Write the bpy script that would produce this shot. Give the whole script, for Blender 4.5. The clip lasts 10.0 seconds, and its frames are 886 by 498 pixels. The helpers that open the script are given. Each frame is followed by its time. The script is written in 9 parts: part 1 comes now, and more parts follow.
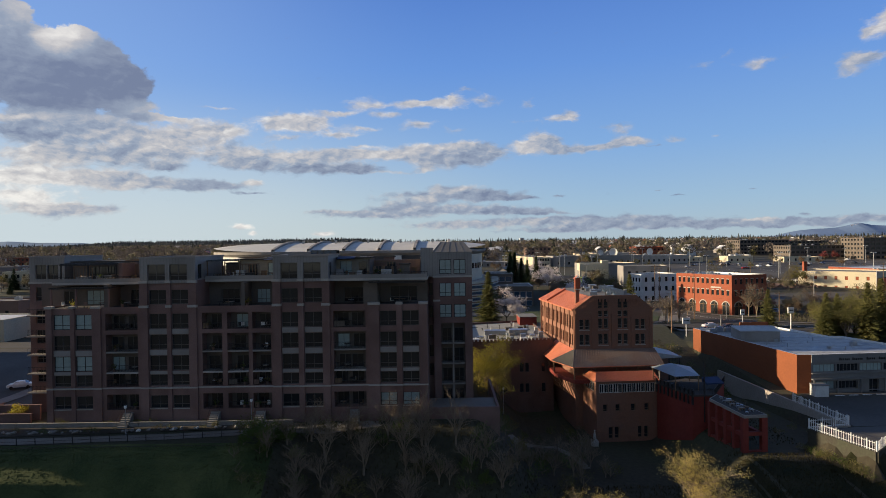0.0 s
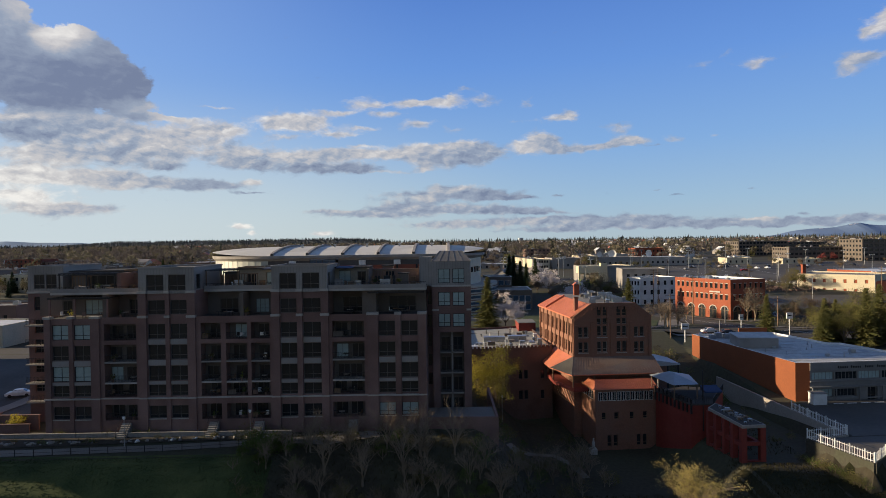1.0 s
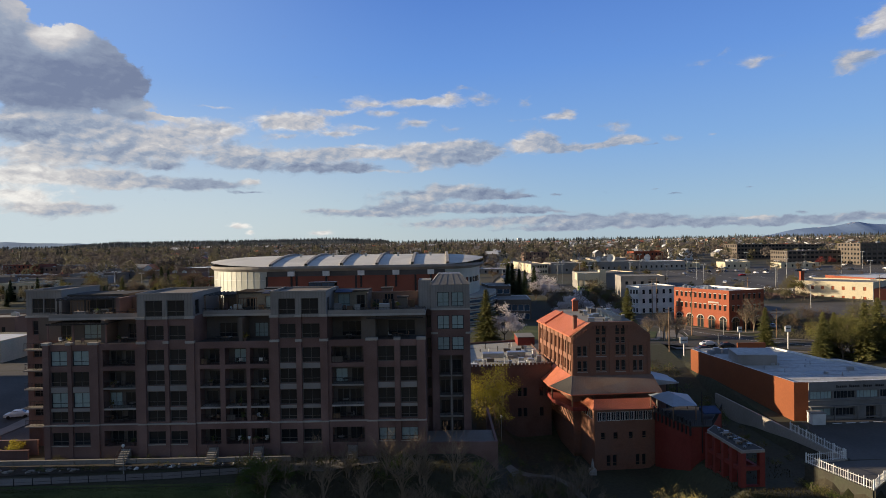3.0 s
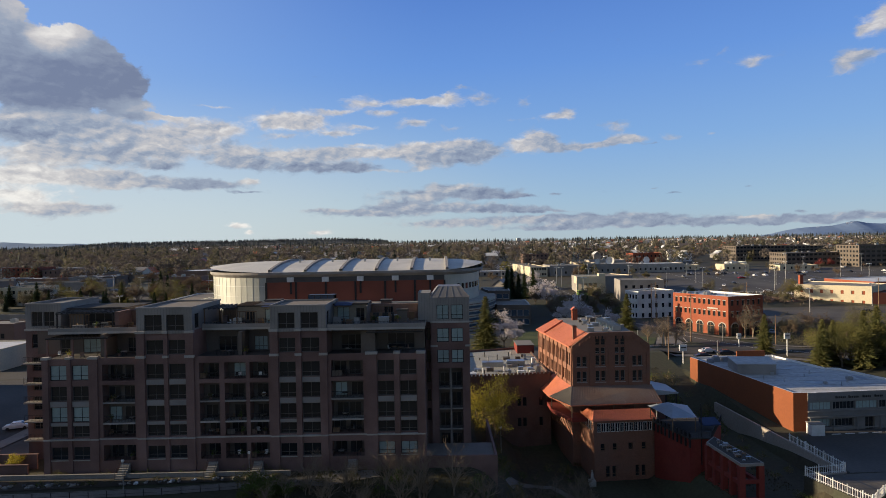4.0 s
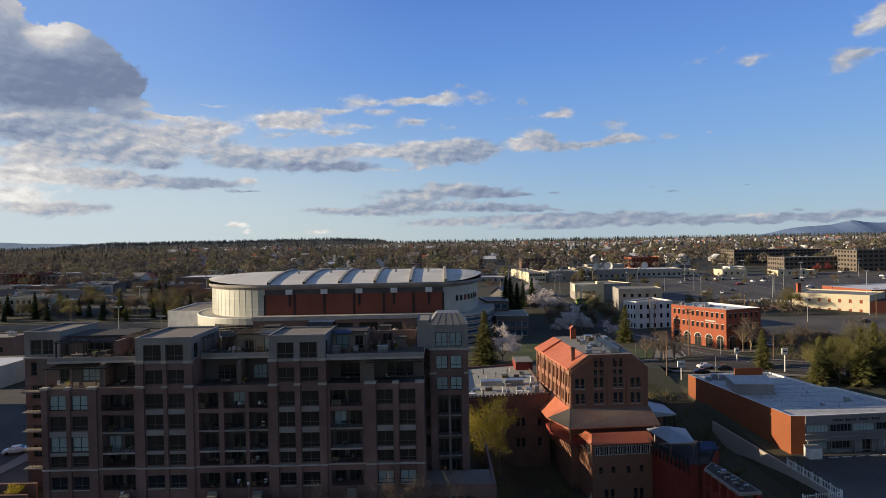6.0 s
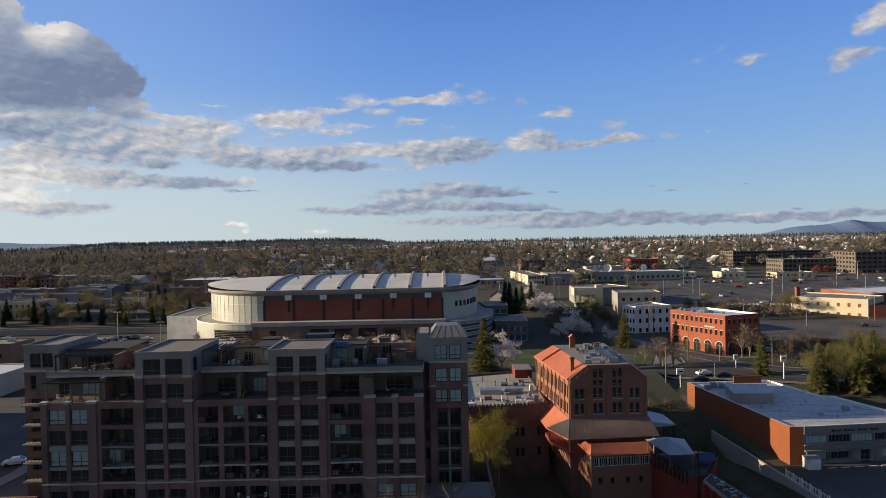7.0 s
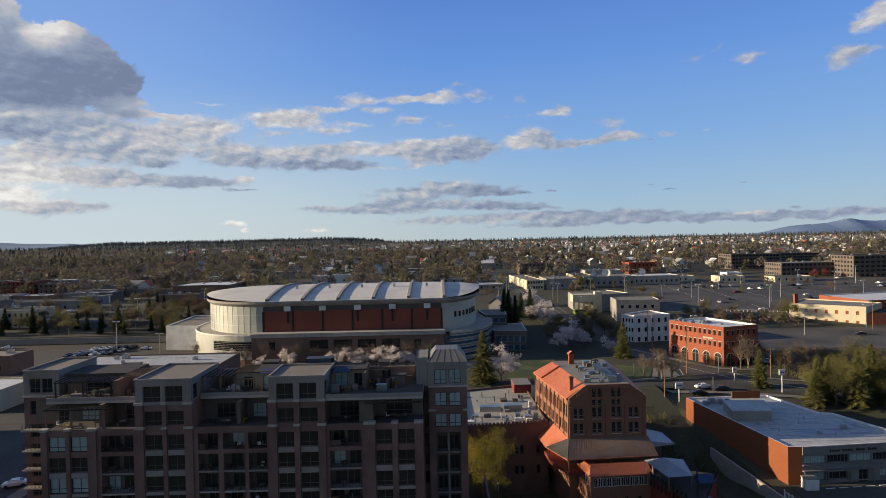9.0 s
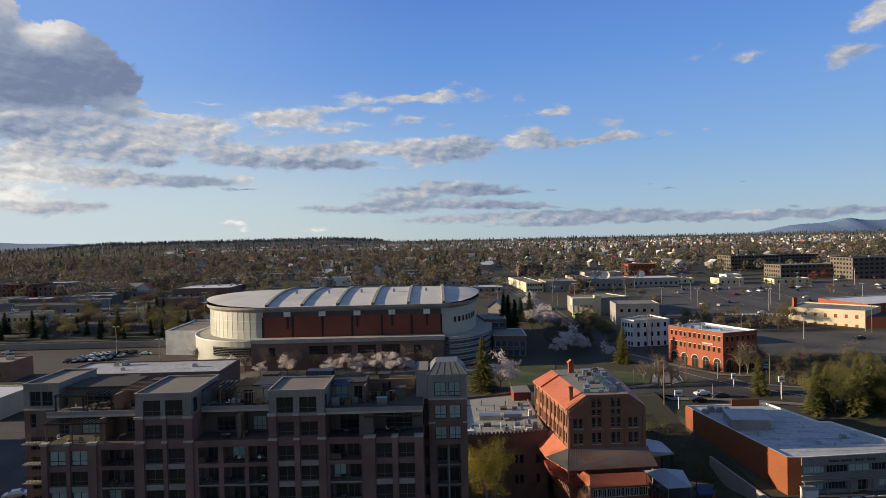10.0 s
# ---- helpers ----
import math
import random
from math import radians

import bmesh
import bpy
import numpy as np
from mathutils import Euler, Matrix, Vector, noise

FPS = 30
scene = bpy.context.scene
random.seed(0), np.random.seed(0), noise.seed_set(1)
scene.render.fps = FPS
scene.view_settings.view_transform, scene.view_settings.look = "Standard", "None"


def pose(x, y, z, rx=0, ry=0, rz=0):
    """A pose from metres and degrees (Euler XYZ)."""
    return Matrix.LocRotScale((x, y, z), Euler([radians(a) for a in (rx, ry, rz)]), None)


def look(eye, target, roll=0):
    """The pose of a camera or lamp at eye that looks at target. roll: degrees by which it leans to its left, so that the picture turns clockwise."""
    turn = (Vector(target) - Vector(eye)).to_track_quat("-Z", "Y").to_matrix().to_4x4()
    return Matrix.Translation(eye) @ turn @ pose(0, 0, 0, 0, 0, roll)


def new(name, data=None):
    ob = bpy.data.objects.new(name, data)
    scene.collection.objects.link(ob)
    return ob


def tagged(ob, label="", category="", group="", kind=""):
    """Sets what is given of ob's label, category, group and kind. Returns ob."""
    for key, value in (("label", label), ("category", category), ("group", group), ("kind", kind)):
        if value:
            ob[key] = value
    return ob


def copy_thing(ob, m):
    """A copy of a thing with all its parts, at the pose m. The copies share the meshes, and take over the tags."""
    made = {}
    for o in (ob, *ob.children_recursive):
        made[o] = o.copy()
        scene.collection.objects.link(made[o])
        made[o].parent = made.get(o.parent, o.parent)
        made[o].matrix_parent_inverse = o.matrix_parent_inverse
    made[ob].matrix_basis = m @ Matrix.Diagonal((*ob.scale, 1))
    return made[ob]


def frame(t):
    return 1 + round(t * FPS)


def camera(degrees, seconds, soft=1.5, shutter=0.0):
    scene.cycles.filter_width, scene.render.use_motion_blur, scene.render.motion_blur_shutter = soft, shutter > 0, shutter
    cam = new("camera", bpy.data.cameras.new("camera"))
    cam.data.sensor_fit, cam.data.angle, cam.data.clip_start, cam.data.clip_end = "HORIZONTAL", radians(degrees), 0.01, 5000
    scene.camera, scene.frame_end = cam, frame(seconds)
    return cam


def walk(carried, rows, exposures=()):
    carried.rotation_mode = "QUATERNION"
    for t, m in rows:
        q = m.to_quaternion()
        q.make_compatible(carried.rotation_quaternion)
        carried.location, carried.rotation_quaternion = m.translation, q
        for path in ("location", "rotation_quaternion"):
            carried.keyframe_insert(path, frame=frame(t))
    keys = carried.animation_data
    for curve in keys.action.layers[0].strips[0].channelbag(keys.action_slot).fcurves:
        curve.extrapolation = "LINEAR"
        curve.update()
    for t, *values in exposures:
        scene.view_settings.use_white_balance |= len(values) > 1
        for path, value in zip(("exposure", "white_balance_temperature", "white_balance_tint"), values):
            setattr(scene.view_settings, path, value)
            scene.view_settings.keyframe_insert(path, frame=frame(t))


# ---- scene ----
cam = camera(73.1, 10.0, 0.8)
METRES, EYE, TILT, LEAN, TURN = 21.5, 28.0, -0.6, 0.8, 0.0
ROWS = [
    (0.0, 0.0, 0.0, 0.0, -0.0, 0.0, 0.0),
    (0.5, 0.0011, 0.0002, 0.0364, -0.04, -0.02, 0.01),
    (1.0, 0.002, 0.0004, 0.0756, -0.09, -0.04, 0.02),
    (1.5, 0.0008, 0.0005, 0.1197, -0.14, -0.06, 0.05),
    (2.0, 0.0007, 0.0004, 0.1677, -0.17, -0.07, 0.07),
    (2.5, -0.0001, 0.001, 0.2145, -0.19, -0.09, 0.1),
    (4.0, -0.0024, 0.0011, 0.3661, -0.3, -0.16, 0.2),
    (4.5, -0.0033, -0.0028, 0.4208, -0.33, -0.18, 0.23),
    (5.0, -0.0026, -0.0053, 0.4754, -0.37, -0.21, 0.25),
    (5.5, -0.0026, -0.0061, 0.532, -0.41, -0.23, 0.26),
    (7.0, -0.004, -0.0101, 0.6922, -0.53, -0.31, 0.33),
    (7.5, -0.0066, -0.0126, 0.7405, -0.58, -0.34, 0.35),
    (8.0, -0.008, -0.0142, 0.7871, -0.61, -0.37, 0.36),
    (8.5, -0.0087, -0.0146, 0.8382, -0.64, -0.4, 0.4),
    (9.0, -0.0081, -0.0161, 0.8941, -0.66, -0.43, 0.42),
    (9.5, -0.0101, -0.0172, 0.9481, -0.7, -0.45, 0.44),
    (10.0, -0.0107, -0.0201, 0.9992, -0.72, -0.49, 0.47),
]
walk(cam, [(t, pose(0, 0, EYE, TILT, LEAN, TURN) @ pose(METRES * x, METRES * y, METRES * z, 90 + pitch, roll, yaw)) for t, x, y, z, yaw, pitch, roll in ROWS])

# ---- world, sun, exposure ----
SUN_EL, SUN_AZ = 12.0, -88.5   # degrees up, and from straight ahead (+y) towards the right (+x)
world = bpy.data.worlds.new("sky")
scene.world = world
world.use_nodes = True
wt = world.node_tree
wt.nodes.clear()


def wn(kind, **props):
    n = wt.nodes.new(kind)
    for key, value in props.items():
        setattr(n, key, value)
    return n


def wl(a, b):
    wt.links.new(a, b)


def wmath(op, a, b=None, c=None, clamp=False):
    n = wn("ShaderNodeMath", operation=op, use_clamp=clamp)
    for i, v in enumerate((a, b, c)):
        if v is None:
            continue
        if isinstance(v, (int, float)):
            n.inputs[i].default_value = v
        else:
            wl(v, n.inputs[i])
    return n.outputs[0]


sky = wn("ShaderNodeTexSky", sky_type="NISHITA")
sky.sun_disc = False
sky.sun_elevation, sky.sun_rotation = radians(SUN_EL), radians(SUN_AZ)
sky.altitude, sky.air_density, sky.dust_density, sky.ozone_density = 600, 1.0, 0.6, 1.6
coord = wn("ShaderNodeTexCoord")
sep = wn("ShaderNodeSeparateXYZ")
wl(coord.outputs["Generated"], sep.inputs[0])
az = wmath("MULTIPLY", wmath("ARCTAN2", sep.outputs[0], sep.outputs[1]), 57.2958)
el = wmath("MULTIPLY", wmath("ARCSINE", sep.outputs[2]), 57.2958)

def wnoise(src, scale, detail, rough, stretch=1.0, dx=0.0, dy=0.0, dz=3.7):
    """Cloud noise over bearing and height, in cycles a degree; stretch draws it out along the horizon."""
    v = wn("ShaderNodeCombineXYZ")
    wl(wmath("ADD", src[0], dx), v.inputs[0])
    wl(wmath("MULTIPLY_ADD", src[1], stretch, dy), v.inputs[1])
    v.inputs[2].default_value = dz
    n = wn("ShaderNodeTexNoise")
    n.inputs["Scale"].default_value, n.inputs["Detail"].default_value, n.inputs["Roughness"].default_value = scale, detail, rough
    wl(v.outputs[0], n.inputs["Vector"])
    return n.outputs["Fac"]


def wrange(v, a, b, c=0.0, d=1.0):
    n = wn("ShaderNodeMapRange", interpolation_type="SMOOTHSTEP")
    wl(v, n.inputs["Value"])
    for i, x in zip((1, 2, 3, 4), (a, b, c, d)):
        n.inputs[i].default_value = x
    return n.outputs[0]


def wmix(f, a, b):
    n = wn("ShaderNodeMix", data_type="RGBA")
    for sock, v in ((n.inputs[0], f), (n.inputs[6], a), (n.inputs[7], b)):
        if isinstance(v, tuple):
            sock.default_value = (*v, 1)
        elif isinstance(v, (int, float)):
            sock.default_value = v
        else:
            wl(v, sock)
    return n.outputs[2]


# ragged edges: the clouds' places are stirred by noise at two scales
stir_a = wnoise((az, el), 0.45, 5, 0.6, 1.8, 0, 0, 9.1)
stir_e = wnoise((az, el), 0.45, 5, 0.6, 1.8, 31, 17, 9.1)
saz = wmath("MULTIPLY_ADD", wmath("SUBTRACT", stir_a, 0.5), 1.7, az)
sel = wmath("MULTIPLY_ADD", wmath("SUBTRACT", stir_e, 0.5), 1.0, el)
mass, shine = 0.0, 0.0


def puff(a, e, w, h, d, bright=0.55):
    """One cloud: its bearing, height, half width and half height in degrees, how thick it is, and how far the sun lights it."""
    global mass, shine
    u = wmath("MULTIPLY_ADD", saz, 1 / w, -a / w)
    v = wmath("MULTIPLY_ADD", sel, 1 / h, -e / h)
    g = wmath("POWER", 0.46, wmath("MULTIPLY_ADD", v, v, wmath("MULTIPLY", u, u)))
    mass = wmath("MULTIPLY_ADD", g, d, mass)
    shine = wmath("MULTIPLY_ADD", g, d * bright, shine)


puff(-33.5, 13.16, 3.48, 1.76, 1.1, 0.06)
puff(-29.5, 13.86, 2.76, 1.38, 1.1, 0)
puff(-27.5, 13.41, 1.15, 1.16, 1, 0.08)
puff(-34.8, 14.64, 1.84, 1.90, 1.1, 0.22)
puff(-31.8, 12.16, 3.62, 0.88, 1, 0.08)
puff(-26.8, 10.91, 1.16, 0.30, 0.8, 0.15)
puff(-35.5, 16.75, 1.02, 1.55, 1.1, 0.42)
puff(-35.1, 18.06, 0.67, 0.51, 1, 0.75)
puff(-33.1, 16.31, 0.77, 0.65, 1.1, 1.1)
puff(-31.6, 16.88, 0.92, 0.58, 1.1, 1)
puff(-30.6, 16.77, 0.67, 0.58, 1, 0.6)
puff(-32.2, 15.70, 1.17, 0.46, 1, 0.85)
puff(-29.9, 15.68, 1.16, 1.11, 1, 0.3)
puff(-28.7, 14.70, 1.12, 1.05, 1, 0.18)
puff(-35.2, 10.12, 1.78, 0.23, 0.8, 0.9)
puff(-32.3, 10.49, 3.06, 0.40, 0.8, 0.62)
puff(-27.3, 11.79, 1.78, 0.49, 0.7, 0.72)
puff(-34.5, 9.20, 1.82, 0.78, 1, 0.18)
puff(-30.9, 9.68, 3.15, 0.65, 0.9, 0.36)
puff(-28.3, 9.42, 2.08, 0.50, 0.8, 0.42)
puff(-33.9, 7.30, 2.22, 0.79, 0.9, 0.55)
puff(-30.0, 7.76, 2.82, 0.82, 0.9, 0.36)
puff(-27.7, 7.69, 1.05, 0.51, 0.8, 0.25)
puff(-26.6, 9.34, 2.57, 0.51, 0.7, 0.66)
puff(-23.3, 9.77, 3.17, 0.86, 0.75, 0.62)
puff(-24.7, 8.12, 2.66, 0.69, 0.8, 0.5)
puff(-24.9, 6.96, 1.42, 0.39, 0.8, 0.25)
puff(-20.2, 10.42, 1.80, 0.62, 0.75, 0.66)
puff(-23.9, 11.03, 1.71, 0.26, 0.7, 0.78)
puff(-20.5, 12.10, 1.41, 0.13, 0.5, 0.7)
puff(-18.9, 8.35, 2.41, 0.81, 0.8, 0.5)
puff(-18.2, 7.36, 1.94, 0.41, 0.9, 0.26)
puff(-35.0, 5.70, 2.37, 0.60, 0.96, 0.75)
puff(-31.6, 5.67, 3.42, 0.51, 0.96, 0.66)
puff(-28.2, 5.75, 2.29, 0.59, 0.96, 0.42)
puff(-24.1, 5.39, 3.58, 0.48, 0.9, 0.33)
puff(-20.4, 5.36, 1.99, 0.36, 0.9, 0.22)
puff(-18.0, 4.78, 1.36, 0.11, 0.6, 0.3)
puff(-17.5, 5.65, 0.69, 0.23, 0.8, 0.85)
puff(-33.2, 3.01, 2.89, 0.51, 0.96, 0.46)
puff(-30.3, 3.27, 1.98, 0.29, 0.84, 0.42)
puff(-35.0, 4.13, 2.37, 0.55, 0.96, 0.85)
puff(-18.6, 1.67, 0.87, 0.28, 0.8, 0.92)
puff(-17.6, 1.09, 0.44, 0.19, 0.8, 0.88)
puff(-11.3, 1.00, 1.25, 0.27, 0.7, 0.85)
puff(-15.3, 11.26, 1.90, 0.65, 0.85, 0.7)
puff(-12.3, 11.15, 2.26, 0.81, 0.8, 0.62)
puff(-14.5, 9.78, 1.51, 0.30, 0.55, 0.6)
puff(-9.8, 12.12, 1.57, 0.25, 0.6, 0.7)
puff(-9.3, 10.19, 1.47, 0.26, 0.7, 0.7)
puff(-7.2, 10.77, 1.49, 0.23, 0.75, 0.72)
puff(-13.2, 8.12, 2.86, 0.62, 0.9, 0.62)
puff(-10.1, 8.32, 2.09, 0.52, 0.85, 0.5)
puff(-12.2, 7.00, 3.50, 0.42, 1, 0.2)
puff(-8.0, 7.12, 2.22, 0.37, 0.9, 0.22)
puff(-7.6, 8.54, 1.80, 0.37, 0.75, 0.68)
puff(-7.2, 9.16, 1.27, 0.16, 0.5, 0.7)
puff(-4.4, 8.32, 2.36, 0.47, 0.8, 0.62)
puff(-1.7, 9.03, 2.16, 0.37, 0.8, 0.62)
puff(-1.2, 7.87, 1.84, 0.63, 0.85, 0.46)
puff(-1.6, 7.02, 0.76, 0.37, 0.6, 0.62)
puff(-4.6, 6.74, 2.41, 0.16, 0.4, 0.6)
puff(2.4, 9.17, 1.30, 0.58, 0.85, 0.64)
puff(2.2, 8.02, 2.37, 0.74, 0.9, 0.32)
puff(4.7, 8.69, 1.83, 0.58, 0.85, 0.36)
puff(-7.3, 13.02, 1.48, 0.56, 0.7, 0.64)
puff(-3.6, 12.99, 1.61, 0.46, 0.65, 0.6)
puff(-1.9, 13.18, 1.51, 0.25, 0.6, 0.66)
puff(0.7, 13.04, 1.51, 0.41, 0.85, 0.76)
puff(1.1, 13.70, 0.76, 0.30, 0.6, 0.7)
puff(-5.1, 12.01, 1.28, 0.26, 0.6, 0.64)
puff(-2.2, 11.13, 1.51, 0.41, 0.7, 0.62)
puff(1.4, 10.71, 0.92, 0.26, 0.5, 0.52)
puff(4.3, 13.36, 1.72, 0.51, 0.55, 0.5)
puff(2.3, 14.33, 0.75, 0.25, 0.45, 0.5)
puff(8.2, 12.80, 0.74, 0.46, 0.4, 0.5)
puff(7.9, 11.23, 1.06, 0.15, 0.35, 0.5)
puff(11.5, 11.31, 1.46, 0.36, 0.75, 0.6)
puff(12.1, 11.88, 0.93, 0.35, 0.5, 0.52)
puff(8.1, 8.79, 0.85, 0.47, 0.9, 0.82)
puff(9.2, 9.26, 1.27, 0.73, 0.9, 0.6)
puff(10.4, 9.11, 1.26, 0.62, 0.8, 0.38)
puff(11.5, 8.53, 1.14, 0.31, 0.7, 0.36)
puff(13.2, 8.45, 1.44, 0.36, 0.75, 0.55)
puff(15.2, 8.60, 1.62, 0.25, 0.7, 0.56)
puff(16.7, 10.07, 1.19, 0.55, 0.6, 0.56)
puff(17.9, 8.94, 1.38, 0.40, 0.75, 0.62)
puff(16.5, 8.77, 1.20, 0.35, 0.7, 0.55)
puff(21.5, 8.83, 0.80, 0.25, 0.55, 0.54)
puff(24.7, 8.85, 0.45, 0.19, 0.5, 0.54)
puff(20.0, 8.40, 1.15, 0.10, 0.4, 0.3)
puff(1.3, 5.16, 2.16, 0.37, 0.75, 0.5)
puff(-0.6, 4.44, 4.21, 0.48, 0.9, 0.4)
puff(4.7, 4.44, 2.37, 0.43, 1, 0.2)
puff(7.0, 4.12, 2.03, 0.16, 0.9, 0.14)
puff(-3.8, 3.42, 3.66, 0.48, 0.85, 0.42)
puff(-7.1, 2.71, 4.67, 0.32, 0.8, 0.34)
puff(-10.5, 3.06, 2.50, 0.16, 0.6, 0.5)
puff(2.6, 3.09, 4.31, 0.38, 0.9, 0.34)
puff(6.9, 2.89, 3.20, 0.21, 0.9, 0.24)
puff(10.3, 2.64, 2.00, 0.13, 0.7, 0.3)
puff(1.5, 1.65, 4.75, 0.32, 0.75, 0.42)
puff(8.5, 1.99, 5.29, 0.32, 0.85, 0.42)
puff(9.6, 1.06, 4.21, 0.21, 0.7, 0.34)
puff(14.5, 1.32, 4.07, 0.31, 0.8, 0.4)
puff(17.3, 1.87, 5.93, 0.36, 0.9, 0.38)
puff(22.1, 1.32, 4.67, 0.30, 0.85, 0.4)
puff(27.9, 1.29, 5.11, 0.29, 0.85, 0.42)
puff(33.2, 1.30, 4.59, 0.32, 0.85, 0.42)
puff(36.1, 1.54, 1.43, 0.22, 0.8, 0.46)
puff(27.8, 1.63, 0.77, 0.14, 0.9, 1)
puff(21.4, 3.86, 0.66, 0.10, 0.7, 0.2)
puff(19.8, 4.54, 0.43, 0.08, 0.6, 0.25)
puff(27.5, 4.18, 0.34, 0.08, 0.6, 0.25)
puff(31.2, 1.97, 0.44, 0.14, 0.7, 0.25)
puff(10.9, 4.21, 0.47, 0.11, 0.5, 0.25)
puff(23.4, 14.84, 1.10, 0.42, 0.383, 0.5)
puff(25.4, 15.35, 0.62, 0.47, 0.34, 0.5)
puff(27.5, 14.52, 1.03, 0.51, 0.637, 0.6)
puff(28.7, 14.64, 0.92, 0.20, 0.34, 0.54)
puff(34.5, 13.28, 1.04, 0.58, 0.722, 0.58)
puff(35.7, 13.81, 1.36, 0.38, 0.637, 0.58)
puff(36.2, 15.67, 0.85, 0.65, 0.807, 0.76)
puff(35.3, 15.53, 0.47, 0.37, 0.595, 0.64)
puff(37.0, 16.38, 0.62, 0.73, 0.765, 0.74)
# the same broken cloud goes on round the rest of the sky
for a, e, w, h in ((-52, 10, 9, 3), (-60, 24, 12, 4), (55, 9, 8, 1.5), (100, 12, 12, 2), (-120, 14, 12, 3)):
    puff(a, e, w, h, 0.8)
streak = wnoise((saz, sel), 0.62, 10, 0.63, 2.2)
heap = wnoise((az, el), 0.70, 10, 0.58, 1.2)
heaped = wmath("MULTIPLY", wrange(el, 9.5, 11.5), wrange(az, -21.0, -25.0))      # the one tall cumulus
ragged = wmath("ADD", wmath("MULTIPLY", streak, wmath("SUBTRACT", 1.0, heaped)), wmath("MULTIPLY", heap, heaped))
amount = wmath("MULTIPLY_ADD", wmath("SUBTRACT", ragged, 0.5), 1.25, wmath("MINIMUM", mass, 1.5))
soft_cover = wmath("MULTIPLY", wrange(amount, 0.16, 0.78), 0.96)
firm_cover = wrange(amount, 0.34, 0.60)
cover = wmath("ADD", wmath("MULTIPLY", soft_cover, wmath("SUBTRACT", 1.0, heaped)), wmath("MULTIPLY", firm_cover, heaped))
# relief: the same noise a little nearer the sun
relief_a = wnoise((saz, sel), 0.65, 7, 0.58, 1.9)
relief_b = wnoise((saz, sel), 0.65, 7, 0.58, 1.9, 0.4, -0.6)
bright = wmath("DIVIDE", shine, wmath("ADD", mass, 0.02))
lit = wmath("ADD", bright, wmath("MULTIPLY", wmath("SUBTRACT", relief_a, relief_b), wmath("SUBTRACT", 1.05, wmath("MULTIPLY", heaped, 0.65))))
lit = wmath("ADD", lit, wmath("MULTIPLY", wmath("SUBTRACT", 0.55, wmath("MINIMUM", amount, 1.0)), 0.14))
lit = wmath("ADD", lit, wmath("MULTIPLY", wmath("MULTIPLY", wrange(az, -12.0, -40.0), wrange(el, 10.5, 7.0)), 0.14))   # brighter towards the sun
lit = wmath("SUBTRACT", lit, wmath("MULTIPLY", wrange(az, 5.0, 22.0), 0.10))
tone = wn("ShaderNodeValToRGB")
wl(lit, tone.inputs[0])
tone.color_ramp.elements[0].position, tone.color_ramp.elements[0].color = 0.0, (0.185, 0.225, 0.34, 1)
tone.color_ramp.elements[1].position, tone.color_ramp.elements[1].color = 1.0, (0.94, 0.91, 0.86, 1)
for p_, c_ in ((0.32, (0.32, 0.375, 0.48)), (0.62, (0.58, 0.565, 0.575))):
    tone.color_ramp.elements.new(p_).color = (*c_, 1)
body = tone.outputs[0]
SKY = 0.10
base = wn("ShaderNodeVectorMath", operation="SCALE")
wl(sky.outputs[0], base.inputs[0])
base.inputs["Scale"].default_value = SKY
air = wn("ShaderNodeValToRGB")             # the clear evening blue, from the horizon up
wl(wmath("DIVIDE", wmath("MAXIMUM", el, 0.0), 90.0), air.inputs[0])
stops = ((0.0, (0.44, 0.56, 0.65)), (0.04, (0.35, 0.53, 0.73)), (0.10, (0.235, 0.44, 0.80)), (0.18, (0.145, 0.33, 0.79)), (0.26, (0.095, 0.235, 0.68)), (0.45, (0.09, 0.17, 0.42)), (1.0, (0.09, 0.13, 0.27)))
air.color_ramp.elements[0].position, air.color_ramp.elements[0].color = 0.0, (*stops[0][1], 1)
air.color_ramp.elements[1].position, air.color_ramp.elements[1].color = 1.0, (*stops[-1][1], 1)
for p_, c_ in stops[1:-1]:
    air.color_ramp.elements.new(p_).color = (*c_, 1)
clear = wmix(0.88, base.outputs[0], air.outputs[0])
glow = wmath("MULTIPLY", wrange(az, 18.0, -40.0), wrange(el, 15.0, 1.5))
clear = wmix(wmath("MULTIPLY", glow, 0.85), clear, (0.74, 0.78, 0.68))
clear = wmix(wmath("MULTIPLY", wrange(az, 2.0, -34.0), 0.30), clear, (0.40, 0.58, 0.88))
mixed = wmix(wmath("MULTIPLY", cover, 0.95), clear, body)
# the unseen sky behind the camera is dimmed and warmed, to darken front faces
rear_dim = wn("ShaderNodeVectorMath", operation="MULTIPLY")
wl(mixed, rear_dim.inputs[0])
wl(wmix(wrange(sep.outputs[1], 0.45, -0.25), (1.0, 1.0, 1.0), (0.80, 0.69, 0.57)), rear_dim.inputs[1])
mixed = rear_dim.outputs[0]

bg = wn("ShaderNodeBackground")
wl(mixed, bg.inputs["Color"])
bg.inputs["Strength"].default_value = 0.60
wl(bg.outputs[0], wn("ShaderNodeOutputWorld").inputs["Surface"])

sun = new("sun", bpy.data.lights.new("sun", "SUN"))
sun.data.energy, sun.data.angle, sun.data.color = 5.0, radians(0.6), (1.0, 0.80, 0.54)
to_sun = Vector((math.sin(radians(SUN_AZ)) * math.cos(radians(SUN_EL)), math.cos(radians(SUN_AZ)) * math.cos(radians(SUN_EL)), math.sin(radians(SUN_EL))))
sun.matrix_world = look((0, 0, 60), Vector((0, 0, 60)) - to_sun)
scene.view_settings.exposure = 0.70

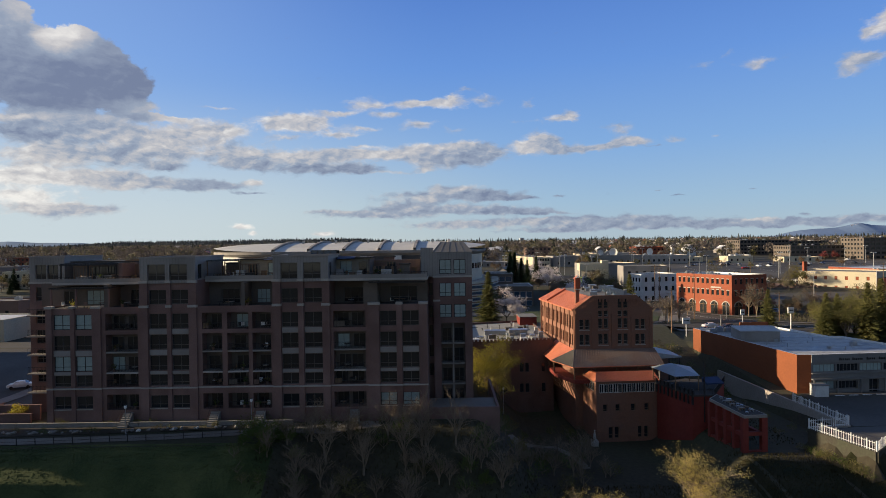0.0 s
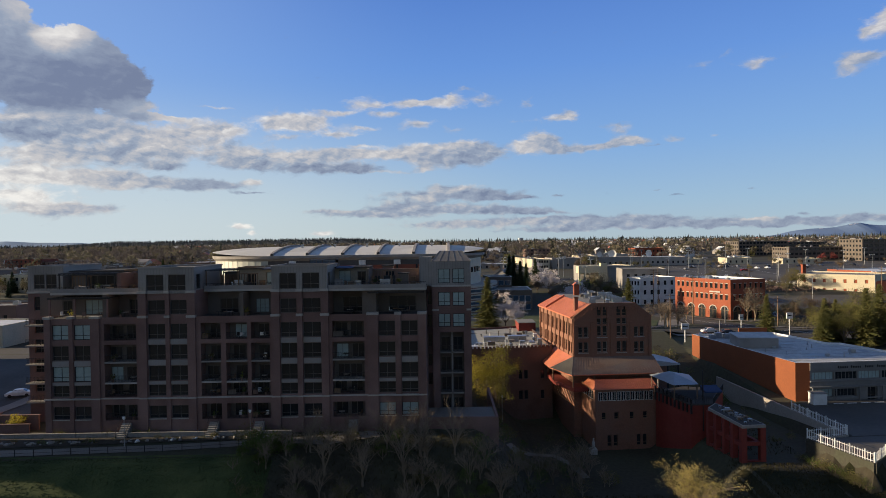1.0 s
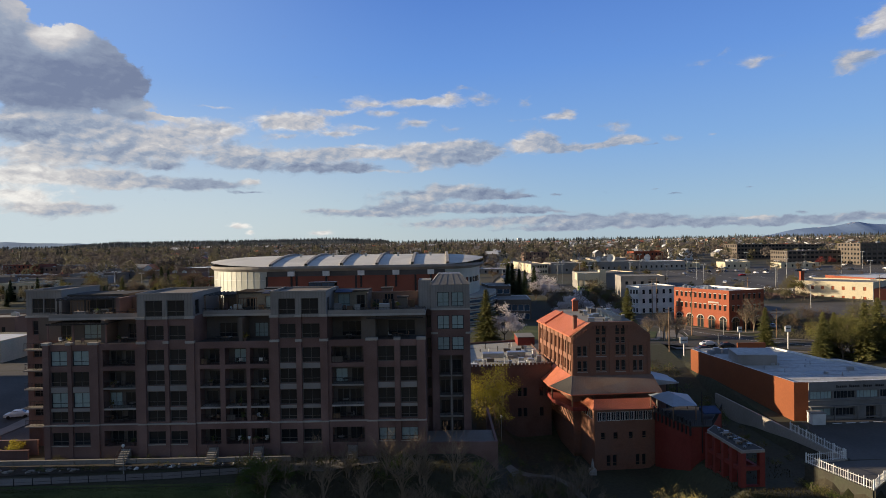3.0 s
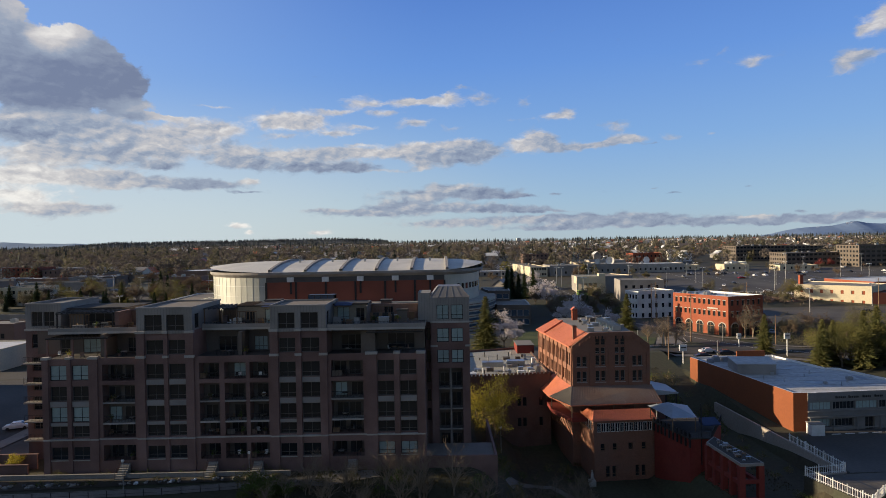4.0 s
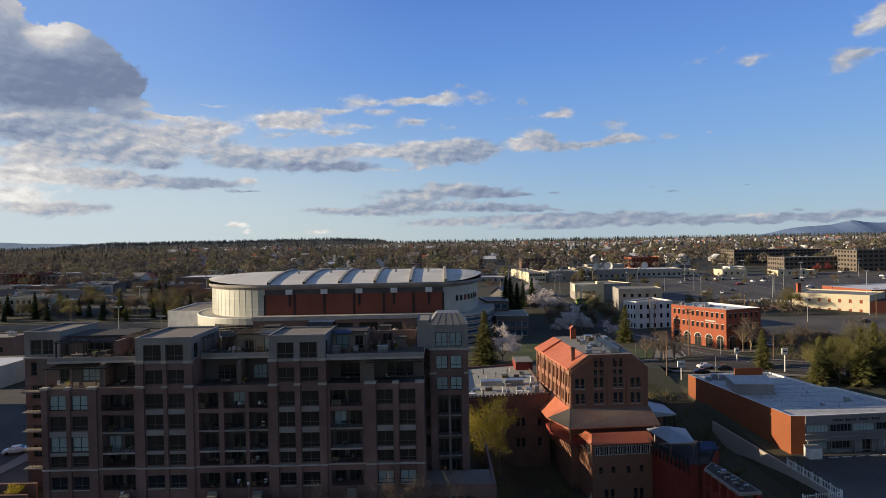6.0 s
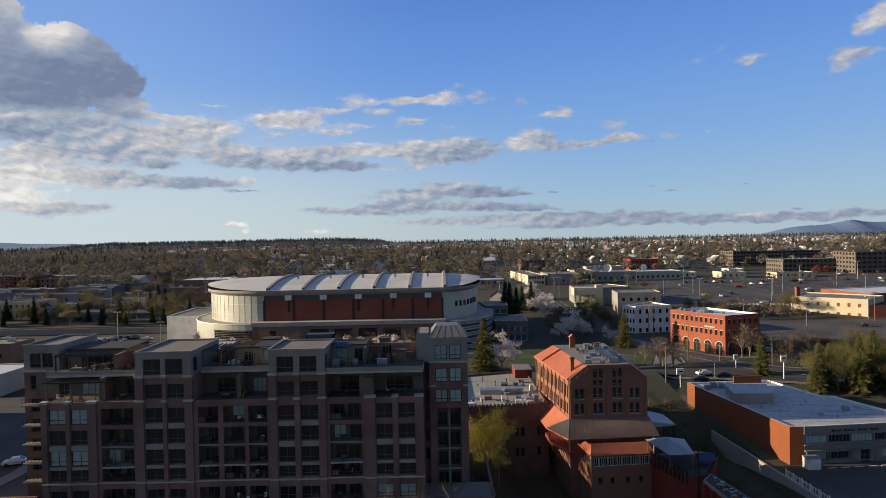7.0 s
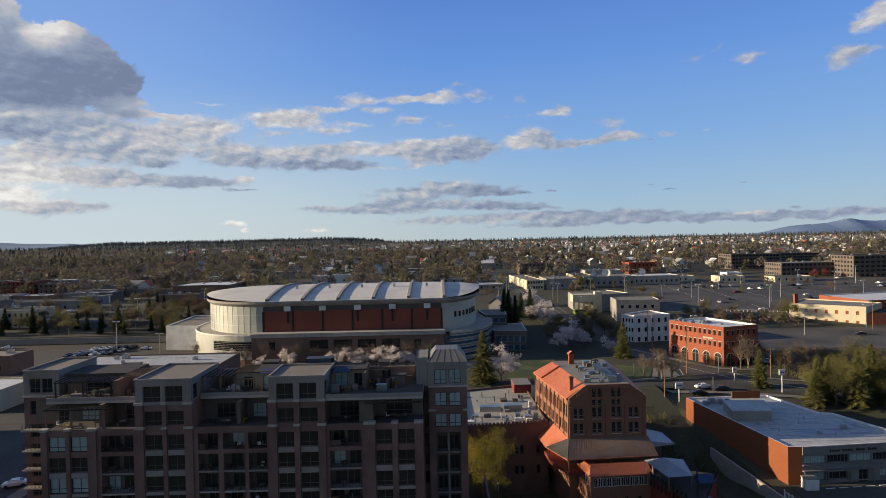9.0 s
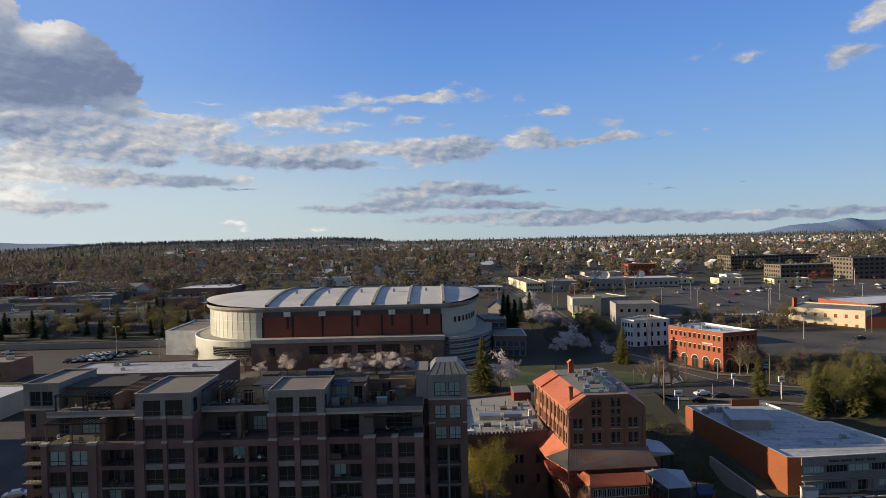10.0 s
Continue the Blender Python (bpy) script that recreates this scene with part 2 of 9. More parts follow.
# ---- materials ----
def mat(name, colour, rough=0.8, metal=0.0, vary=0.25, big=0.15, small=2.0, bump=0.15, tint=None, spec=0.4, lines=None, piece=0.0):
    """A surface: colour, its patches (big, cycles a metre) and grain (small), a second colour, upright seams every lines metres, a shift from piece to piece."""
    m = bpy.data.materials.new(name)
    m.use_nodes = True
    t = m.node_tree
    b = t.nodes["Principled BSDF"]
    b.inputs["Roughness"].default_value, b.inputs["Metallic"].default_value = rough, metal
    b.inputs["Specular IOR Level"].default_value = spec
    tc = t.nodes.new("ShaderNodeTexCoord")

    def noi(scale, detail):
        n = t.nodes.new("ShaderNodeTexNoise")
        n.inputs["Scale"].default_value, n.inputs["Detail"].default_value = scale, detail
        t.links.new(tc.outputs["Object"], n.inputs["Vector"])
        return n.outputs["Fac"]

    def num(op, a, c):
        n = t.nodes.new("ShaderNodeMath")
        n.operation = op
        for i, v in enumerate((a, c)):
            if isinstance(v, (int, float)):
                n.inputs[i].default_value = v
            else:
                t.links.new(v, n.inputs[i])
        return n.outputs[0]
    na, nb = noi(big, 5), noi(small, 6)
    both = num("ADD", num("MULTIPLY", num("SUBTRACT", na, 0.5), 1.6), num("SUBTRACT", nb, 0.5))
    if piece:
        info = t.nodes.new("ShaderNodeObjectInfo")
        both = num("ADD", both, num("MULTIPLY", num("SUBTRACT", info.outputs["Random"], 0.5), piece))
    val = num("ADD", 1.0, num("MULTIPLY", both, vary * 2))
    if lines:
        w = t.nodes.new("ShaderNodeTexWave")
        w.wave_type, w.bands_direction, w.wave_profile = "BANDS", lines[1], "SAW"
        w.inputs["Scale"].default_value = 0.314159 / lines[0]
        t.links.new(tc.outputs["Object"], w.inputs["Vector"])
        seam = num("GREATER_THAN", w.outputs["Fac"], 0.9)
        val = num("MULTIPLY", val, num("SUBTRACT", 1.0, num("MULTIPLY", seam, 0.3)))
    mix = t.nodes.new("ShaderNodeMix")
    mix.data_type = "RGBA"
    c2 = tint or tuple(c * 0.7 for c in colour)
    mix.inputs[6].default_value, mix.inputs[7].default_value = (*colour, 1), (*c2, 1)
    ramp = t.nodes.new("ShaderNodeMapRange")
    ramp.inputs[1].default_value, ramp.inputs[2].default_value = 0.4, 0.65
    t.links.new(na, ramp.inputs[0])
    t.links.new(ramp.outputs[0], mix.inputs[0])
    sc = t.nodes.new("ShaderNodeVectorMath")
    sc.operation = "SCALE"
    t.links.new(mix.outputs[2], sc.inputs[0])
    t.links.new(val, sc.inputs["Scale"])
    t.links.new(sc.outputs[0], b.inputs["Base Color"])
    if bump:
        bp = t.nodes.new("ShaderNodeBump")
        bp.inputs["Strength"].default_value, bp.inputs["Distance"].default_value = bump, 0.05
        t.links.new(nb, bp.inputs["Height"])
        t.links.new(bp.outputs[0], b.inputs["Normal"])
    return m


def leafy(name, colour, tint, clear=0.25):
    m = mat(name, colour, 0.75, 0, 0.3, 0.25, 1.5, 0, tint, 0.2, None, 0.35)
    m.node_tree.nodes["Principled BSDF"].inputs["Subsurface Weight"].default_value = 0.0
    t = m.node_tree
    tr = t.nodes.new("ShaderNodeBsdfTranslucent")
    tr.inputs["Color"].default_value = (*[min(1, c * 1.4) for c in colour], 1)
    mx = t.nodes.new("ShaderNodeMixShader")
    mx.inputs[0].default_value = clear
    t.links.new(t.nodes["Principled BSDF"].outputs[0], mx.inputs[1])
    t.links.new(tr.outputs[0], mx.inputs[2])
    t.links.new(mx.outputs[0], t.nodes["Material Output"].inputs["Surface"])
    return m


def glassy(name, colour, rough=0.04):
    return mat(name, colour, rough, 0.0, 0.3, 0.5, 1.1, 0.02, None, 0.5, None, 0.6)


BRICK = mat("brown brick", (0.172, 0.104, 0.090), 0.9, 0, 0.28, 0.2, 6, 0.3, (0.20, 0.126, 0.11))
BRICK_RED = mat("red brick", (0.29, 0.078, 0.038), 0.88, 0, 0.25, 0.25, 5, 0.3, (0.25, 0.072, 0.04))
BRICK_OLD = mat("old mill brick", (0.25, 0.118, 0.075), 0.9, 0, 0.34, 0.3, 4, 0.35, (0.175, 0.092, 0.064))
BRICK_ARENA = mat("dark red split block", (0.23, 0.075, 0.05), 0.9, 0, 0.2, 0.1, 3, 0.2)
BRICK_DIM = mat("dull brown brick", (0.22, 0.14, 0.11), 0.9, 0, 0.25, 0.2, 4, 0.2)
RED_PAINT = mat("red painted concrete", (0.205, 0.032, 0.023), 0.75, 0, 0.25, 0.2, 2, 0.15, (0.18, 0.034, 0.025))
RED_WALL = mat("red painted block wall", (0.235, 0.070, 0.024), 0.8, 0, 0.2, 0.12, 3, 0.15)
STUCCO = mat("grey stucco", (0.31, 0.29, 0.27), 0.9, 0, 0.12, 0.2, 4, 0.15)
CLAD = mat("pale ribbed metal cladding", (0.275, 0.262, 0.252), 0.5, 0.2, 0.1, 0.2, 3, 0.05, None, 0.4, (0.45, "X"))
STONE = mat("pale precast stone", (0.44, 0.41, 0.37), 0.85, 0, 0.15, 0.4, 5, 0.15)
CONCRETE = mat("weathered concrete", (0.28, 0.26, 0.235), 0.9, 0, 0.3, 0.25, 3, 0.25)
WHITE = mat("white paint", (0.74, 0.74, 0.72), 0.6, 0, 0.12, 0.3, 3, 0.05)
CREAM = mat("cream stucco", (0.56, 0.51, 0.38), 0.9, 0, 0.2, 0.15, 2, 0.1, (0.55, 0.47, 0.33))
ARENA_WHITE = mat("cream ribbed metal panels", (0.46, 0.475, 0.43), 0.45, 0.1, 0.08, 0.1, 2, 0.04)
ARENA_ROOF = mat("pale grey roof membrane", (0.62, 0.60, 0.545), 0.85, 0, 0.12, 0.06, 1.2, 0.05)
ROOF_GREY = mat("grey gravel roof", (0.24, 0.225, 0.20), 0.95, 0, 0.3, 0.2, 5, 0.4)
ROOF_TAN = mat("tan gravel roof", (0.22, 0.19, 0.155), 0.95, 0, 0.3, 0.3, 8, 0.4)
ROOF_WHITE = mat("white roof membrane", (0.68, 0.68, 0.67), 0.7, 0, 0.2, 0.12, 1.5, 0.1, (0.5, 0.5, 0.5))
ROOF_BLUE = mat("pale blue grey roof sheet", (0.32, 0.35, 0.38), 0.45, 0.2, 0.15, 0.1, 1.5, 0.06)
ROOF_RED = mat("rust red standing seam roof", (0.50, 0.158, 0.078), 0.6, 0.05, 0.35, 0.35, 3, 0.06, (0.40, 0.130, 0.075))
ROOF_DARK = mat("dark bitumen roof", (0.075, 0.07, 0.066), 0.95, 0, 0.3, 0.2, 4, 0.3, None, 0.15)
SHINGLE = mat("brown roof shingles", (0.16, 0.13, 0.11), 0.9, 0, 0.3, 0.3, 5, 0.3, None, 0.3, None, 0.8)
METAL = mat("galvanised steel", (0.42, 0.43, 0.44), 0.4, 0.8, 0.2, 0.5, 5, 0.05)
DARK = mat("black painted metal", (0.03, 0.03, 0.032), 0.5, 0.3, 0.2, 0.5, 5, 0.05)
WOOD = mat("weathered timber", (0.20, 0.13, 0.08), 0.85, 0, 0.3, 0.6, 5, 0.2)
GLASS = glassy("dark window glass", (0.022, 0.026, 0.03))
GLASS_PALE = glassy("window glass with pale blinds", (0.36, 0.46, 0.45), 0.10)
GLASS_BLUE = glassy("blue tinted glass", (0.05, 0.09, 0.14), 0.06)
BLUE_AWN = mat("blue awning cloth", (0.025, 0.045, 0.11), 0.85, 0, 0.15, 0.5, 4, 0.05)
ASPHALT = mat("grey asphalt", (0.056, 0.052, 0.048), 0.92, 0, 0.35, 0.05, 2, 0.2, (0.078, 0.072, 0.065))
PAVING = mat("concrete paving", (0.21, 0.19, 0.165), 0.9, 0, 0.25, 0.2, 3, 0.2)
LINE = mat("worn white road paint", (0.6, 0.6, 0.58), 0.8, 0, 0.25, 0.5, 4, 0)
LAWN = mat("spring lawn", (0.042, 0.062, 0.016), 0.95, 0, 0.4, 0.15, 4, 0.5, (0.07, 0.08, 0.024))
EARTH = mat("dry grass and earth", (0.055, 0.047, 0.029), 0.95, 0, 0.5, 0.04, 1.5, 0.5, (0.038, 0.042, 0.021))
ROCK = mat("grey basalt", (0.16, 0.15, 0.14), 0.95, 0, 0.4, 0.4, 3, 0.6)
BARK = mat("grey brown bark", (0.17, 0.135, 0.10), 0.95, 0, 0.3, 1, 6, 0.3, None, 0.2)
TWIG = mat("pale bare twigs", (0.25, 0.195, 0.14), 0.95, 0, 0.3, 0.5, 4, 0, None, 0.2)
CONIFER = leafy("dark conifer needles", (0.030, 0.050, 0.018), (0.045, 0.06, 0.02), 0.1)
FIR = leafy("green fir needles", (0.125, 0.132, 0.046), (0.165, 0.150, 0.054), 0.3)
PINE = leafy("olive green pine needles", (0.120, 0.118, 0.038), (0.165, 0.145, 0.046), 0.3)
WILLOW = leafy("pale yellow willow catkins", (0.36, 0.30, 0.10), (0.42, 0.33, 0.12), 0.35)
BLOSSOM = leafy("pale pink blossom", (0.56, 0.51, 0.50), (0.64, 0.60, 0.58), 0.3)
SPRING = leafy("yellow green spring leaves", (0.20, 0.18, 0.03), (0.27, 0.20, 0.04), 0.3)
OLIVE = leafy("olive budding leaves", (0.11, 0.105, 0.035), (0.15, 0.12, 0.04), 0.25)
BROWN = leafy("brown bare crowns", (0.118, 0.088, 0.060), (0.148, 0.106, 0.070), 0.15)
MOSS = leafy("green undergrowth", (0.075, 0.11, 0.025), (0.12, 0.135, 0.035), 0.25)
YELLOW = leafy("forsythia yellow", (0.30, 0.25, 0.03), (0.24, 0.21, 0.03), 0.3)
REDBUD = leafy("dull red spring crowns", (0.22, 0.055, 0.05), (0.18, 0.06, 0.05), 0.2)
# the town tree colours are greyed further to stand for distance haze
TOWN_BROWN = leafy("grey brown twigs of town trees, greyed further for haze", (0.116, 0.101, 0.090), (0.145, 0.122, 0.104), 0.2)
TOWN_OLIVE = leafy("grey olive buds of town trees, greyed further for haze", (0.118, 0.108, 0.072), (0.15, 0.132, 0.082), 0.25)
TOWN_FIR = leafy("grey green needles of town conifers", (0.046, 0.054, 0.046), (0.058, 0.064, 0.05), 0.15)
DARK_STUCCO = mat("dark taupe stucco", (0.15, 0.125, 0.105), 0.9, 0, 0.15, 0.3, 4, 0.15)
ROOF_PALE = mat("pale tan gravel roof", (0.36, 0.345, 0.29), 0.95, 0, 0.45, 0.25, 3, 0.3, (0.25, 0.245, 0.215))
ROOF_STAIN = mat("stained pale grey roof sheet", (0.47, 0.475, 0.47), 0.75, 0, 0.45, 0.12, 0.9, 0.08, (0.27, 0.27, 0.265))
# annex brick, darker and browner than the mill's
BRICK_ANNEX = mat("dark brown annex brick", (0.128, 0.075, 0.058), 0.92, 0, 0.35, 0.3, 4, 0.35, (0.115, 0.070, 0.056))
OFFICE_FRONT = mat("dull white office cladding", (0.21, 0.205, 0.20), 0.8, 0, 0.15, 0.3, 4, 0.1)
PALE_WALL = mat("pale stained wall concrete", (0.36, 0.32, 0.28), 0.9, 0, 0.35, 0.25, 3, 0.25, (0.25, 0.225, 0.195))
# wall concrete darkened in its colour to stand for shade
SHADE_WALL = mat("concrete with shade in its colour", (0.062, 0.058, 0.046), 0.95, 0, 0.4, 0.4, 3, 0.3, (0.045, 0.048, 0.034), 0.2)
TERRACE = mat("dark terrace pavers", (0.105, 0.095, 0.085), 0.95, 0, 0.35, 0.4, 3, 0.2, (0.075, 0.07, 0.065), 0.2)
FRAME = mat("grey brown window frames", (0.125, 0.118, 0.11), 0.6, 0.1, 0.2, 0.5, 4, 0.05)
LIGHT_CREAM = mat("dull cream terrace wall", (0.34, 0.30, 0.23), 0.9, 0, 0.25, 0.3, 3, 0.1)
SEAM = mat("grey standing seam metal", (0.17, 0.165, 0.16), 0.55, 0.15, 0.2, 0.3, 3, 0.05)
# bank grass made very dark, with the slope's shade in the colour
ROUGH = mat("rough bank grass, shade in its colour", (0.022, 0.024, 0.010), 0.95, 0, 0.5, 0.2, 3, 0.5, (0.032, 0.027, 0.013), 0.15)
DRY = leafy("dry olive grass blades", (0.042, 0.038, 0.016), (0.058, 0.048, 0.020), 0.2)

# ---- building helpers ----
def part(name, bm, material, parent, label=""):
    me = bpy.data.meshes.new(name)
    bm.to_mesh(me)
    bm.free()
    for m in (material if isinstance(material, (list, tuple)) else [material]):
        me.materials.append(m)
    ob = new(name, me)
    if parent is not None:
        ob.parent = parent
    if label:
        ob["label"] = label
    return ob


def shared(name, me, parent, m):
    """Another object on a mesh that is already there, at the pose m within its parent."""
    ob = new(name, me)
    ob.parent = parent
    ob.matrix_basis = m
    return ob


def thing(name, label, category, group="", kind="", at=(0, 0, 0)):
    ob = new(name)
    ob.location = at
    ob.empty_display_size = 0.5
    return tagged(ob, label, category, group, kind)


def mesh_of(name, bm, material):
    me = bpy.data.meshes.new(name)
    bm.to_mesh(me)
    bm.free()
    for m in (material if isinstance(material, (list, tuple)) else [material]):
        me.materials.append(m)
    return me


def quad(bm, pts, mi=0):
    f = bm.faces.new([bm.verts.new(p) for p in pts])
    f.material_index = mi
    return f


def box(bm, x0, x1, y0, y1, z0, z1, mi=0):
    v = [bm.verts.new(p) for p in ((x0, y0, z0), (x1, y0, z0), (x1, y1, z0), (x0, y1, z0), (x0, y0, z1), (x1, y0, z1), (x1, y1, z1), (x0, y1, z1))]
    for idx in ((3, 2, 1, 0), (4, 5, 6, 7), (0, 1, 5, 4), (1, 2, 6, 5), (2, 3, 7, 6), (3, 0, 4, 7)):
        bm.faces.new([v[i] for i in idx]).material_index = mi


def boxes(*dims):
    bm = bmesh.new()
    for d in dims:
        box(bm, *d)
    return bm


def prism(bm, pts, z0, z1, mi=0):
    """Upright prism on a counter-clockwise footprint; z1 may be a list, one height a corner."""
    tops = z1 if isinstance(z1, (list, tuple)) else [z1] * len(pts)
    lo = [bm.verts.new((x, y, z0)) for x, y in pts]
    hi = [bm.verts.new((x, y, z)) for (x, y), z in zip(pts, tops)]
    n = len(pts)
    bm.faces.new(list(reversed(lo))).material_index = mi
    bm.faces.new(hi).material_index = mi
    for i in range(n):
        bm.faces.new((lo[i], lo[(i + 1) % n], hi[(i + 1) % n], hi[i])).material_index = mi


def rod(bm, a, b, r0, r1=None, sides=6, mi=0):
    """A tapered round bar from a to b."""
    a, b = Vector(a), Vector(b)
    r1 = r0 if r1 is None else r1
    d = (b - a).normalized()
    u = d.orthogonal().normalized()
    w = d.cross(u)
    rings = []
    for c, r in ((a, r0), (b, r1)):
        rings.append([bm.verts.new(c + (u * math.cos(6.28318 * i / sides) + w * math.sin(6.28318 * i / sides)) * r) for i in range(sides)])
    for i in range(sides):
        bm.faces.new((rings[0][i], rings[0][(i + 1) % sides], rings[1][(i + 1) % sides], rings[1][i])).material_index = mi
    bm.faces.new(list(reversed(rings[0]))).material_index = mi
    bm.faces.new(rings[1]).material_index = mi


def inset(pts, d):
    """A convex counter-clockwise footprint drawn in by d metres."""
    n, out = len(pts), []
    for i in range(n):
        p, a, b = Vector(pts[i]), Vector(pts[i - 1]), Vector(pts[(i + 1) % n])
        e1, e2 = (p - a).normalized(), (b - p).normalized()
        n1, n2 = Vector((-e1.y, e1.x)), Vector((-e2.y, e2.x))
        s = (n1 + n2) / max(0.25, 1 + n1.dot(n2))
        out.append(tuple(p + s * d))
    return out


def skin(bm, p0, p1, z0, z1, holes=(), mi=0):
    """One wall from p0 to p1 (its outside to the right of that way), with real openings (u0, u1, v0, v1, depth) lined all round."""
    p0, p1 = Vector(p0), Vector(p1)
    length = (p1 - p0).length
    d = (p1 - p0) / length
    n = Vector((d.y, -d.x))
    us = sorted({0.0, length, *[h[0] for h in holes], *[h[1] for h in holes]})
    vs = sorted({z0, z1, *[h[2] for h in holes], *[h[3] for h in holes]})

    def at(u, v, dep=0.0):
        q = p0 + d * u - n * dep
        return (q.x, q.y, v)
    for i in range(len(us) - 1):
        j = 0
        while j < len(vs) - 1:
            cu, cv = (us[i] + us[i + 1]) / 2, (vs[j] + vs[j + 1]) / 2
            if any(h[0] < cu < h[1] and h[2] < cv < h[3] for h in holes):
                j += 1
                continue
            k = j + 1
            while k < len(vs) - 1 and not any(h[0] < cu < h[1] and h[2] < (vs[k] + vs[k + 1]) / 2 < h[3] for h in holes):
                k += 1
            quad(bm, (at(us[i], vs[j]), at(us[i + 1], vs[j]), at(us[i + 1], vs[k]), at(us[i], vs[k])), mi)
            j = k
    for u0, u1, v0, v1, dep in holes:
        quad(bm, (at(u0, v0), at(u0, v1), at(u0, v1, dep), at(u0, v0, dep)), mi)
        quad(bm, (at(u1, v1), at(u1, v0), at(u1, v0, dep), at(u1, v1, dep)), mi)
        quad(bm, (at(u0, v1), at(u1, v1), at(u1, v1, dep), at(u0, v1, dep)), mi)
        quad(bm, (at(u1, v0), at(u0, v0), at(u0, v0, dep), at(u1, v0, dep)), mi)


window_meshes = {}


def window(parent, x, y, z, turn, w, h, cols=2, rows=1, frame=DARK, glass=GLASS, bar=0.07):
    """A window, foot in the middle at x, y, z; its outside looks along -y turned by turn. Frame, with its pane as a part."""
    key = (round(w, 2), round(h, 2), cols, rows, frame.name, bar)
    if key not in window_meshes:
        bm = bmesh.new()
        us = [-w / 2 + bar * 0.6] + [-w / 2 + w * i / cols for i in range(1, cols)] + [w / 2 - bar * 0.6]
        vs = [bar * 0.6] + [h * i / rows if rows > 2 else h * 0.3 for i in range(1, rows)] + [h - bar * 0.6]
        cells = [(a + bar * 0.4 + w / 2, b - bar * 0.4 + w / 2, c + bar * 0.4, d - bar * 0.4, 0.06) for a, b in zip(us, us[1:]) for c, d in zip(vs, vs[1:])]
        skin(bm, (-w / 2, -0.02), (w / 2, -0.02), 0, h, cells)
        bmesh.ops.remove_doubles(bm, verts=bm.verts, dist=0.0005)
        fm = mesh_of("window", bm, frame)
        window_meshes[key] = fm
    gk = (round(w, 2), round(h, 2), glass.name)
    if gk not in window_meshes:
        bm = bmesh.new()
        box(bm, -w / 2 + 0.01, w / 2 - 0.01, 0.03, 0.05, 0.01, h - 0.01)
        window_meshes[gk] = mesh_of("pane", bm, glass)
    ob = shared("window", window_meshes[key], parent, pose(x, y, z, 0, 0, turn))
    shared("pane", window_meshes[gk], ob, Matrix())
    return ob


def grid_holes(length, n, w, rows, side=1.0, dep=0.22):
    """n openings of width w, evenly over a wall, in each row (foot, height)."""
    out = []
    for i in range(n):
        c = side + (length - 2 * side) * ((i + 0.5) / n)
        for v, h in rows:
            out.append((c - w / 2, c + w / 2, v, v + h, dep))
    return out


def fill_windows(parent, p0, p1, holes, cols=2, rows=1, frame=DARK, glass=GLASS, pale=None, chance=0.0, rng=None, bar=0.07):
    p0, p1 = Vector(p0), Vector(p1)
    d = (p1 - p0).normalized()
    n = Vector((d.y, -d.x))
    turn = math.degrees(math.atan2(d.y, d.x))
    for u0, u1, v0, v1, dep in holes:
        q = p0 + d * (u0 + u1) / 2 - n * (dep - 0.06)
        g = pale if pale and rng and rng.random() < chance else glass
        window(parent, q.x, q.y, v0, turn, u1 - u0, v1 - v0, cols, rows, frame, g, bar)


def flat_building(name, label, category, pts, z0, z1, wall, roof, faces=None, parapet=0.45, coping=None, group="", frame=DARK, glass=GLASS, pale=None, chance=0.0, cols=1, rows=1, rng=None, bar=0.07):
    """A flat-roofed building on a counter-clockwise footprint. faces: edge number -> openings."""
    top = thing(name, label, category, group)
    faces = faces or {}
    n = len(pts)
    bm = bmesh.new()
    for i in range(n):
        skin(bm, pts[i], pts[(i + 1) % n], z0, z1, faces.get(i, ()))
    part("wall", bm, wall, top)
    inner = inset(pts, 0.3)
    bm = bmesh.new()
    for i in range(n):
        j = (i + 1) % n
        a, b, c, d = pts[i], pts[j], inner[j], inner[i]
        quad(bm, ((*a, z1), (*b, z1), (*c, z1), (*d, z1)))
        quad(bm, ((*d, z1), (*c, z1), (*c, z1 - parapet), (*d, z1 - parapet)))
    part("coping", bm, coping or wall, top)
    bm = bmesh.new()
    f = bm.faces.new([bm.verts.new((*p, z1 - parapet)) for p in inner])
    part("roof", bm, roof, top)
    for i, holes in faces.items():
        fill_windows(top, pts[i], pts[(i + 1) % n], holes, cols, rows, frame, glass, pale, chance, rng, bar)
    return top


def edge_len(pts, i):
    return (Vector(pts[(i + 1) % len(pts)]) - Vector(pts[i])).length


def sm(a, b, x):
    t = min(1.0, max(0.0, (x - a) / (b - a)))
    return t * t * (3 - 2 * t)


def interp(x, xs, ys):
    return float(np.interp(x, xs, ys))


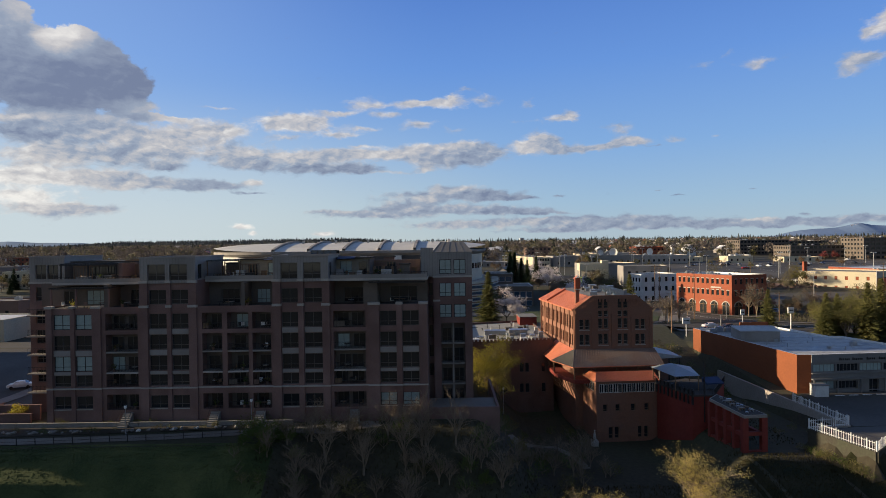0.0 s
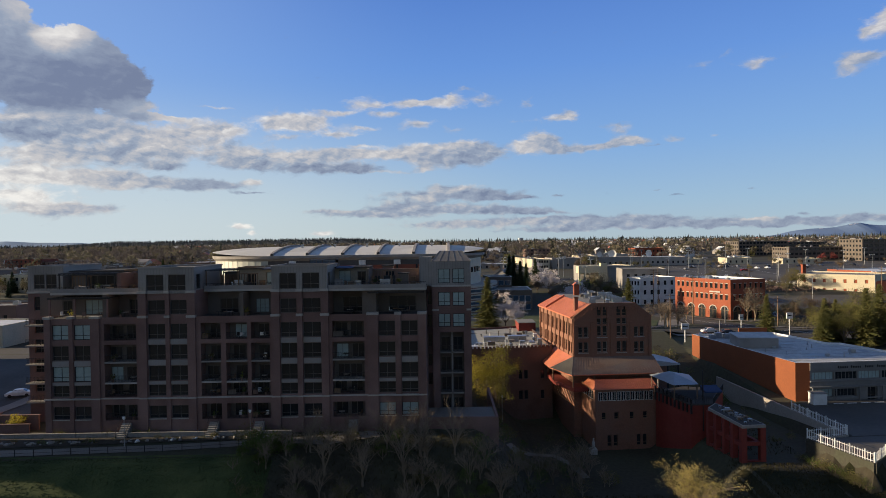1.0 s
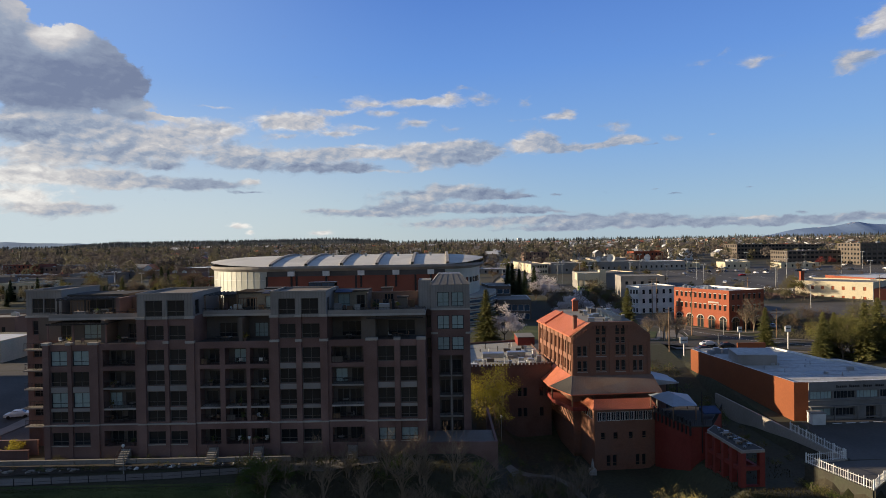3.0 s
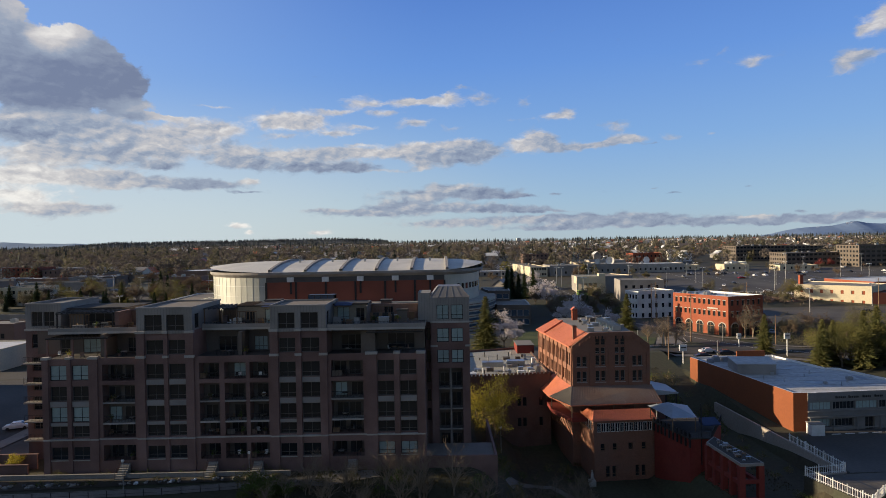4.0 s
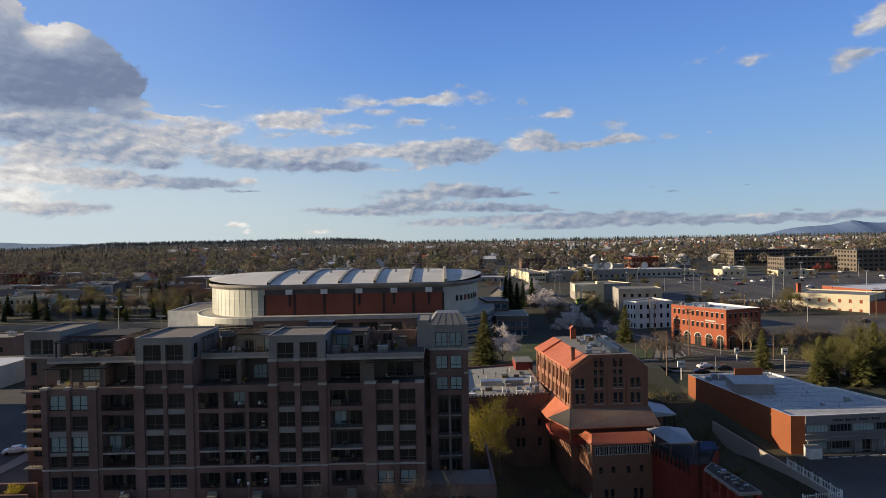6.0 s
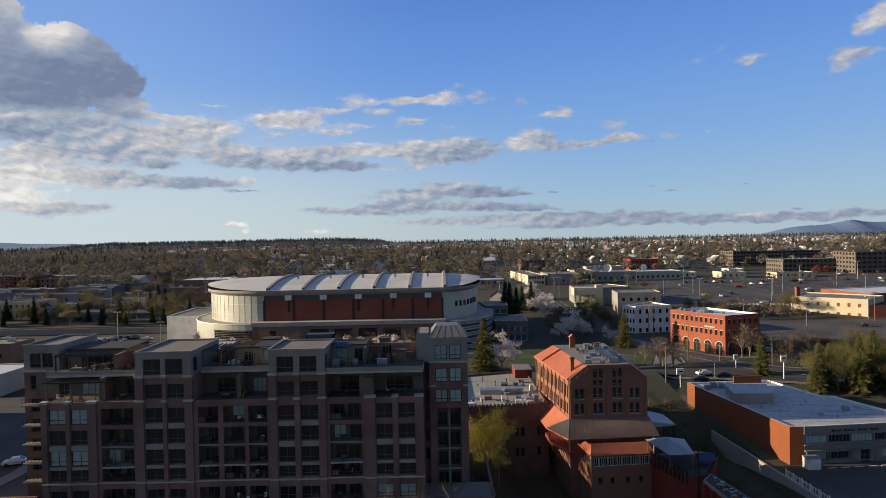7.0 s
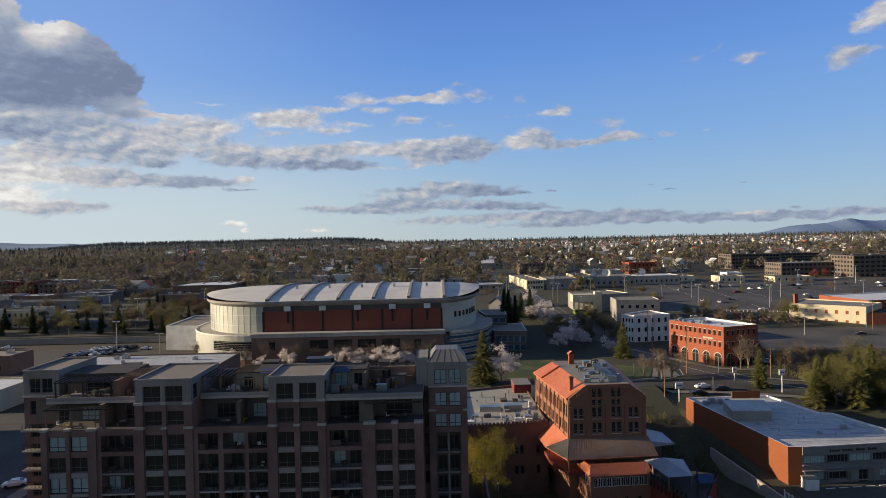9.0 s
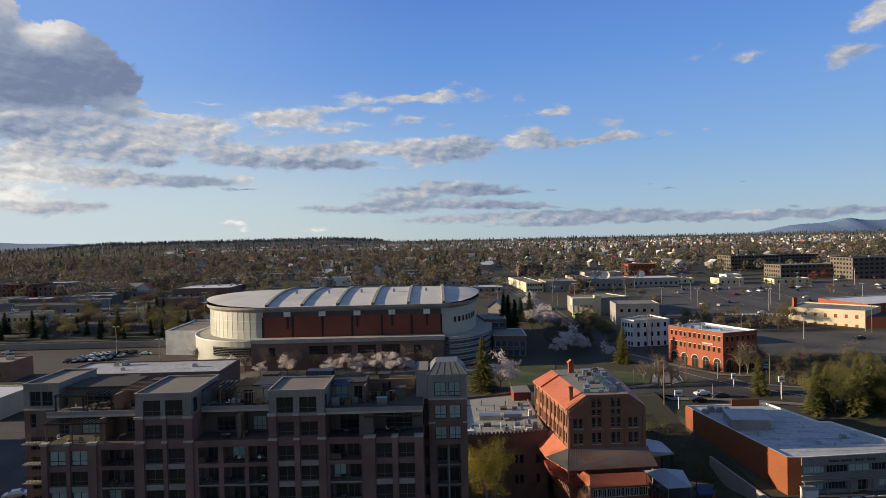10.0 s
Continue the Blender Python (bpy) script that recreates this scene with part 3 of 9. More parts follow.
def gz(x, y):
    """The height of the ground."""
    north = interp(y, (92, 112, 150, 250, 330, 450, 800, 1500, 2500, 4000), (0.5, 0.5, 3, 3.2, 8, 11, 15, 19, 22, 25))
    if x < -85:
        north += 3.0 * sm(263, 265.5, y) * (1 - sm(330, 420, y)) * sm(-85, -100, x)
    low = interp(y, (112, 128, 150, 165), (-10, -9.5, 0, 3)) + interp(y, (100, 118, 135, 150), (5.5, 5.0, 3.5, 1)) * sm(38.5, 45.5, x)
    right = interp(y, (115, 150, 170), (-1.5, 1.5, 3.1))
    z = north
    if y < 170:
        z = north + (low - north) * sm(4, 17, x)
        e = 62.4 if y > 92.4 else interp(y, (81, 91.6), (58.4, 55.6))
        edge = min(91.0, 81.2 + 0.8 * max(0.0, x - 58.7))
        z = z + (right - z) * sm(e - 0.6, e + 0.6, x) * sm(edge - 0.7, edge - 0.2, y)
    yb = interp(x, (-28, -18, 6, 18, 40, 55, 60), (83.5, 91.5, 93, 92, 90, 89, 80))
    width = interp(x, (-28, 6, 20, 60), (24, 20, 30, 36))
    drop = interp(x, (-28, 6, 18, 50, 60), (14, 12, 6, 5.5, 7))
    return z - drop * sm(0, 1, (yb - y) / width) * (1 if y < 130 else 0)


def sheet(name, pts_rows, material, label, category="ground", lift=0.05, kind="structure"):
    """A surface that follows the ground: rows of (x, y)."""
    bm = bmesh.new()
    vs = [[bm.verts.new((x, y, gz(x, y) + lift)) for x, y in row] for row in pts_rows]
    for a, b in zip(vs, vs[1:]):
        for i in range(len(a) - 1):
            bm.faces.new((a[i], a[i + 1], b[i + 1], b[i]))
    ob = part(name, bm, material, None)
    return tagged(ob, label, category, "", kind)


def patch(name, corners, material, label, category="ground", step=6.0, lift=0.05):
    """A four-cornered surface on the ground, corners counter-clockwise."""
    a, b, c, d = [Vector(p) for p in corners]
    nu = max(1, int(max((b - a).length, (c - d).length) / step))
    nv = max(1, int(max((d - a).length, (c - b).length) / step))
    rows = []
    for j in range(nv + 1):
        l, r = a.lerp(d, j / nv), b.lerp(c, j / nv)
        rows.append([tuple(l.lerp(r, i / nu)) for i in range(nu + 1)])
    return sheet(name, rows, material, label, category, lift)


def strip(name, line, width, material, label, category="road", lift=0.06, step=8.0):
    """A road of one width along a line of places."""
    pts = [Vector(p) for p in line]
    fine = []
    for a, b in zip(pts, pts[1:]):
        k = max(1, int((b - a).length / step))
        fine += [a.lerp(b, i / k) for i in range(k)]
    fine.append(pts[-1])
    rows = []
    for i, p in enumerate(fine):
        d = (fine[min(i + 1, len(fine) - 1)] - fine[max(i - 1, 0)]).normalized()
        s = Vector((d.y, -d.x)) * width / 2
        rows.append([tuple(p - s + s * 2 * k / 4) for k in range(5)])
    return sheet(name, rows, material, label, category, lift)

# ---- ground ----
def ladder(lo, hi, step, far_lo, far_hi, grow=1.25):
    mid = list(np.arange(lo, hi + 0.01, step))
    s, left, right = step, [], []
    v = lo
    while v > far_lo:
        s *= grow
        v -= s
        left.append(v)
    s, v = step, hi
    while v < far_hi:
        s *= grow
        v += s
        right.append(v)
    return left[::-1] + mid + right


xs, ys = ladder(-120, 120, 1.5, -4200, 4200), ladder(45, 300, 1.5, -700, 4300)
verts = [(x, y, gz(x, y)) for y in ys for x in xs]
nx = len(xs)
tris = [(j * nx + i, j * nx + i + 1, (j + 1) * nx + i + 1, (j + 1) * nx + i) for j in range(len(ys) - 1) for i in range(nx - 1)]
me = bpy.data.meshes.new("ground")
me.from_pydata(verts, [], tris)
me.materials.append(EARTH)
tagged(new("ground", me), "dry spring grass and bare earth of the town's ground", "ground", "", "structure")

strip("road", [(66, 284), (64, 310), (59.5, 370), (55.5, 430), (52, 500), (49, 600), (43, 900), (36, 1300)], 12, ASPHALT, "wide grey road running north through the town", "road", 0.12)
strip("road", [(132, 158), (104, 165), (91, 174), (83, 190), (77, 210), (72.5, 236), (70, 262), (68, 290)], 12, ASPHALT, "curving grey road beside the brick building", "road", 0.09)
strip("road", [(8, 171), (40, 172), (70, 172), (88, 171)], 9, ASPHALT, "side road with kerbs", "road", 0.06)
strip("road", [(-92, 40), (-90, 95), (-88, 150), (-92, 200)], 13, ASPHALT, "street beside the apartments", "road", 0.08)
strip("road", [(30, 299), (68, 301), (112, 303)], 9, ASPHALT, "cross street in front of the hall", "road", 0.16)
strip("pavement", [(104, 190), (97, 189), (91, 191.5), (85, 201), (79, 214), (74, 226)], 2.4, PAVING, "pale kerbed pavement round the brick building", "pavement", 0.22, 3)
strip("pavement", [(124, 168), (104, 174), (94, 180), (91, 186)], 1.6, PAVING, "pale kerbed pavement", "pavement", 0.2, 3)
strip("pavement", [(120, 152), (98, 159), (80, 164), (62, 166)], 2.0, PAVING, "pale kerbed pavement beside the office", "pavement", 0.2, 3)
for o_ in (-3.2, 0.0, 3.2):
    strip("road_line", [(66 + o_, 286), (64 + o_, 310), (59.5 + o_, 370), (55.5 + o_, 430), (52 + o_, 500), (49 + o_, 600)], 0.16, LINE, "worn white lane line", "road marking", 0.18)
for o_ in (-0.15, 0.15):
    strip("road_line", [(104 + o_, 165 + o_), (91 + o_, 174 + o_), (83 + o_, 190), (76 + o_, 210)], 0.12, LINE, "worn lane line in the curve", "road marking", 0.15, 3)
patch("road", ((104, 224), (270, 206), (290, 262), (106, 262)), ASPHALT, "wide worn asphalt yard with puddles", "road", 8, 0.08)
patch("parking_lot", ((112, 304), (310, 296), (350, 452), (142, 446)), ASPHALT, "huge empty asphalt parking lot", "parking", 10, 0.2)
patch("parking_lot", ((-215, 212), (-74, 196), (-98, 262), (-225, 262)), mat("sunlit grey brown asphalt", (0.062, 0.057, 0.05), 0.92, 0, 0.3, 0.03, 2, 0.2), "grey arena parking lot with long shadows", "parking", 8, 0.07)
patch("lawn", ((21, 184), (36, 183), (42, 213), (27, 212)), LAWN, "shaded green lawn in front of the arena", "lawn", 3, 0.1)
patch("lawn", ((47, 179), (65, 182), (70, 194), (55, 204)), LAWN, "green lawn beside the road", "lawn", 3, 0.1)
patch("pavement", ((65.3, 181.6), (74.5, 182), (76.5, 196), (70.3, 194)), PAVING, "pale paved corner", "pavement", 3, 0.16)
strip("pavement", [(45, 177.6), (56, 178.2), (66, 180.6)], 1.6, PAVING, "pale pavement beside the lawn", "pavement", 0.16, 3)
strip("kerb", [(44, 176.5), (57, 177.0), (70, 179.6), (76, 184), (78, 192)], 0.3, STONE, "pale concrete kerb", "kerb", 0.24, 2)
patch("pavement", ((-75, 202), (30, 200), (22, 213), (-68, 213)), PAVING, "paved forecourt of the arena", "pavement", 6, 0.08)
# grass sheet whose darkness stands for shade on this slope
patch("bank_slope", ((43, 58), (84, 58), (84, 76.6), (43, 89.0)), ROUGH, "rough grass slope below the fence, shade in its colour", "ground", 1.5, 0.05)
patch("road", ((-270, 300), (-112, 296), (-112, 322), (-270, 330)), ASPHALT, "asphalt yards behind the arena lot", "road", 8, 0.07)
patch("lawn", ((-80, 60), (-24, 62), (-24, 83.0), (-80, 83.0)), LAWN, "shaded mown grass slope", "lawn", 2, 0.04)
for i in range(9):
    x = 150 + 20 * i
    strip("road_line", [(x, 312), (x + 12, 440)], 0.15, LINE, "worn white parking line", "road marking", 0.26, 20)
patch("road", ((-150, 93), (-70.5, 93), (-70.5, 160), (-150, 160)), ASPHALT, "dark asphalt yard and street beside the apartments", "road", 4, 0.05)
rw2 = thing("retaining_wall", "long grey concrete retaining wall behind the arena lot", "wall", "", "structure")
for i in range(14):
    x0, x1 = -232 + 8.6 * i, -232 + 8.6 * (i + 1) - 0.06
    part("wall_panel", boxes((x0, x1, 263.0, 263.5, 2, 6.9)), CONCRETE, rw2)

# promenade in front of the apartments
strip("promenade", [(-90, 83.9), (-60, 84.6), (-40, 86.0), (-22, 88.6), (-10, 91.6)], 2.6, PAVING, "pale concrete promenade path", "path", 0.07, 2)
bedm = mat("dark planted earth", (0.06, 0.05, 0.038), 0.95, 0, 0.4, 0.5, 4, 0.4)
patch("planting_bed", ((-75, 86.0), (-24, 89.6), (-24, 91.0), (-75, 90.6)), bedm, "planting bed with rocks and shrubs", "garden", 2, 0.12)
lw = thing("garden_wall", "low concrete garden wall with pale coping", "wall", "", "structure")
for i in range(11):
    x0 = -75 + 4.7 * i
    part("wall_panel", boxes((x0, x0 + 4.64, 90.9, 91.2, -0.5, 1.15), (x0, x0 + 4.64, 90.84, 91.26, 1.15, 1.27)), CONCRETE, lw)
lw2 = thing("terrace_wall", "brick terrace wall at the foot of the tower", "wall", "", "structure")
part("wall_panel", boxes((-2.6, 8.5, 93.0, 93.4, -5, 2.3)), BRICK, lw2)
part("wall_panel", boxes((8.1, 8.5, 93.4, 112, -6, 2.3)), BRICK, lw2)
part("terrace", boxes((-2.6, 8.1, 93.4, 99.8, 1.7, 2.0)), PAVING, lw2)
rf = thing("path_railing", "thin dark metal railing along the promenade", "railing")
pts_ = [(-80, 82.7), (-60, 83.2), (-40, 84.6), (-22, 87.2), (-12, 90)]
for (xa, ya), (xb, yb_) in zip(pts_, pts_[1:]):
    k = int((xb - xa) / 2.4)
    for i in range(k):
        f = i / k
        x, y = xa + (xb - xa) * f, ya + (yb_ - ya) * f
        z = gz(x, y)
        part("post", boxes((x - 0.04, x + 0.04, y - 0.04, y + 0.04, z - 0.3, z + 1.05)), DARK, rf)
        g = (i + 1) / k
        x2, y2 = xa + (xb - xa) * g, ya + (yb_ - ya) * g
        for dz in (0.5, 1.02):
            bm = bmesh.new()
            rod(bm, (x, y, z + dz), (x2, y2, gz(x2, y2) + dz), 0.022, 0.022, 4)
            part("rail", bm, DARK, rf)
strip("garden_path", [(11, 100), (12.5, 106), (16, 110), (20, 109.5), (22.5, 105), (23.5, 99)], 1.3, PAVING, "winding pale garden path on the bank", "path", 0.1, 1.5)
strip("pavement", [(-80, 96), (-79, 120), (-79, 150)], 3.0, PAVING, "pale pavement beside the street", "pavement", 0.2, 3)
rk = random.Random(9)
for i in range(70):
    x = rk.uniform(-66, -25)
    y = interp(x, (-75, -24), (86.4, 89.9)) + rk.uniform(0, 1.4)
    s = rk.uniform(0.15, 0.45)
    bm = bmesh.new()
    bmesh.ops.create_icosphere(bm, subdivisions=1, radius=s)
    for v in bm.verts:
        v.co *= rk.uniform(0.75, 1.2)
        v.co.z *= 0.65
    ob = part("boulder", bm, CONCRETE if i % 4 else WHITE if i % 3 == 0 else ROCK, None)
    ob.location = (x, y, gz(x, y) + 0.15 + s * 0.2)
    tagged(ob, "pale garden boulder in the planting bed", "rock", "boulders in the planting bed")
# private stairs and patios under the apartments
st = thing("patio_stairs", "narrow concrete stairs with dark rails up to a flat", "stairs", "patio stairs")
for i in range(7):
    part("step", boxes((-0.7, 0.7, -0.3 * (7 - i), -0.3 * (6 - i), 0, 0.34 * (i + 1) * 0.75)), CONCRETE, st)
for sx in (-0.75, 0.75):
    bm = bmesh.new()
    rod(bm, (sx, -2.1, 1.0), (sx, 0, 2.7), 0.03, 0.03, 4)
    rod(bm, (sx, -2.1, 0), (sx, -2.1, 1.0), 0.03, 0.03, 4)
    part("handrail", bm, DARK, st)
for x in (-49.0, -35.5, -28.5, -14.0):
    copy_thing(st, pose(x, 92.3, 0.6, 0, 0, 0))
drop_models_ = [o for o in (*st.children_recursive, st)]
for o in drop_models_:
    bpy.data.objects.remove(o)

# ---- the apartment block on the bank ----
rng = random.Random(7)
condo = thing("apartment_building", "brown brick apartment building with recessed balconies and grey penthouses", "building")
ROWS_V = ((2.9, 2.0), (6.4, 1.75), (8.75, 2.35), (12.05, 2.3), (15.25, 2.35))   # foot and height of the window rows
WALL_Y, PIER_Y = 92.65, 92.3


def railing(parent, x0, x1, y, z, h=1.05):
    bm = bmesh.new()
    box(bm, x0, x1, y - 0.03, y + 0.03, z + h - 0.05, z + h)
    box(bm, x0, x1, y - 0.02, y + 0.02, z + 0.08, z + 0.12)
    k = max(2, int((x1 - x0) / 0.22))
    for i in range(k + 1):
        u = x0 + (x1 - x0) * i / k
        box(bm, u - 0.012, u + 0.012, y - 0.012, y + 0.012, z + 0.1, z + h - 0.04)
    return part("railing", bm, DARK, parent)


def front(bm, x0, x1, z0, z1, holes, y=WALL_Y):
    skin(bm, (x0, y), (x1, y), z0, z1, [(a - x0, b - x0, c, d, e) for a, b, c, d, e in holes])


def window_bay(x0, x1, wins, top, tall):
    """Two columns of windows between brick piers, pale spandrels between the storeys."""
    holes = []
    rows = list(ROWS_V) + ([(19.05, 2.25)] if tall else [])
    for a, b in wins:
        for v, h in rows:
            holes.append((a, b, v, v + h, 0.3))
    bm = bmesh.new()
    front(bm, x0, x1, 0.0, top, holes)
    part("wall", bm, BRICK, condo)
    for a, b, v0, v1, dep in holes:
        pale = (x0 < -60 and abs(v0 - 15.25) < 0.1) or (x0 < -60 and abs(v0 - 8.75) < 0.1) or (x0 > -12 and abs(v0 - 2.9) < 0.1)
        pale = pale or rng.random() < 0.03
        window(condo, (a + b) / 2, WALL_Y + 0.24, v0, 0, b - a, v1 - v0, 2, 2, DARK if pale else FRAME, GLASS_PALE if pale else GLASS, 0.1 if pale else 0.08)
    for a, b in wins:
        for lo, hi in ((8.2, 8.7), (11.15, 12.0)) + (((14.4, 15.2),) if -48 < x0 < -17 else ()):
            part("spandrel", boxes((a + 0.02, b - 0.02, WALL_Y - 0.06, WALL_Y + 0.1, lo, hi)), STUCCO, condo)
        part("window_sill", boxes((a - 0.05, b + 0.05, WALL_Y - 0.1, WALL_Y + 0.1, 2.76, 2.89)), STONE, condo)
    (a0, b0), (a1, b1) = wins
    for p0, p1 in ((x0, a0 - 0.06), (b0 + 0.03, a1 - 0.03), (b1 + 0.06, x1)):
        wide = p1 - p0 > 0.75
        part("pier", boxes((p0, p1, PIER_Y if wide else PIER_Y + 0.12, WALL_Y, 0.0, top)), BRICK, condo)
        for z in ([18.55] + ([22.35] if tall else [])):
            part("pier_cap", boxes((p0 - 0.1, p1 + 0.1, PIER_Y - 0.12, WALL_Y + 0.5 if top < 19 else WALL_Y + 0.02, z, z + 0.38)), STONE, condo)
    part("stringcourse", boxes((x0 - 0.05, x1 + 0.05, PIER_Y - 0.08, WALL_Y, 6.0, 6.22)), STONE, condo)


def balcony_bay(x0, x1, opens):
    """Deep open balconies behind brick frames."""
    holes = []
    for a, b in opens:
        holes += [(a, b, 2.7, 5.1, 1.8), (a, b, 6.3, 14.45, 1.8), (a, b, 15.1, 17.65, 1.8)]
    bm = bmesh.new()
    front(bm, x0, x1, 0.0, 18.7, holes)
    part("wall", bm, BRICK, condo)
    part("stringcourse", boxes((x0 + 0.06, x1 - 0.06, WALL_Y - 0.1, WALL_Y, 6.0, 6.2)), STONE, condo)
    for a, b in opens:
        for z in (8.55, 11.75):
            part("balcony_slab", boxes((a, b, WALL_Y + 0.02, 94.4, z - 0.25, z)), STONE if z < 9 else CONCRETE, condo)
        for z in (2.7, 6.3, 8.55, 11.75, 15.1):
            railing(condo, a + 0.02, b - 0.02, WALL_Y + 0.12, z)
            if rng.random() < 0.3:
                part("screen", boxes((a + 0.1, a + 0.1 + (b - a) * rng.uniform(0.2, 0.45), WALL_Y + 0.2, WALL_Y + 0.24, z + 0.12, z + rng.uniform(0.8, 1.0))), rng.choice([WOOD, DARK_STUCCO, BRICK_DIM]), condo)
            w = b - a
            n = 2 if w > 4.5 else 1
            for i in range(n):
                c = a + w * (i + 0.5) / n + rng.uniform(-0.3, 0.3)
                window(condo, c, 94.36, z + 0.02, 0, min(1.9, w * 0.62), 2.15, 2, 1, FRAME, GLASS if rng.random() < 0.93 else GLASS_PALE, 0.08)


window_bay(-61.7, -53.2, ((-60.7, -58.0), (-57.3, -54.6)), 18.6, False)
window_bay(-47.1, -38.3, ((-45.8, -43.0), (-42.3, -39.6)), 22.4, True)
window_bay(-26.5, -17.7, ((-25.2, -22.6), (-21.7, -18.9)), 22.4, True)
window_bay(-11.7, -2.6, ((-10.0, -7.4), (-6.5, -3.9)), 18.6, False)
balcony_bay(-53.2, -47.1, ((-52.6, -47.6),))
balcony_bay(-38.3, -26.5, ((-37.6, -34.5), (-33.7, -30.4), (-29.8, -26.9)))
balcony_bay(-17.7, -11.7, ((-17.2, -12.2),))
# body behind the fronts
bm = bmesh.new()
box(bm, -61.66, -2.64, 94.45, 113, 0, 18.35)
# back wall in a darker stucco, so the recesses read darker
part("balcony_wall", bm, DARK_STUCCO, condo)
bm = bmesh.new()
skin(bm, (-61.7, 113), (-61.7, WALL_Y), 0, 18.6)
skin(bm, (-2.6, WALL_Y), (-2.6, 113), 0, 18.6)
skin(bm, (-2.6, 113.05), (-61.7, 113.05), 0, 22.2)
part("wall", bm, BRICK, condo)
part("roof_terrace", boxes((-61.65, -2.65, WALL_Y + 0.35, 98.2, 18.36, 18.5)), TERRACE, condo)

# sixth storey, set back between the two bays that carry the penthouses
def setback(x0, x1, y, z0, z1, doors, material=DARK_STUCCO):
    bm = bmesh.new()
    holes = []
    for c, w, h in doors:
        holes.append((c - w / 2, c + w / 2, z0 + 0.12, z0 + 0.12 + h, 0.2))
    skin(bm, (x0, y), (x1, y), z0, z1, [(a - x0, b - x0, c, d, e) for a, b, c, d, e in holes])
    part("setback_wall", bm, material, condo)
    for a, b, c, d, e in holes:
        window(condo, (a + b) / 2, y + 0.14, c, 0, b - a, d - c, 3 if b - a > 2 else 2, 2, FRAME, GLASS if rng.random() < 0.8 else GLASS_PALE, 0.09)


setback(-66.0, -47.1, 98.0, 18.5, 22.2, ((-61.5, 1.6, 2.3), (-57.0, 3.2, 2.4), (-50.0, 2.6, 2.4)))
setback(-38.3, -26.5, 97.6, 18.5, 22.2, ((-34.8, 3.0, 2.4), (-29.4, 2.2, 2.3)))
setback(-17.7, -2.6, 97.0, 18.5, 22.2, ((-14.5, 3.4, 2.4), (-6.5, 4.4, 2.5)))
part("dividing_wall", boxes((-12.6, -10.4, 93.6, 97.0, 18.5, 22.15)), DARK_STUCCO, condo)
for x in (-53.6, -32.0):
    part("dividing_wall", boxes((x, x + 0.6, 94.2, 98.0, 18.5, 22.1)), DARK_STUCCO, condo)
for x0, x1, y0, y1, z in ((-62.6, -47.15, 95.4, 101.2, 22.05), (-38.25, -26.55, 95.8, 101.2, 22.25), (-17.65, -2.5, 92.7, 101.2, 22.3)):
    part("terrace_slab", boxes((x0, x1, y0, y1, z, z + 0.36)), STONE, condo)
    part("terrace_floor", boxes((x0 + 0.2, x1 - 0.05, y0 + 0.2, y1, z + 0.36, z + 0.4)), TERRACE, condo)
    part("parapet", boxes((x0, x1, y0, y0 + 0.2, z + 0.36, z + 0.95)), STUCCO, condo)
    railing(condo, x0, x1, y0 + 0.1, z + 0.75, 0.55)
part("steel_canopy", boxes(*[(-61.5 + 0.7 * i, -61.42 + 0.7 * i, 93.0, 98.0, 21.6, 21.75) for i in range(14)]), DARK, condo)
part("canopy_beam", boxes((-61.6, -51.9, 93.1, 93.25, 21.55, 21.8)), DARK, condo)
part("steel_canopy", boxes(*[(-11.4 + 0.55 * i, -11.34 + 0.55 * i, 91.6, 93.0, 22.0, 22.15) for i in range(16)]), DARK, condo)
part("canopy_beam", boxes((-11.5, -2.8, 91.6, 91.75, 21.95, 22.2)), DARK, condo)
for x in (-61.3, -57.4, -52.3):
    part("canopy_post", boxes((x - 0.12, x + 0.12, 93.1, 93.35, 18.5, 21.6)), BRICK, condo)

# penthouses
def penthouse(x0, x1, y1, wins):
    bm = bmesh.new()
    holes = [(a - x0, b - x0, 22.75, 25.25, 0.25) for a, b in wins]
    skin(bm, (x0, PIER_Y + 0.1), (x1, PIER_Y + 0.1), 22.3, 26.3, holes)
    skin(bm, (x1, PIER_Y + 0.1), (x1, y1), 22.3, 26.3, [(1.0, 2.6, 22.9, 25.2, 0.2)])
    skin(bm, (x1, y1), (x0, y1), 22.3, 26.3)
    skin(bm, (x0, y1), (x0, PIER_Y + 0.1), 22.3, 26.3)
    part("penthouse_wall", bm, CLAD, condo)
    for a, b in wins:
        window(condo, (a + b) / 2, PIER_Y + 0.3, 22.75, 0, b - a, 2.5, 2, 2, FRAME, GLASS, 0.09)
    window(condo, x1 - 0.14, PIER_Y + 1.9, 22.9, 90, 1.6, 2.3, 1, 1, DARK, GLASS, 0.09)
    bm = bmesh.new()
    box(bm, x0 - 0.12, x1 + 0.12, PIER_Y - 0.02, PIER_Y + 0.2, 26.2, 26.42)
    box(bm, x0 - 0.12, x1 + 0.12, y1 - 0.1, y1 + 0.12, 26.2, 26.42)
    box(bm, x0 - 0.12, x0 + 0.1, PIER_Y + 0.2, y1 - 0.1, 26.2, 26.42)
    box(bm, x1 - 0.1, x1 + 0.12, PIER_Y + 0.2, y1 - 0.1, 26.2, 26.42)
    part("parapet", bm, STUCCO, condo)
    part("roof", boxes((x0 + 0.1, x1 - 0.1, PIER_Y + 0.2, y1 - 0.1, 26.0, 26.12)), ROOF_TAN, condo)


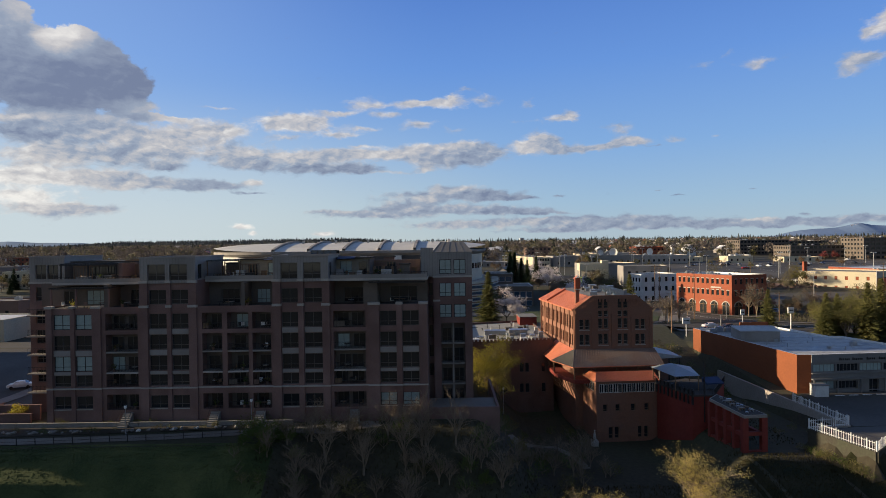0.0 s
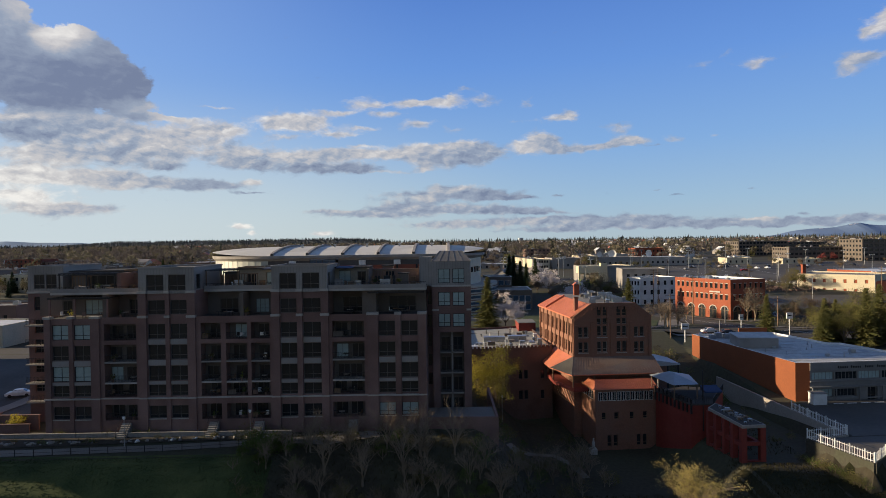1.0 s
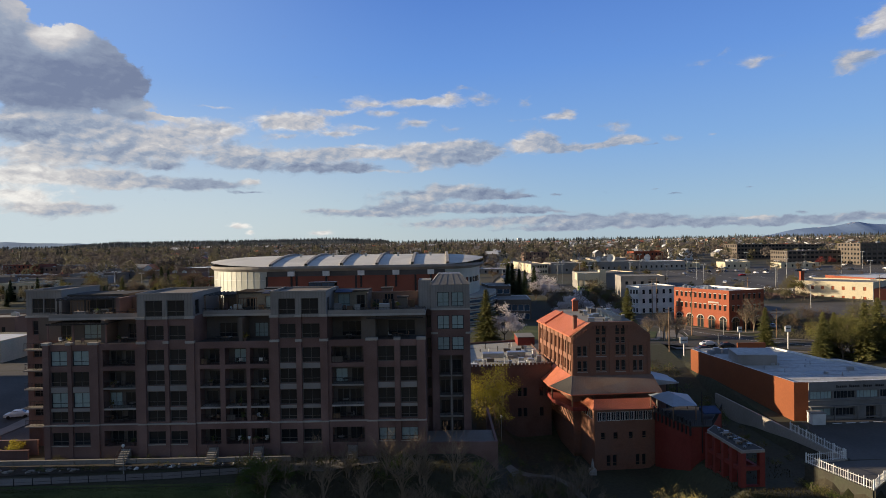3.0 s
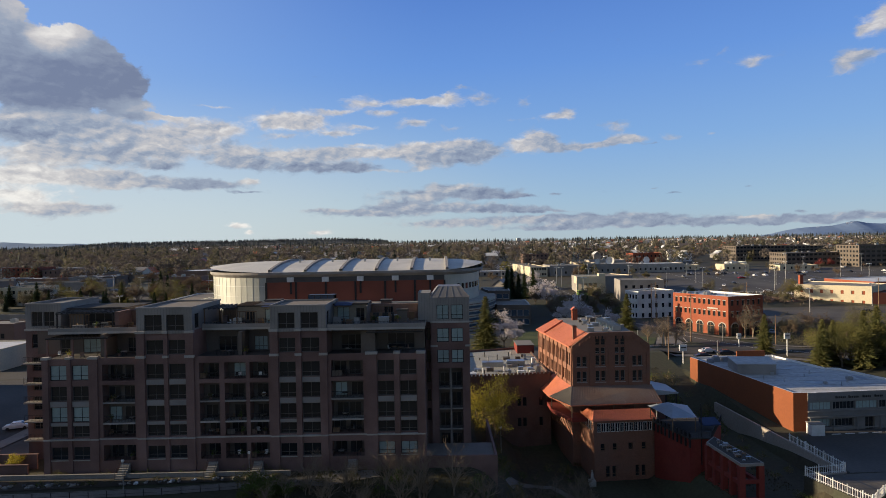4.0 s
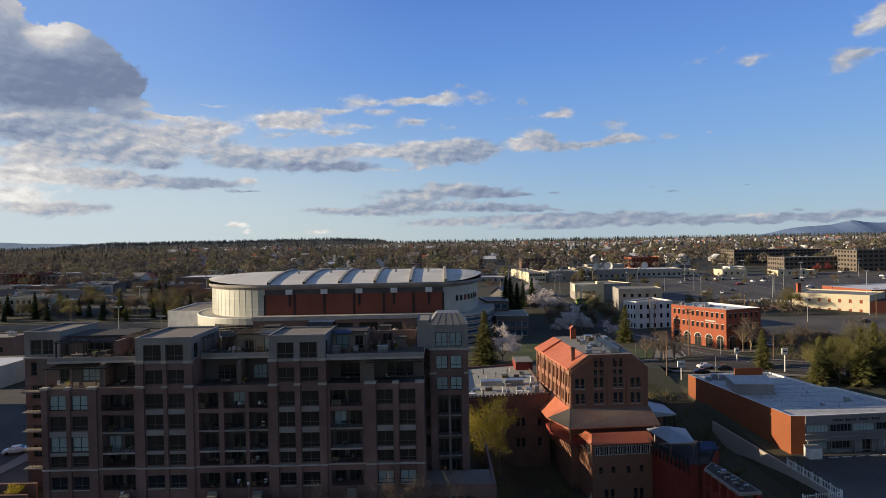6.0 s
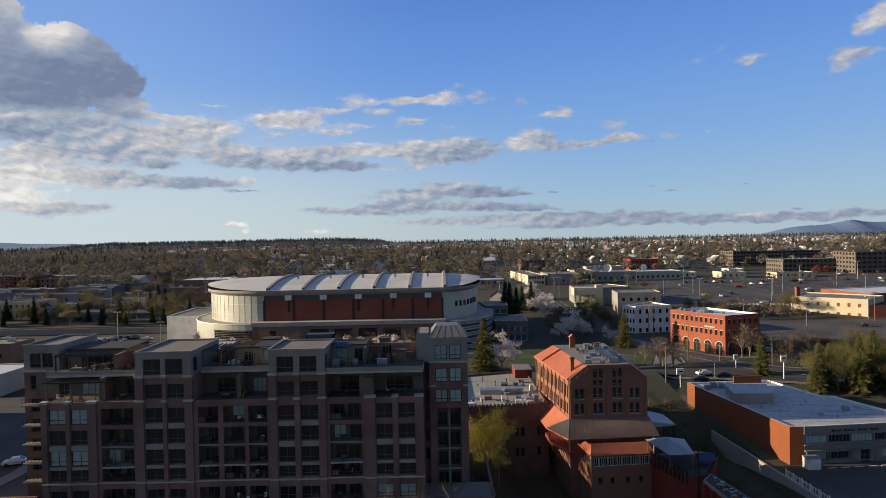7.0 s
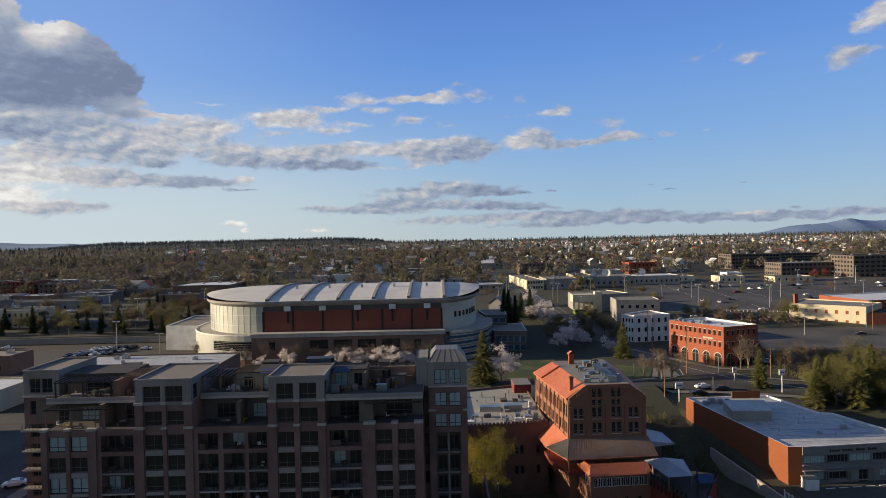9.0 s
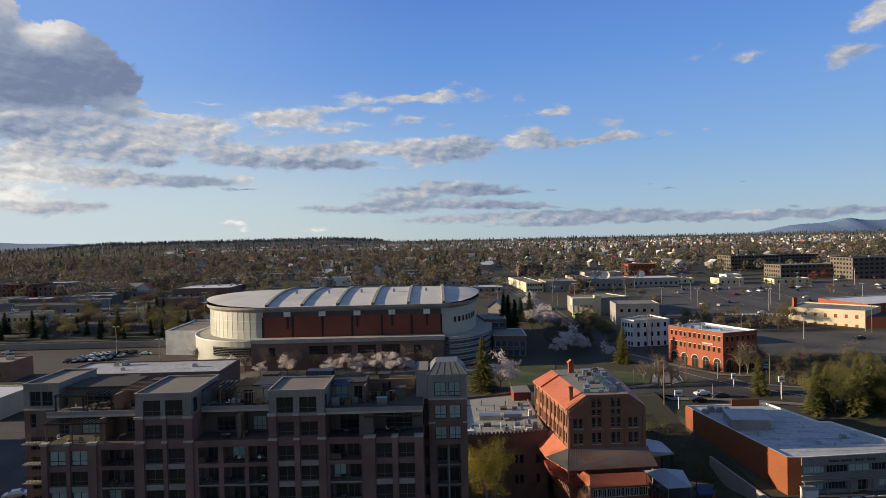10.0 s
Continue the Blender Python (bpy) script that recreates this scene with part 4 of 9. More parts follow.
penthouse(-47.0, -38.4, 104.3, ((-45.8, -43.1), (-42.4, -39.7)))
penthouse(-26.4, -17.8, 101.4, ((-25.2, -22.6), (-21.7, -19.0)))
bm = bmesh.new()
for x0, x1, a, b in ((-47.1, -38.3, 92.7, 98.2), (-26.5, -17.7, 92.7, 98.2)):
    skin(bm, (x1, a), (x1, b), 18.4, 22.7)
    skin(bm, (x0, b), (x0, a), 18.4, 22.7)
part("wall", bm, BRICK, condo)

# top storey, set back behind the terraces
setback(-62.6, -52.2, 101.0, 22.45, 25.5, ((-57.5, 4.5, 2.3),), DARK_STUCCO)
setback(-52.2, -47.0, 100.2, 22.45, 25.2, ((-49.0, 1.8, 2.2),), BRICK_DIM)
part("parapet", boxes((-38.3, -33.6, 106.0, 106.2, 22.4, 23.5)), STUCCO, condo)
setback(-33.6, -26.4, 99.0, 22.6, 25.6, ((-31.6, 1.6, 2.2), (-28.2, 1.8, 2.4)), LIGHT_CREAM)
setback(-17.8, -12.0, 99.5, 22.7, 25.6, ((-16.2, 2.0, 2.4), (-13.4, 1.4, 2.2)), LIGHT_CREAM)
setback(-12.0, -3.8, 103.0, 22.7, 25.0, ((-9.0, 1.6, 2.0),), BRICK_DIM)
for x0, x1, y0, y1, z, m in ((-62.8, -52.2, 100.6, 108, 25.5, ROOF_DARK), (-33.6, -26.4, 98.6, 104.5, 25.6, ROOF_DARK), (-17.8, -12.0, 99.0, 104, 25.6, ROOF_DARK), (-12.0, -3.8, 102.95, 103.35, 25.0, BRICK_DIM)):
    part("roof", boxes((x0, x1, y0, y1, z, z + 0.22)), m, condo)
for x0, x1, y0, y1 in ((-62.5, -62.3, 101, 108), (-52.4, -52.2, 101, 108), (-33.7, -33.5, 99.0, 104.5), (-26.7, -26.5, 101.4, 104.5), (-17.7, -17.5, 101.4, 104), (-12.2, -11.95, 97.2, 104), (-4.0, -3.8, 103, 105)):
    part("side_wall", boxes((x0, x1, y0, y1, 22.3, 25.5)), DARK_STUCCO, condo)
part("side_wall", boxes((-52.3, -51.7, 96.2, 101, 22.4, 25.4)), BRICK, condo)
for i in range(7):
    y = 97.0 + 0.9 * i
    part("pergola_slat", boxes((-51.6, -47.1, y, y + 0.12, 25.75, 25.95)), WOOD, condo)
for i in range(7):
    x = -38.2 + 0.75 * i
    part("pergola_slat", boxes((x, x + 0.1, 96.4, 103.5, 25.5, 25.7)), DARK, condo)
for x, y in ((-38.2, 96.5), (-35.4, 96.5), (-33.0, 96.5), (-38.2, 103), (-35.4, 103)):
    part("pergola_post", boxes((x, x + 0.16, y, y + 0.16, 22.6, 25.5)), WOOD, condo)
for x0, x1, y in ((-17.4, -14.6, 98.6), (-29.4, -26.8, 98.8)):
    bm = bmesh.new()
    quad(bm, ((x0, y - 0.9, 25.65), (x1, y - 0.9, 25.65), (x1, y + 1.6, 25.95), (x0, y + 1.6, 25.95)))
    quad(bm, ((x0, y + 1.6, 25.88), (x1, y + 1.6, 25.88), (x1, y - 0.9, 25.58), (x0, y - 0.9, 25.58)))
    for x in (x0, x1 - 0.06):
        box(bm, x, x + 0.06, y - 0.9, y - 0.8, 25.5, 25.66)
    part("awning", bm, BLUE_AWN, condo, "blue cloth awning")
# dark pergolas and lean-to roofs over the terraces
for i in range(12):
    x = -61.8 + 0.82 * i
    part("pergola_slat", boxes((x, x + 0.12, 96.2, 100.6, 25.3, 25.48)), DARK, condo)
for x in (-61.8, -57.4, -52.9):
    part("pergola_post", boxes((x, x + 0.18, 96.3, 96.48, 22.45, 25.3)), DARK, condo)
part("pergola_beam", boxes((-61.9, -52.6, 96.25, 96.45, 25.12, 25.3)), DARK, condo)
for x0, x1, y0, y1, z0, z1, m in ((-37.6, -35.2, 103.5, 105.5, 22.42, 24.9, DARK_STUCCO), (-31.0, -28.4, 105.5, 108.0, 22.42, 25.8, DARK_STUCCO), (-10.4, -8.6, 104.5, 106.5, 22.42, 25.6, BRICK_DIM), (-7.2, -5.6, 99.0, 100.4, 22.65, 24.5, DARK_STUCCO), (-58.0, -55.0, 108.6, 111.0, 22.42, 25.2, DARK_STUCCO), (-50.0, -48.0, 104.0, 106.0, 22.42, 25.6, BRICK_DIM)):
    part("stair_head", boxes((x0, x1, y0, y1, z0, z1)), m, condo)
    part("stair_head_roof", boxes((x0 - 0.15, x1 + 0.15, y0 - 0.15, y1 + 0.15, z1, z1 + 0.18)), ROOF_DARK, condo)
for i in range(8):
    y = 97.6 + 0.75 * i
    part("pergola_slat", boxes((-33.4, -30.6, y, y + 0.1, 25.9, 26.05)), WOOD, condo)
for k in range(9):
    x = -37.9 + 0.45 * k
    part("screen_board", boxes((x, x + 0.38, 102.9, 103.0, 22.45, 24.6)), WOOD, condo)
for k in range(8):
    x = -11.6 + 0.5 * k
    part("screen_board", boxes((x, x + 0.42, 98.2, 98.3, 22.7, 24.3)), DARK if k % 3 else WOOD, condo)
part("skylight", boxes((-22.6, -18.2, 102.5, 104.5, 26.2, 26.9)), GLASS_BLUE, condo)
part("skylight_frame", boxes(*[(-22.7 + 1.1 * i, -22.6 + 1.1 * i, 102.4, 104.6, 26.15, 26.95) for i in range(5)], (-22.7, -18.1, 102.4, 104.6, 26.9, 27.0)), DARK, condo)
part("skylight_base", boxes((-22.9, -17.9, 102.2, 104.8, 22.42, 26.15)), DARK_STUCCO, condo)

# kitchens, chests and trellises on the roof terraces
cl = random.Random(19)
for x0, x1, y0, y1, z in ((-61.5, -53, 96.3, 100.5, 22.45), (-51.5, -47.5, 96.3, 99.6, 22.45), (-38, -34, 96.8, 105, 22.65), (-33, -27, 96.6, 98.6, 22.65), (-17.3, -12.6, 95, 98.6, 22.7), (-11.5, -4.5, 95, 102.4, 22.7)):
    for _ in range(int((x1 - x0) * 0.8)):
        x, y = cl.uniform(x0, x1), cl.uniform(y0, y1)
        w, d_, h = cl.uniform(0.3, 0.9), cl.uniform(0.25, 0.5), cl.uniform(0.5, 1.3)
        bm = bmesh.new()
        box(bm, x - w, x + w, y - d_, y + d_, z, z + h)
        box(bm, x - w - 0.04, x + w + 0.04, y - d_ - 0.04, y + d_ + 0.04, z + h, z + h + 0.06)
        part("terrace_chest", bm, cl.choice([WOOD, DARK, STUCCO, BRICK_DIM, METAL]), condo)
for x0, x1, y in ((-11.6, -8.6, 101.5), (-33.2, -30.0, 97.2), (-60.0, -57.0, 97.0)):
    for k in range(7):
        x = x0 + (x1 - x0) * k / 6
        part("trellis_slat", boxes((x - 0.05, x + 0.05, y, y + 0.06, 22.6, 24.9)), WOOD, condo)
    part("trellis_beam", boxes((x0 - 0.1, x1 + 0.1, y - 0.05, y + 0.15, 24.9, 25.05)), WOOD, condo)

# west wing and east tower
bm = bmesh.new()
holes = []
for c in (-67.4, -65.4):
    for v, h in ((22.8, 2.4), (19.2, 2.3), (15.4, 2.2), (12.1, 2.2), (8.8, 2.2), (5.6, 2.0)):
        holes.append((c - 0.9 + 69.3, c + 0.9 + 69.3, v, v + h, 0.25))
skin(bm, (-69.3, 100), (-63.4, 100), 0, 22.2, [h for h in holes if h[2] < 22])
part("wall", bm, BRICK, condo)
bm = bmesh.new()
skin(bm, (-69.3, 100), (-63.4, 100), 22.2, 26.5, [h for h in holes if h[2] > 22])
skin(bm, (-63.4, 100), (-63.4, 111.2), 22.0, 26.5)
skin(bm, (-63.4, 111.2), (-69.3, 111.2), 22.2, 26.5)
skin(bm, (-69.3, 111.2), (-69.3, 100), 22.2, 26.5)
part("penthouse_wall", bm, CLAD, condo)
fill_windows(condo, (-69.3, 100), (-63.4, 100), holes, 2, 2, FRAME, GLASS)
bm = bmesh.new()
skin(bm, (-69.3, 113), (-69.3, 100), 0, 22.2)
skin(bm, (-61.7, 113), (-69.3, 113), 0, 22.2)
part("wall", bm, BRICK, condo)
part("roof", boxes((-69.1, -63.6, 100.2, 111.0, 26.2, 26.3)), ROOF_TAN, condo)
part("parapet", boxes((-69.4, -63.3, 99.9, 100.15, 26.4, 26.65), (-69.4, -63.3, 111.05, 111.3, 26.4, 26.65), (-69.4, -69.15, 100.15, 111.05, 26.4, 26.65), (-63.55, -63.3, 100.15, 111.05, 26.4, 26.65)), STUCCO, condo)
part("stringcourse", boxes((-69.45, -63.3, 99.85, 100.0, 22.05, 22.35)), STONE, condo)
for z in (4.2, 7.3, 10.4, 13.5, 16.9):
    part("balcony_slab", boxes((-69.0, -61.75, 98.5, 99.98, z - 0.22, z)), CONCRETE, condo)
    railing(condo, -68.9, -61.8, 98.6, z)

bm = bmesh.new()
tw = []
for c in (0.3, 2.7):
    for v, h in ((22.8, 2.4), (19.0, 2.3), (15.5, 2.2)):
        tw.append((c - 1.0 + 1.7, c + 1.0 + 1.7, v, v + h, 0.25))
lowh = [(1.2, 5.2, 0.9, 14.6, 1.6)]
skin(bm, (-1.7, 99.8), (4.75, 99.8), -2, 22.3, [h for h in tw if h[2] < 22] + lowh)
skin(bm, (4.75, 99.8), (4.75, 113), -2, 22.3)
skin(bm, (4.75, 113), (-3.8, 113), -2, 22.3)
skin(bm, (-1.7, 113), (-1.7, 99.8), -2, 22.3)
part("tower_wall", bm, BRICK, condo)
# darker stucco here too, to deepen the tower's balcony recess
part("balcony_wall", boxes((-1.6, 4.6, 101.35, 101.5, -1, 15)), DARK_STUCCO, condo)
for z in (1.0, 4.5, 7.9, 11.3):
    part("balcony_slab", boxes((-0.48, 3.48, 99.85, 101.35, z - 0.25, z)), CONCRETE, condo)
    railing(condo, -0.48, 3.48, 99.9, z)
    for c in (0.5, 2.5):
        window(condo, c, 101.3, z + 0.02, 0, 1.6, 2.3, 2, 1, FRAME, GLASS, 0.08)
part("tower_post", boxes((1.4, 1.62, 99.85, 100.1, 0.9, 14.6)), STUCCO, condo)
bm = bmesh.new()
skin(bm, (-1.7, 99.8), (4.75, 99.8), 22.3, 26.45, [h for h in tw if h[2] > 22])
skin(bm, (4.75, 99.8), (4.75, 108), 22.3, 26.45)
skin(bm, (4.75, 108), (-3.8, 108), 22.3, 26.45)
skin(bm, (-3.8, 108), (-3.8, 100.2), 22.3, 27.2)
skin(bm, (-3.8, 100.2), (-1.7, 100.2), 22.3, 27.2)
part("penthouse_wall", bm, CLAD, condo)
fill_windows(condo, (-1.7, 99.8), (4.75, 99.8), tw, 2, 2, DARK, GLASS_PALE, None, 0, None, 0.1)
bm = bmesh.new()
lo = [(-1.8, 99.7, 26.45), (4.85, 99.7, 26.45), (4.85, 108.1, 26.45), (-1.8, 108.1, 26.45)]
hi = [(-0.4, 102.0, 28.15), (3.4, 102.0, 28.15), (3.4, 106.4, 28.15), (-0.4, 106.4, 28.15)]
for i in range(4):
    j = (i + 1) % 4
    quad(bm, (lo[i], lo[j], hi[j], hi[i]))
quad(bm, hi)
part("tower_roof", bm, SEAM, condo, "grey standing seam hipped tower roof")
for f in (0.0, 0.2, 0.4, 0.6, 0.8, 1.0):
    bm = bmesh.new()
    rod(bm, Vector(lo[0]).lerp(Vector(lo[1]), f), Vector(hi[0]).lerp(Vector(hi[1]), f), 0.05, 0.05, 4)
    part("roof_seam", bm, SEAM, condo)
part("roof", boxes((-3.75, -1.72, 100.3, 108, 27.0, 27.1)), ROOF_GREY, condo)
part("stringcourse", boxes((-1.8, 4.85, 99.7, 99.8, 22.2, 22.5), (-1.8, -0.6, 99.7, 99.8, 18.2, 18.5), (4.0, 4.85, 99.7, 99.8, 18.2, 18.5)), STONE, condo)
bm = bmesh.new()
skin(bm, (-2.6, 101), (-1.7, 101), 0, 22.3, [(0.15, 0.75, v, v + 2.0, 0.2) for v in (5.6, 8.8, 12.1, 15.4, 19.2)])
part("wall", bm, BRICK, condo)
for v in (5.6, 8.8, 12.1, 15.4, 19.2):
    window(condo, -2.15, 101.14, v, 0, 0.6, 2.0, 1, 2, DARK, GLASS, 0.06)
part("main_roof", boxes((-63, -2.6, 101.3, 113, 22.2, 22.42)), TERRACE, condo)

# ---- the old flour mill ----
mill = thing("mill_building", "old red brick mill with rust red metal roofs", "building")
MF = [(26.1, 119.4), (41.9, 119.9), (43.8, 145.5), (23.4, 143.8)]   # footprint


def lerp2(a, b, f):
    return (a[0] + (b[0] - a[0]) * f, a[1] + (b[1] - a[1]) * f)


EAVE, RIDGE = 14.3, 16.7
L0 = (Vector(MF[1]) - Vector(MF[0])).length
fh = []
for c in (5.2, 6.35, 9.15, 10.3):                  # two middle pairs, four storeys
    for v, h in ((12.75, 1.2), (10.4, 2.0), (7.2, 2.1)):
        fh.append((c - 0.42, c + 0.42, v, v + h, 0.3))
for c in (1.4, 2.55, 12.7, 13.85):
    for v, h in ((10.2, 2.0), (7.1, 2.1)):
        fh.append((c - 0.42, c + 0.42, v, v + h, 0.3))
bm = bmesh.new()
skin(bm, MF[0], MF[1], -10, EAVE, [h for h in fh if h[3] < EAVE])
skin(bm, MF[1], MF[2], -10, EAVE)
skin(bm, MF[2], MF[3], -3, EAVE)
side_h = []
L3 = edge_len(MF, 3)
for i in range(8):
    c = 2.0 + (L3 - 4) * i / 7
    for v, h in ((10.2, 2.6), (6.9, 2.2)):
        side_h.append((c - 0.95, c - 0.2, v, v + h, 0.3))
        side_h.append((c + 0.2, c + 0.95, v, v + h, 0.3))
skin(bm, MF[3], MF[0], -10, EAVE, side_h)
# stepped front above the eaves
d = (Vector(MF[1]) - Vector(MF[0])).normalized()
a, b = Vector(MF[0]), Vector(MF[1])
g1, g2 = a + d * 3.7, b - d * 3.3
top_h = [(c - 0.42, c + 0.42, 14.45, 16.3, 0.25) for c in (5.2, 6.35, 9.15, 10.3)]
skin(bm, (g1.x, g1.y), (g2.x, g2.y), EAVE, RIDGE + 0.3, [(u0 - 3.7, u1 - 3.7, v0, v1, e_) for u0, u1, v0, v1, e_ in top_h])
for p0, p1 in ((a, g1), (g2, b)):
    tri = [(p0.x, p0.y, EAVE), (p1.x, p1.y, EAVE), (g1.x, g1.y, RIDGE + 0.3) if p0 is a else (g2.x, g2.y, RIDGE + 0.3)]
    bm.faces.new([bm.verts.new(q) for q in tri])
quad(bm, ((b.x, b.y + 0.45, EAVE), (a.x, a.y + 0.45, EAVE), (g1.x, g1.y + 0.45, RIDGE + 0.3), (g2.x, g2.y + 0.45, RIDGE + 0.3)))
quad(bm, ((g1.x, g1.y, RIDGE + 0.3), (g2.x, g2.y, RIDGE + 0.3), (g2.x, g2.y + 0.45, RIDGE + 0.3), (g1.x, g1.y + 0.45, RIDGE + 0.3)))
quad(bm, ((a.x, a.y, EAVE), (g1.x, g1.y, RIDGE + 0.3), (g1.x, g1.y + 0.45, RIDGE + 0.3), (a.x, a.y + 0.45, EAVE)))
part("wall", bm, BRICK_OLD, mill)
fill_windows(mill, MF[0], MF[1], [h for h in fh if h[3] < EAVE], 1, 2, STUCCO, GLASS)
fill_windows(mill, MF[3], MF[0], side_h, 1, 2, WOOD, GLASS)
fill_windows(mill, MF[0], MF[1], top_h, 1, 2, WOOD, GLASS)
for u0, u1, v0, v1, _ in fh + top_h:                 # segmental brick heads and stone sills
    q = a + d * ((u0 + u1) / 2)
    bm = bmesh.new()
    for k in range(6):
        t0, t1 = -0.6 + 0.2 * k, -0.4 + 0.2 * k
        xa_, xb_ = 0.9 * t0, 0.9 * t1
        za_, zb_ = 0.3 * math.cos(t0 * 1.6), 0.3 * math.cos(t1 * 1.6)
        quad(bm, ((xa_, -0.07, za_ - 0.2), (xb_, -0.07, zb_ - 0.2), (xb_, -0.07, zb_ + 0.08), (xa_, -0.07, za_ + 0.08)))
        quad(bm, ((xa_, -0.07, za_ + 0.08), (xb_, -0.07, zb_ + 0.08), (xb_, 0.0, zb_ + 0.08), (xa_, 0.0, za_ + 0.08)))
        quad(bm, ((xb_, -0.07, zb_ - 0.2), (xa_, -0.07, za_ - 0.2), (xa_, 0.0, za_ - 0.2), (xb_, 0.0, zb_ - 0.2)))
    hd = part("window_head", bm, BRICK_OLD, mill)
    hd.matrix_basis = pose(q.x, q.y, v1 - 0.05, 0, 0, math.degrees(math.atan2(d.y, d.x)))
for i in range(23):                                  # corbels that climb the gable
    f = (i + 0.5) / 23
    q = a + d * (L0 * f)
    u = L0 * f
    z = EAVE + 2.5 * min(1, u / 3.7, (L0 - u) / 3.3) - 0.55
    part("corbel", boxes((q.x - 0.16, q.x + 0.16, q.y - 0.14, q.y, z - 0.55, z)), BRICK_OLD, mill)
for c in (0.35, 3.8, 7.75, 11.7, L0 - 0.35):
    q = a + d * c
    part("pilaster", boxes((q.x - 0.3, q.x + 0.3, q.y - 0.16, q.y, 6.0, 13.2 if 3 < c < 12 else 12.6)), BRICK_OLD, mill)
for i in range(9):
    q = Vector(MF[3]).lerp(Vector(MF[0]), (0.4 + (L3 - 0.8) * i / 8) / L3)
    part("pilaster", boxes((q.x - 0.16, q.x + 0.02, q.y - 0.3, q.y + 0.3, 3.5, EAVE - 0.4)), BRICK_OLD, mill)
for v in (10.15, 7.05):
    for c in (1.97, 5.77, 9.72, 13.27):
        q = a + d * c
        part("sill", boxes((q.x - 1.08, q.x + 1.08, q.y - 0.1, q.y + 0.02, v - 0.12, v)), STONE, mill)
# roofs
r0, r1, r2, r3 = (29.8, 120.6), (38.9, 120.9), (40.4, 145.4), (27.6, 144.2)
bm = bmesh.new()
quad(bm, ((MF[0][0] - 0.5, MF[0][1] + 0.45, EAVE - 0.1), (*r0, RIDGE), (*r3, RIDGE), (MF[3][0] - 0.5, MF[3][1] + 0.2, EAVE - 0.1)))
quad(bm, ((MF[0][0] - 0.5, MF[0][1] + 0.45, EAVE - 0.35), (MF[3][0] - 0.5, MF[3][1] + 0.2, EAVE - 0.35), (*r3, RIDGE - 0.25), (*r0, RIDGE - 0.25)))
quad(bm, ((MF[0][0] - 0.5, MF[0][1] + 0.45, EAVE - 0.35), (MF[0][0] - 0.5, MF[0][1] + 0.45, EAVE - 0.1), (MF[3][0] - 0.5, MF[3][1] + 0.2, EAVE - 0.1), (MF[3][0] - 0.5, MF[3][1] + 0.2, EAVE - 0.35)))
part("roof_slope", bm, ROOF_RED, mill)
bm = bmesh.new()
quad(bm, ((MF[1][0] + 0.4, MF[1][1] + 0.45, EAVE - 0.1), (MF[2][0] + 0.4, MF[2][1], EAVE - 0.1), (*r2, RIDGE), (*r1, RIDGE)))
part("roof_slope", bm, ROOF_RED, mill)
bm = bmesh.new()
quad(bm, ((*r0, RIDGE + 0.01), (*r1, RIDGE + 0.01), (*r2, RIDGE + 0.01), (*r3, RIDGE + 0.01)))
part("flat_roof", bm, ROOF_GREY, mill)
bm = bmesh.new()
quad(bm, ((*MF[2], EAVE), (*MF[3], EAVE), (*r3, RIDGE), (*r2, RIDGE)))
part("back_gable", bm, BRICK_OLD, mill)
for i in range(26):                                  # standing seams on the slope
    f = i / 25
    lo_, hi_ = lerp2((MF[0][0] - 0.5, MF[0][1] + 0.45), (MF[3][0] - 0.5, MF[3][1] + 0.2), f), lerp2(r0, r3, f)
    bm = bmesh.new()
    rod(bm, (*lo_, EAVE - 0.08), (*hi_, RIDGE + 0.02), 0.022, 0.022, 4)
    part("roof_seam", bm, ROOF_RED, mill)
bm = bmesh.new()
rod(bm, (*lerp2((25.6, 119.85), (22.9, 144.0), 0.72), EAVE + 0.15), (*lerp2(r0, r3, 0.75), RIDGE + 0.25), 0.28, 0.28, 4)
part("roof_kerb", bm, ROOF_RED, mill)
part("chimney", boxes((27.0, 27.75, 122.2, 123.0, 13.8, 18.0), (26.92, 27.83, 122.12, 123.08, 17.7, 18.0)), BRICK_OLD, mill)
for x, y, s in ((31.5, 126, 0.5), (33.0, 130, 0.4), (32.2, 134, 0.45), (33.8, 122.6, 0.35), (38.2, 137, 0.5), (34.5, 139, 0.6)):
    part("roof_vent", boxes((x - s, x + s, y - s, y + s, 16.7, 16.7 + s * 1.5), (x - s * 1.2, x + s * 1.2, y - s * 1.2, y + s * 1.2, 16.7 + s * 1.5, 16.8 + s * 1.7)), METAL, mill)
rm_ = random.Random(29)
for k in range(26):
    x, y, h_ = rm_.uniform(30.6, 39.0), rm_.uniform(122, 143), rm_.uniform(0.25, 0.9)
    if 34.8 < x < 38 and y < 134.5:
        continue
    bm = bmesh.new()
    if k % 2:
        rod(bm, (x, y, 16.7), (x, y, 16.7 + h_), 0.1, 0.1, 7)
        rod(bm, (x, y, 16.7 + h_), (x, y, 16.82 + h_), 0.2, 0.05, 7)
        part("vent_pipe", bm, rm_.choice([METAL, DARK]), mill)
    else:
        w_ = rm_.uniform(0.25, 0.8)
        box(bm, x - w_, x + w_, y - 0.35, y + 0.35, 16.7, 16.7 + h_)
        box(bm, x - w_ - 0.05, x + w_ + 0.05, y - 0.4, y + 0.4, 16.7 + h_, 16.75 + h_)
        part("roof_unit", bm, rm_.choice([STUCCO, METAL, DARK_STUCCO]), mill)
part("roof_hatch", boxes((31.0, 32.2, 140.6, 141.6, 16.6, 19.2)), BRICK_RED, mill)
bm = bmesh.new()
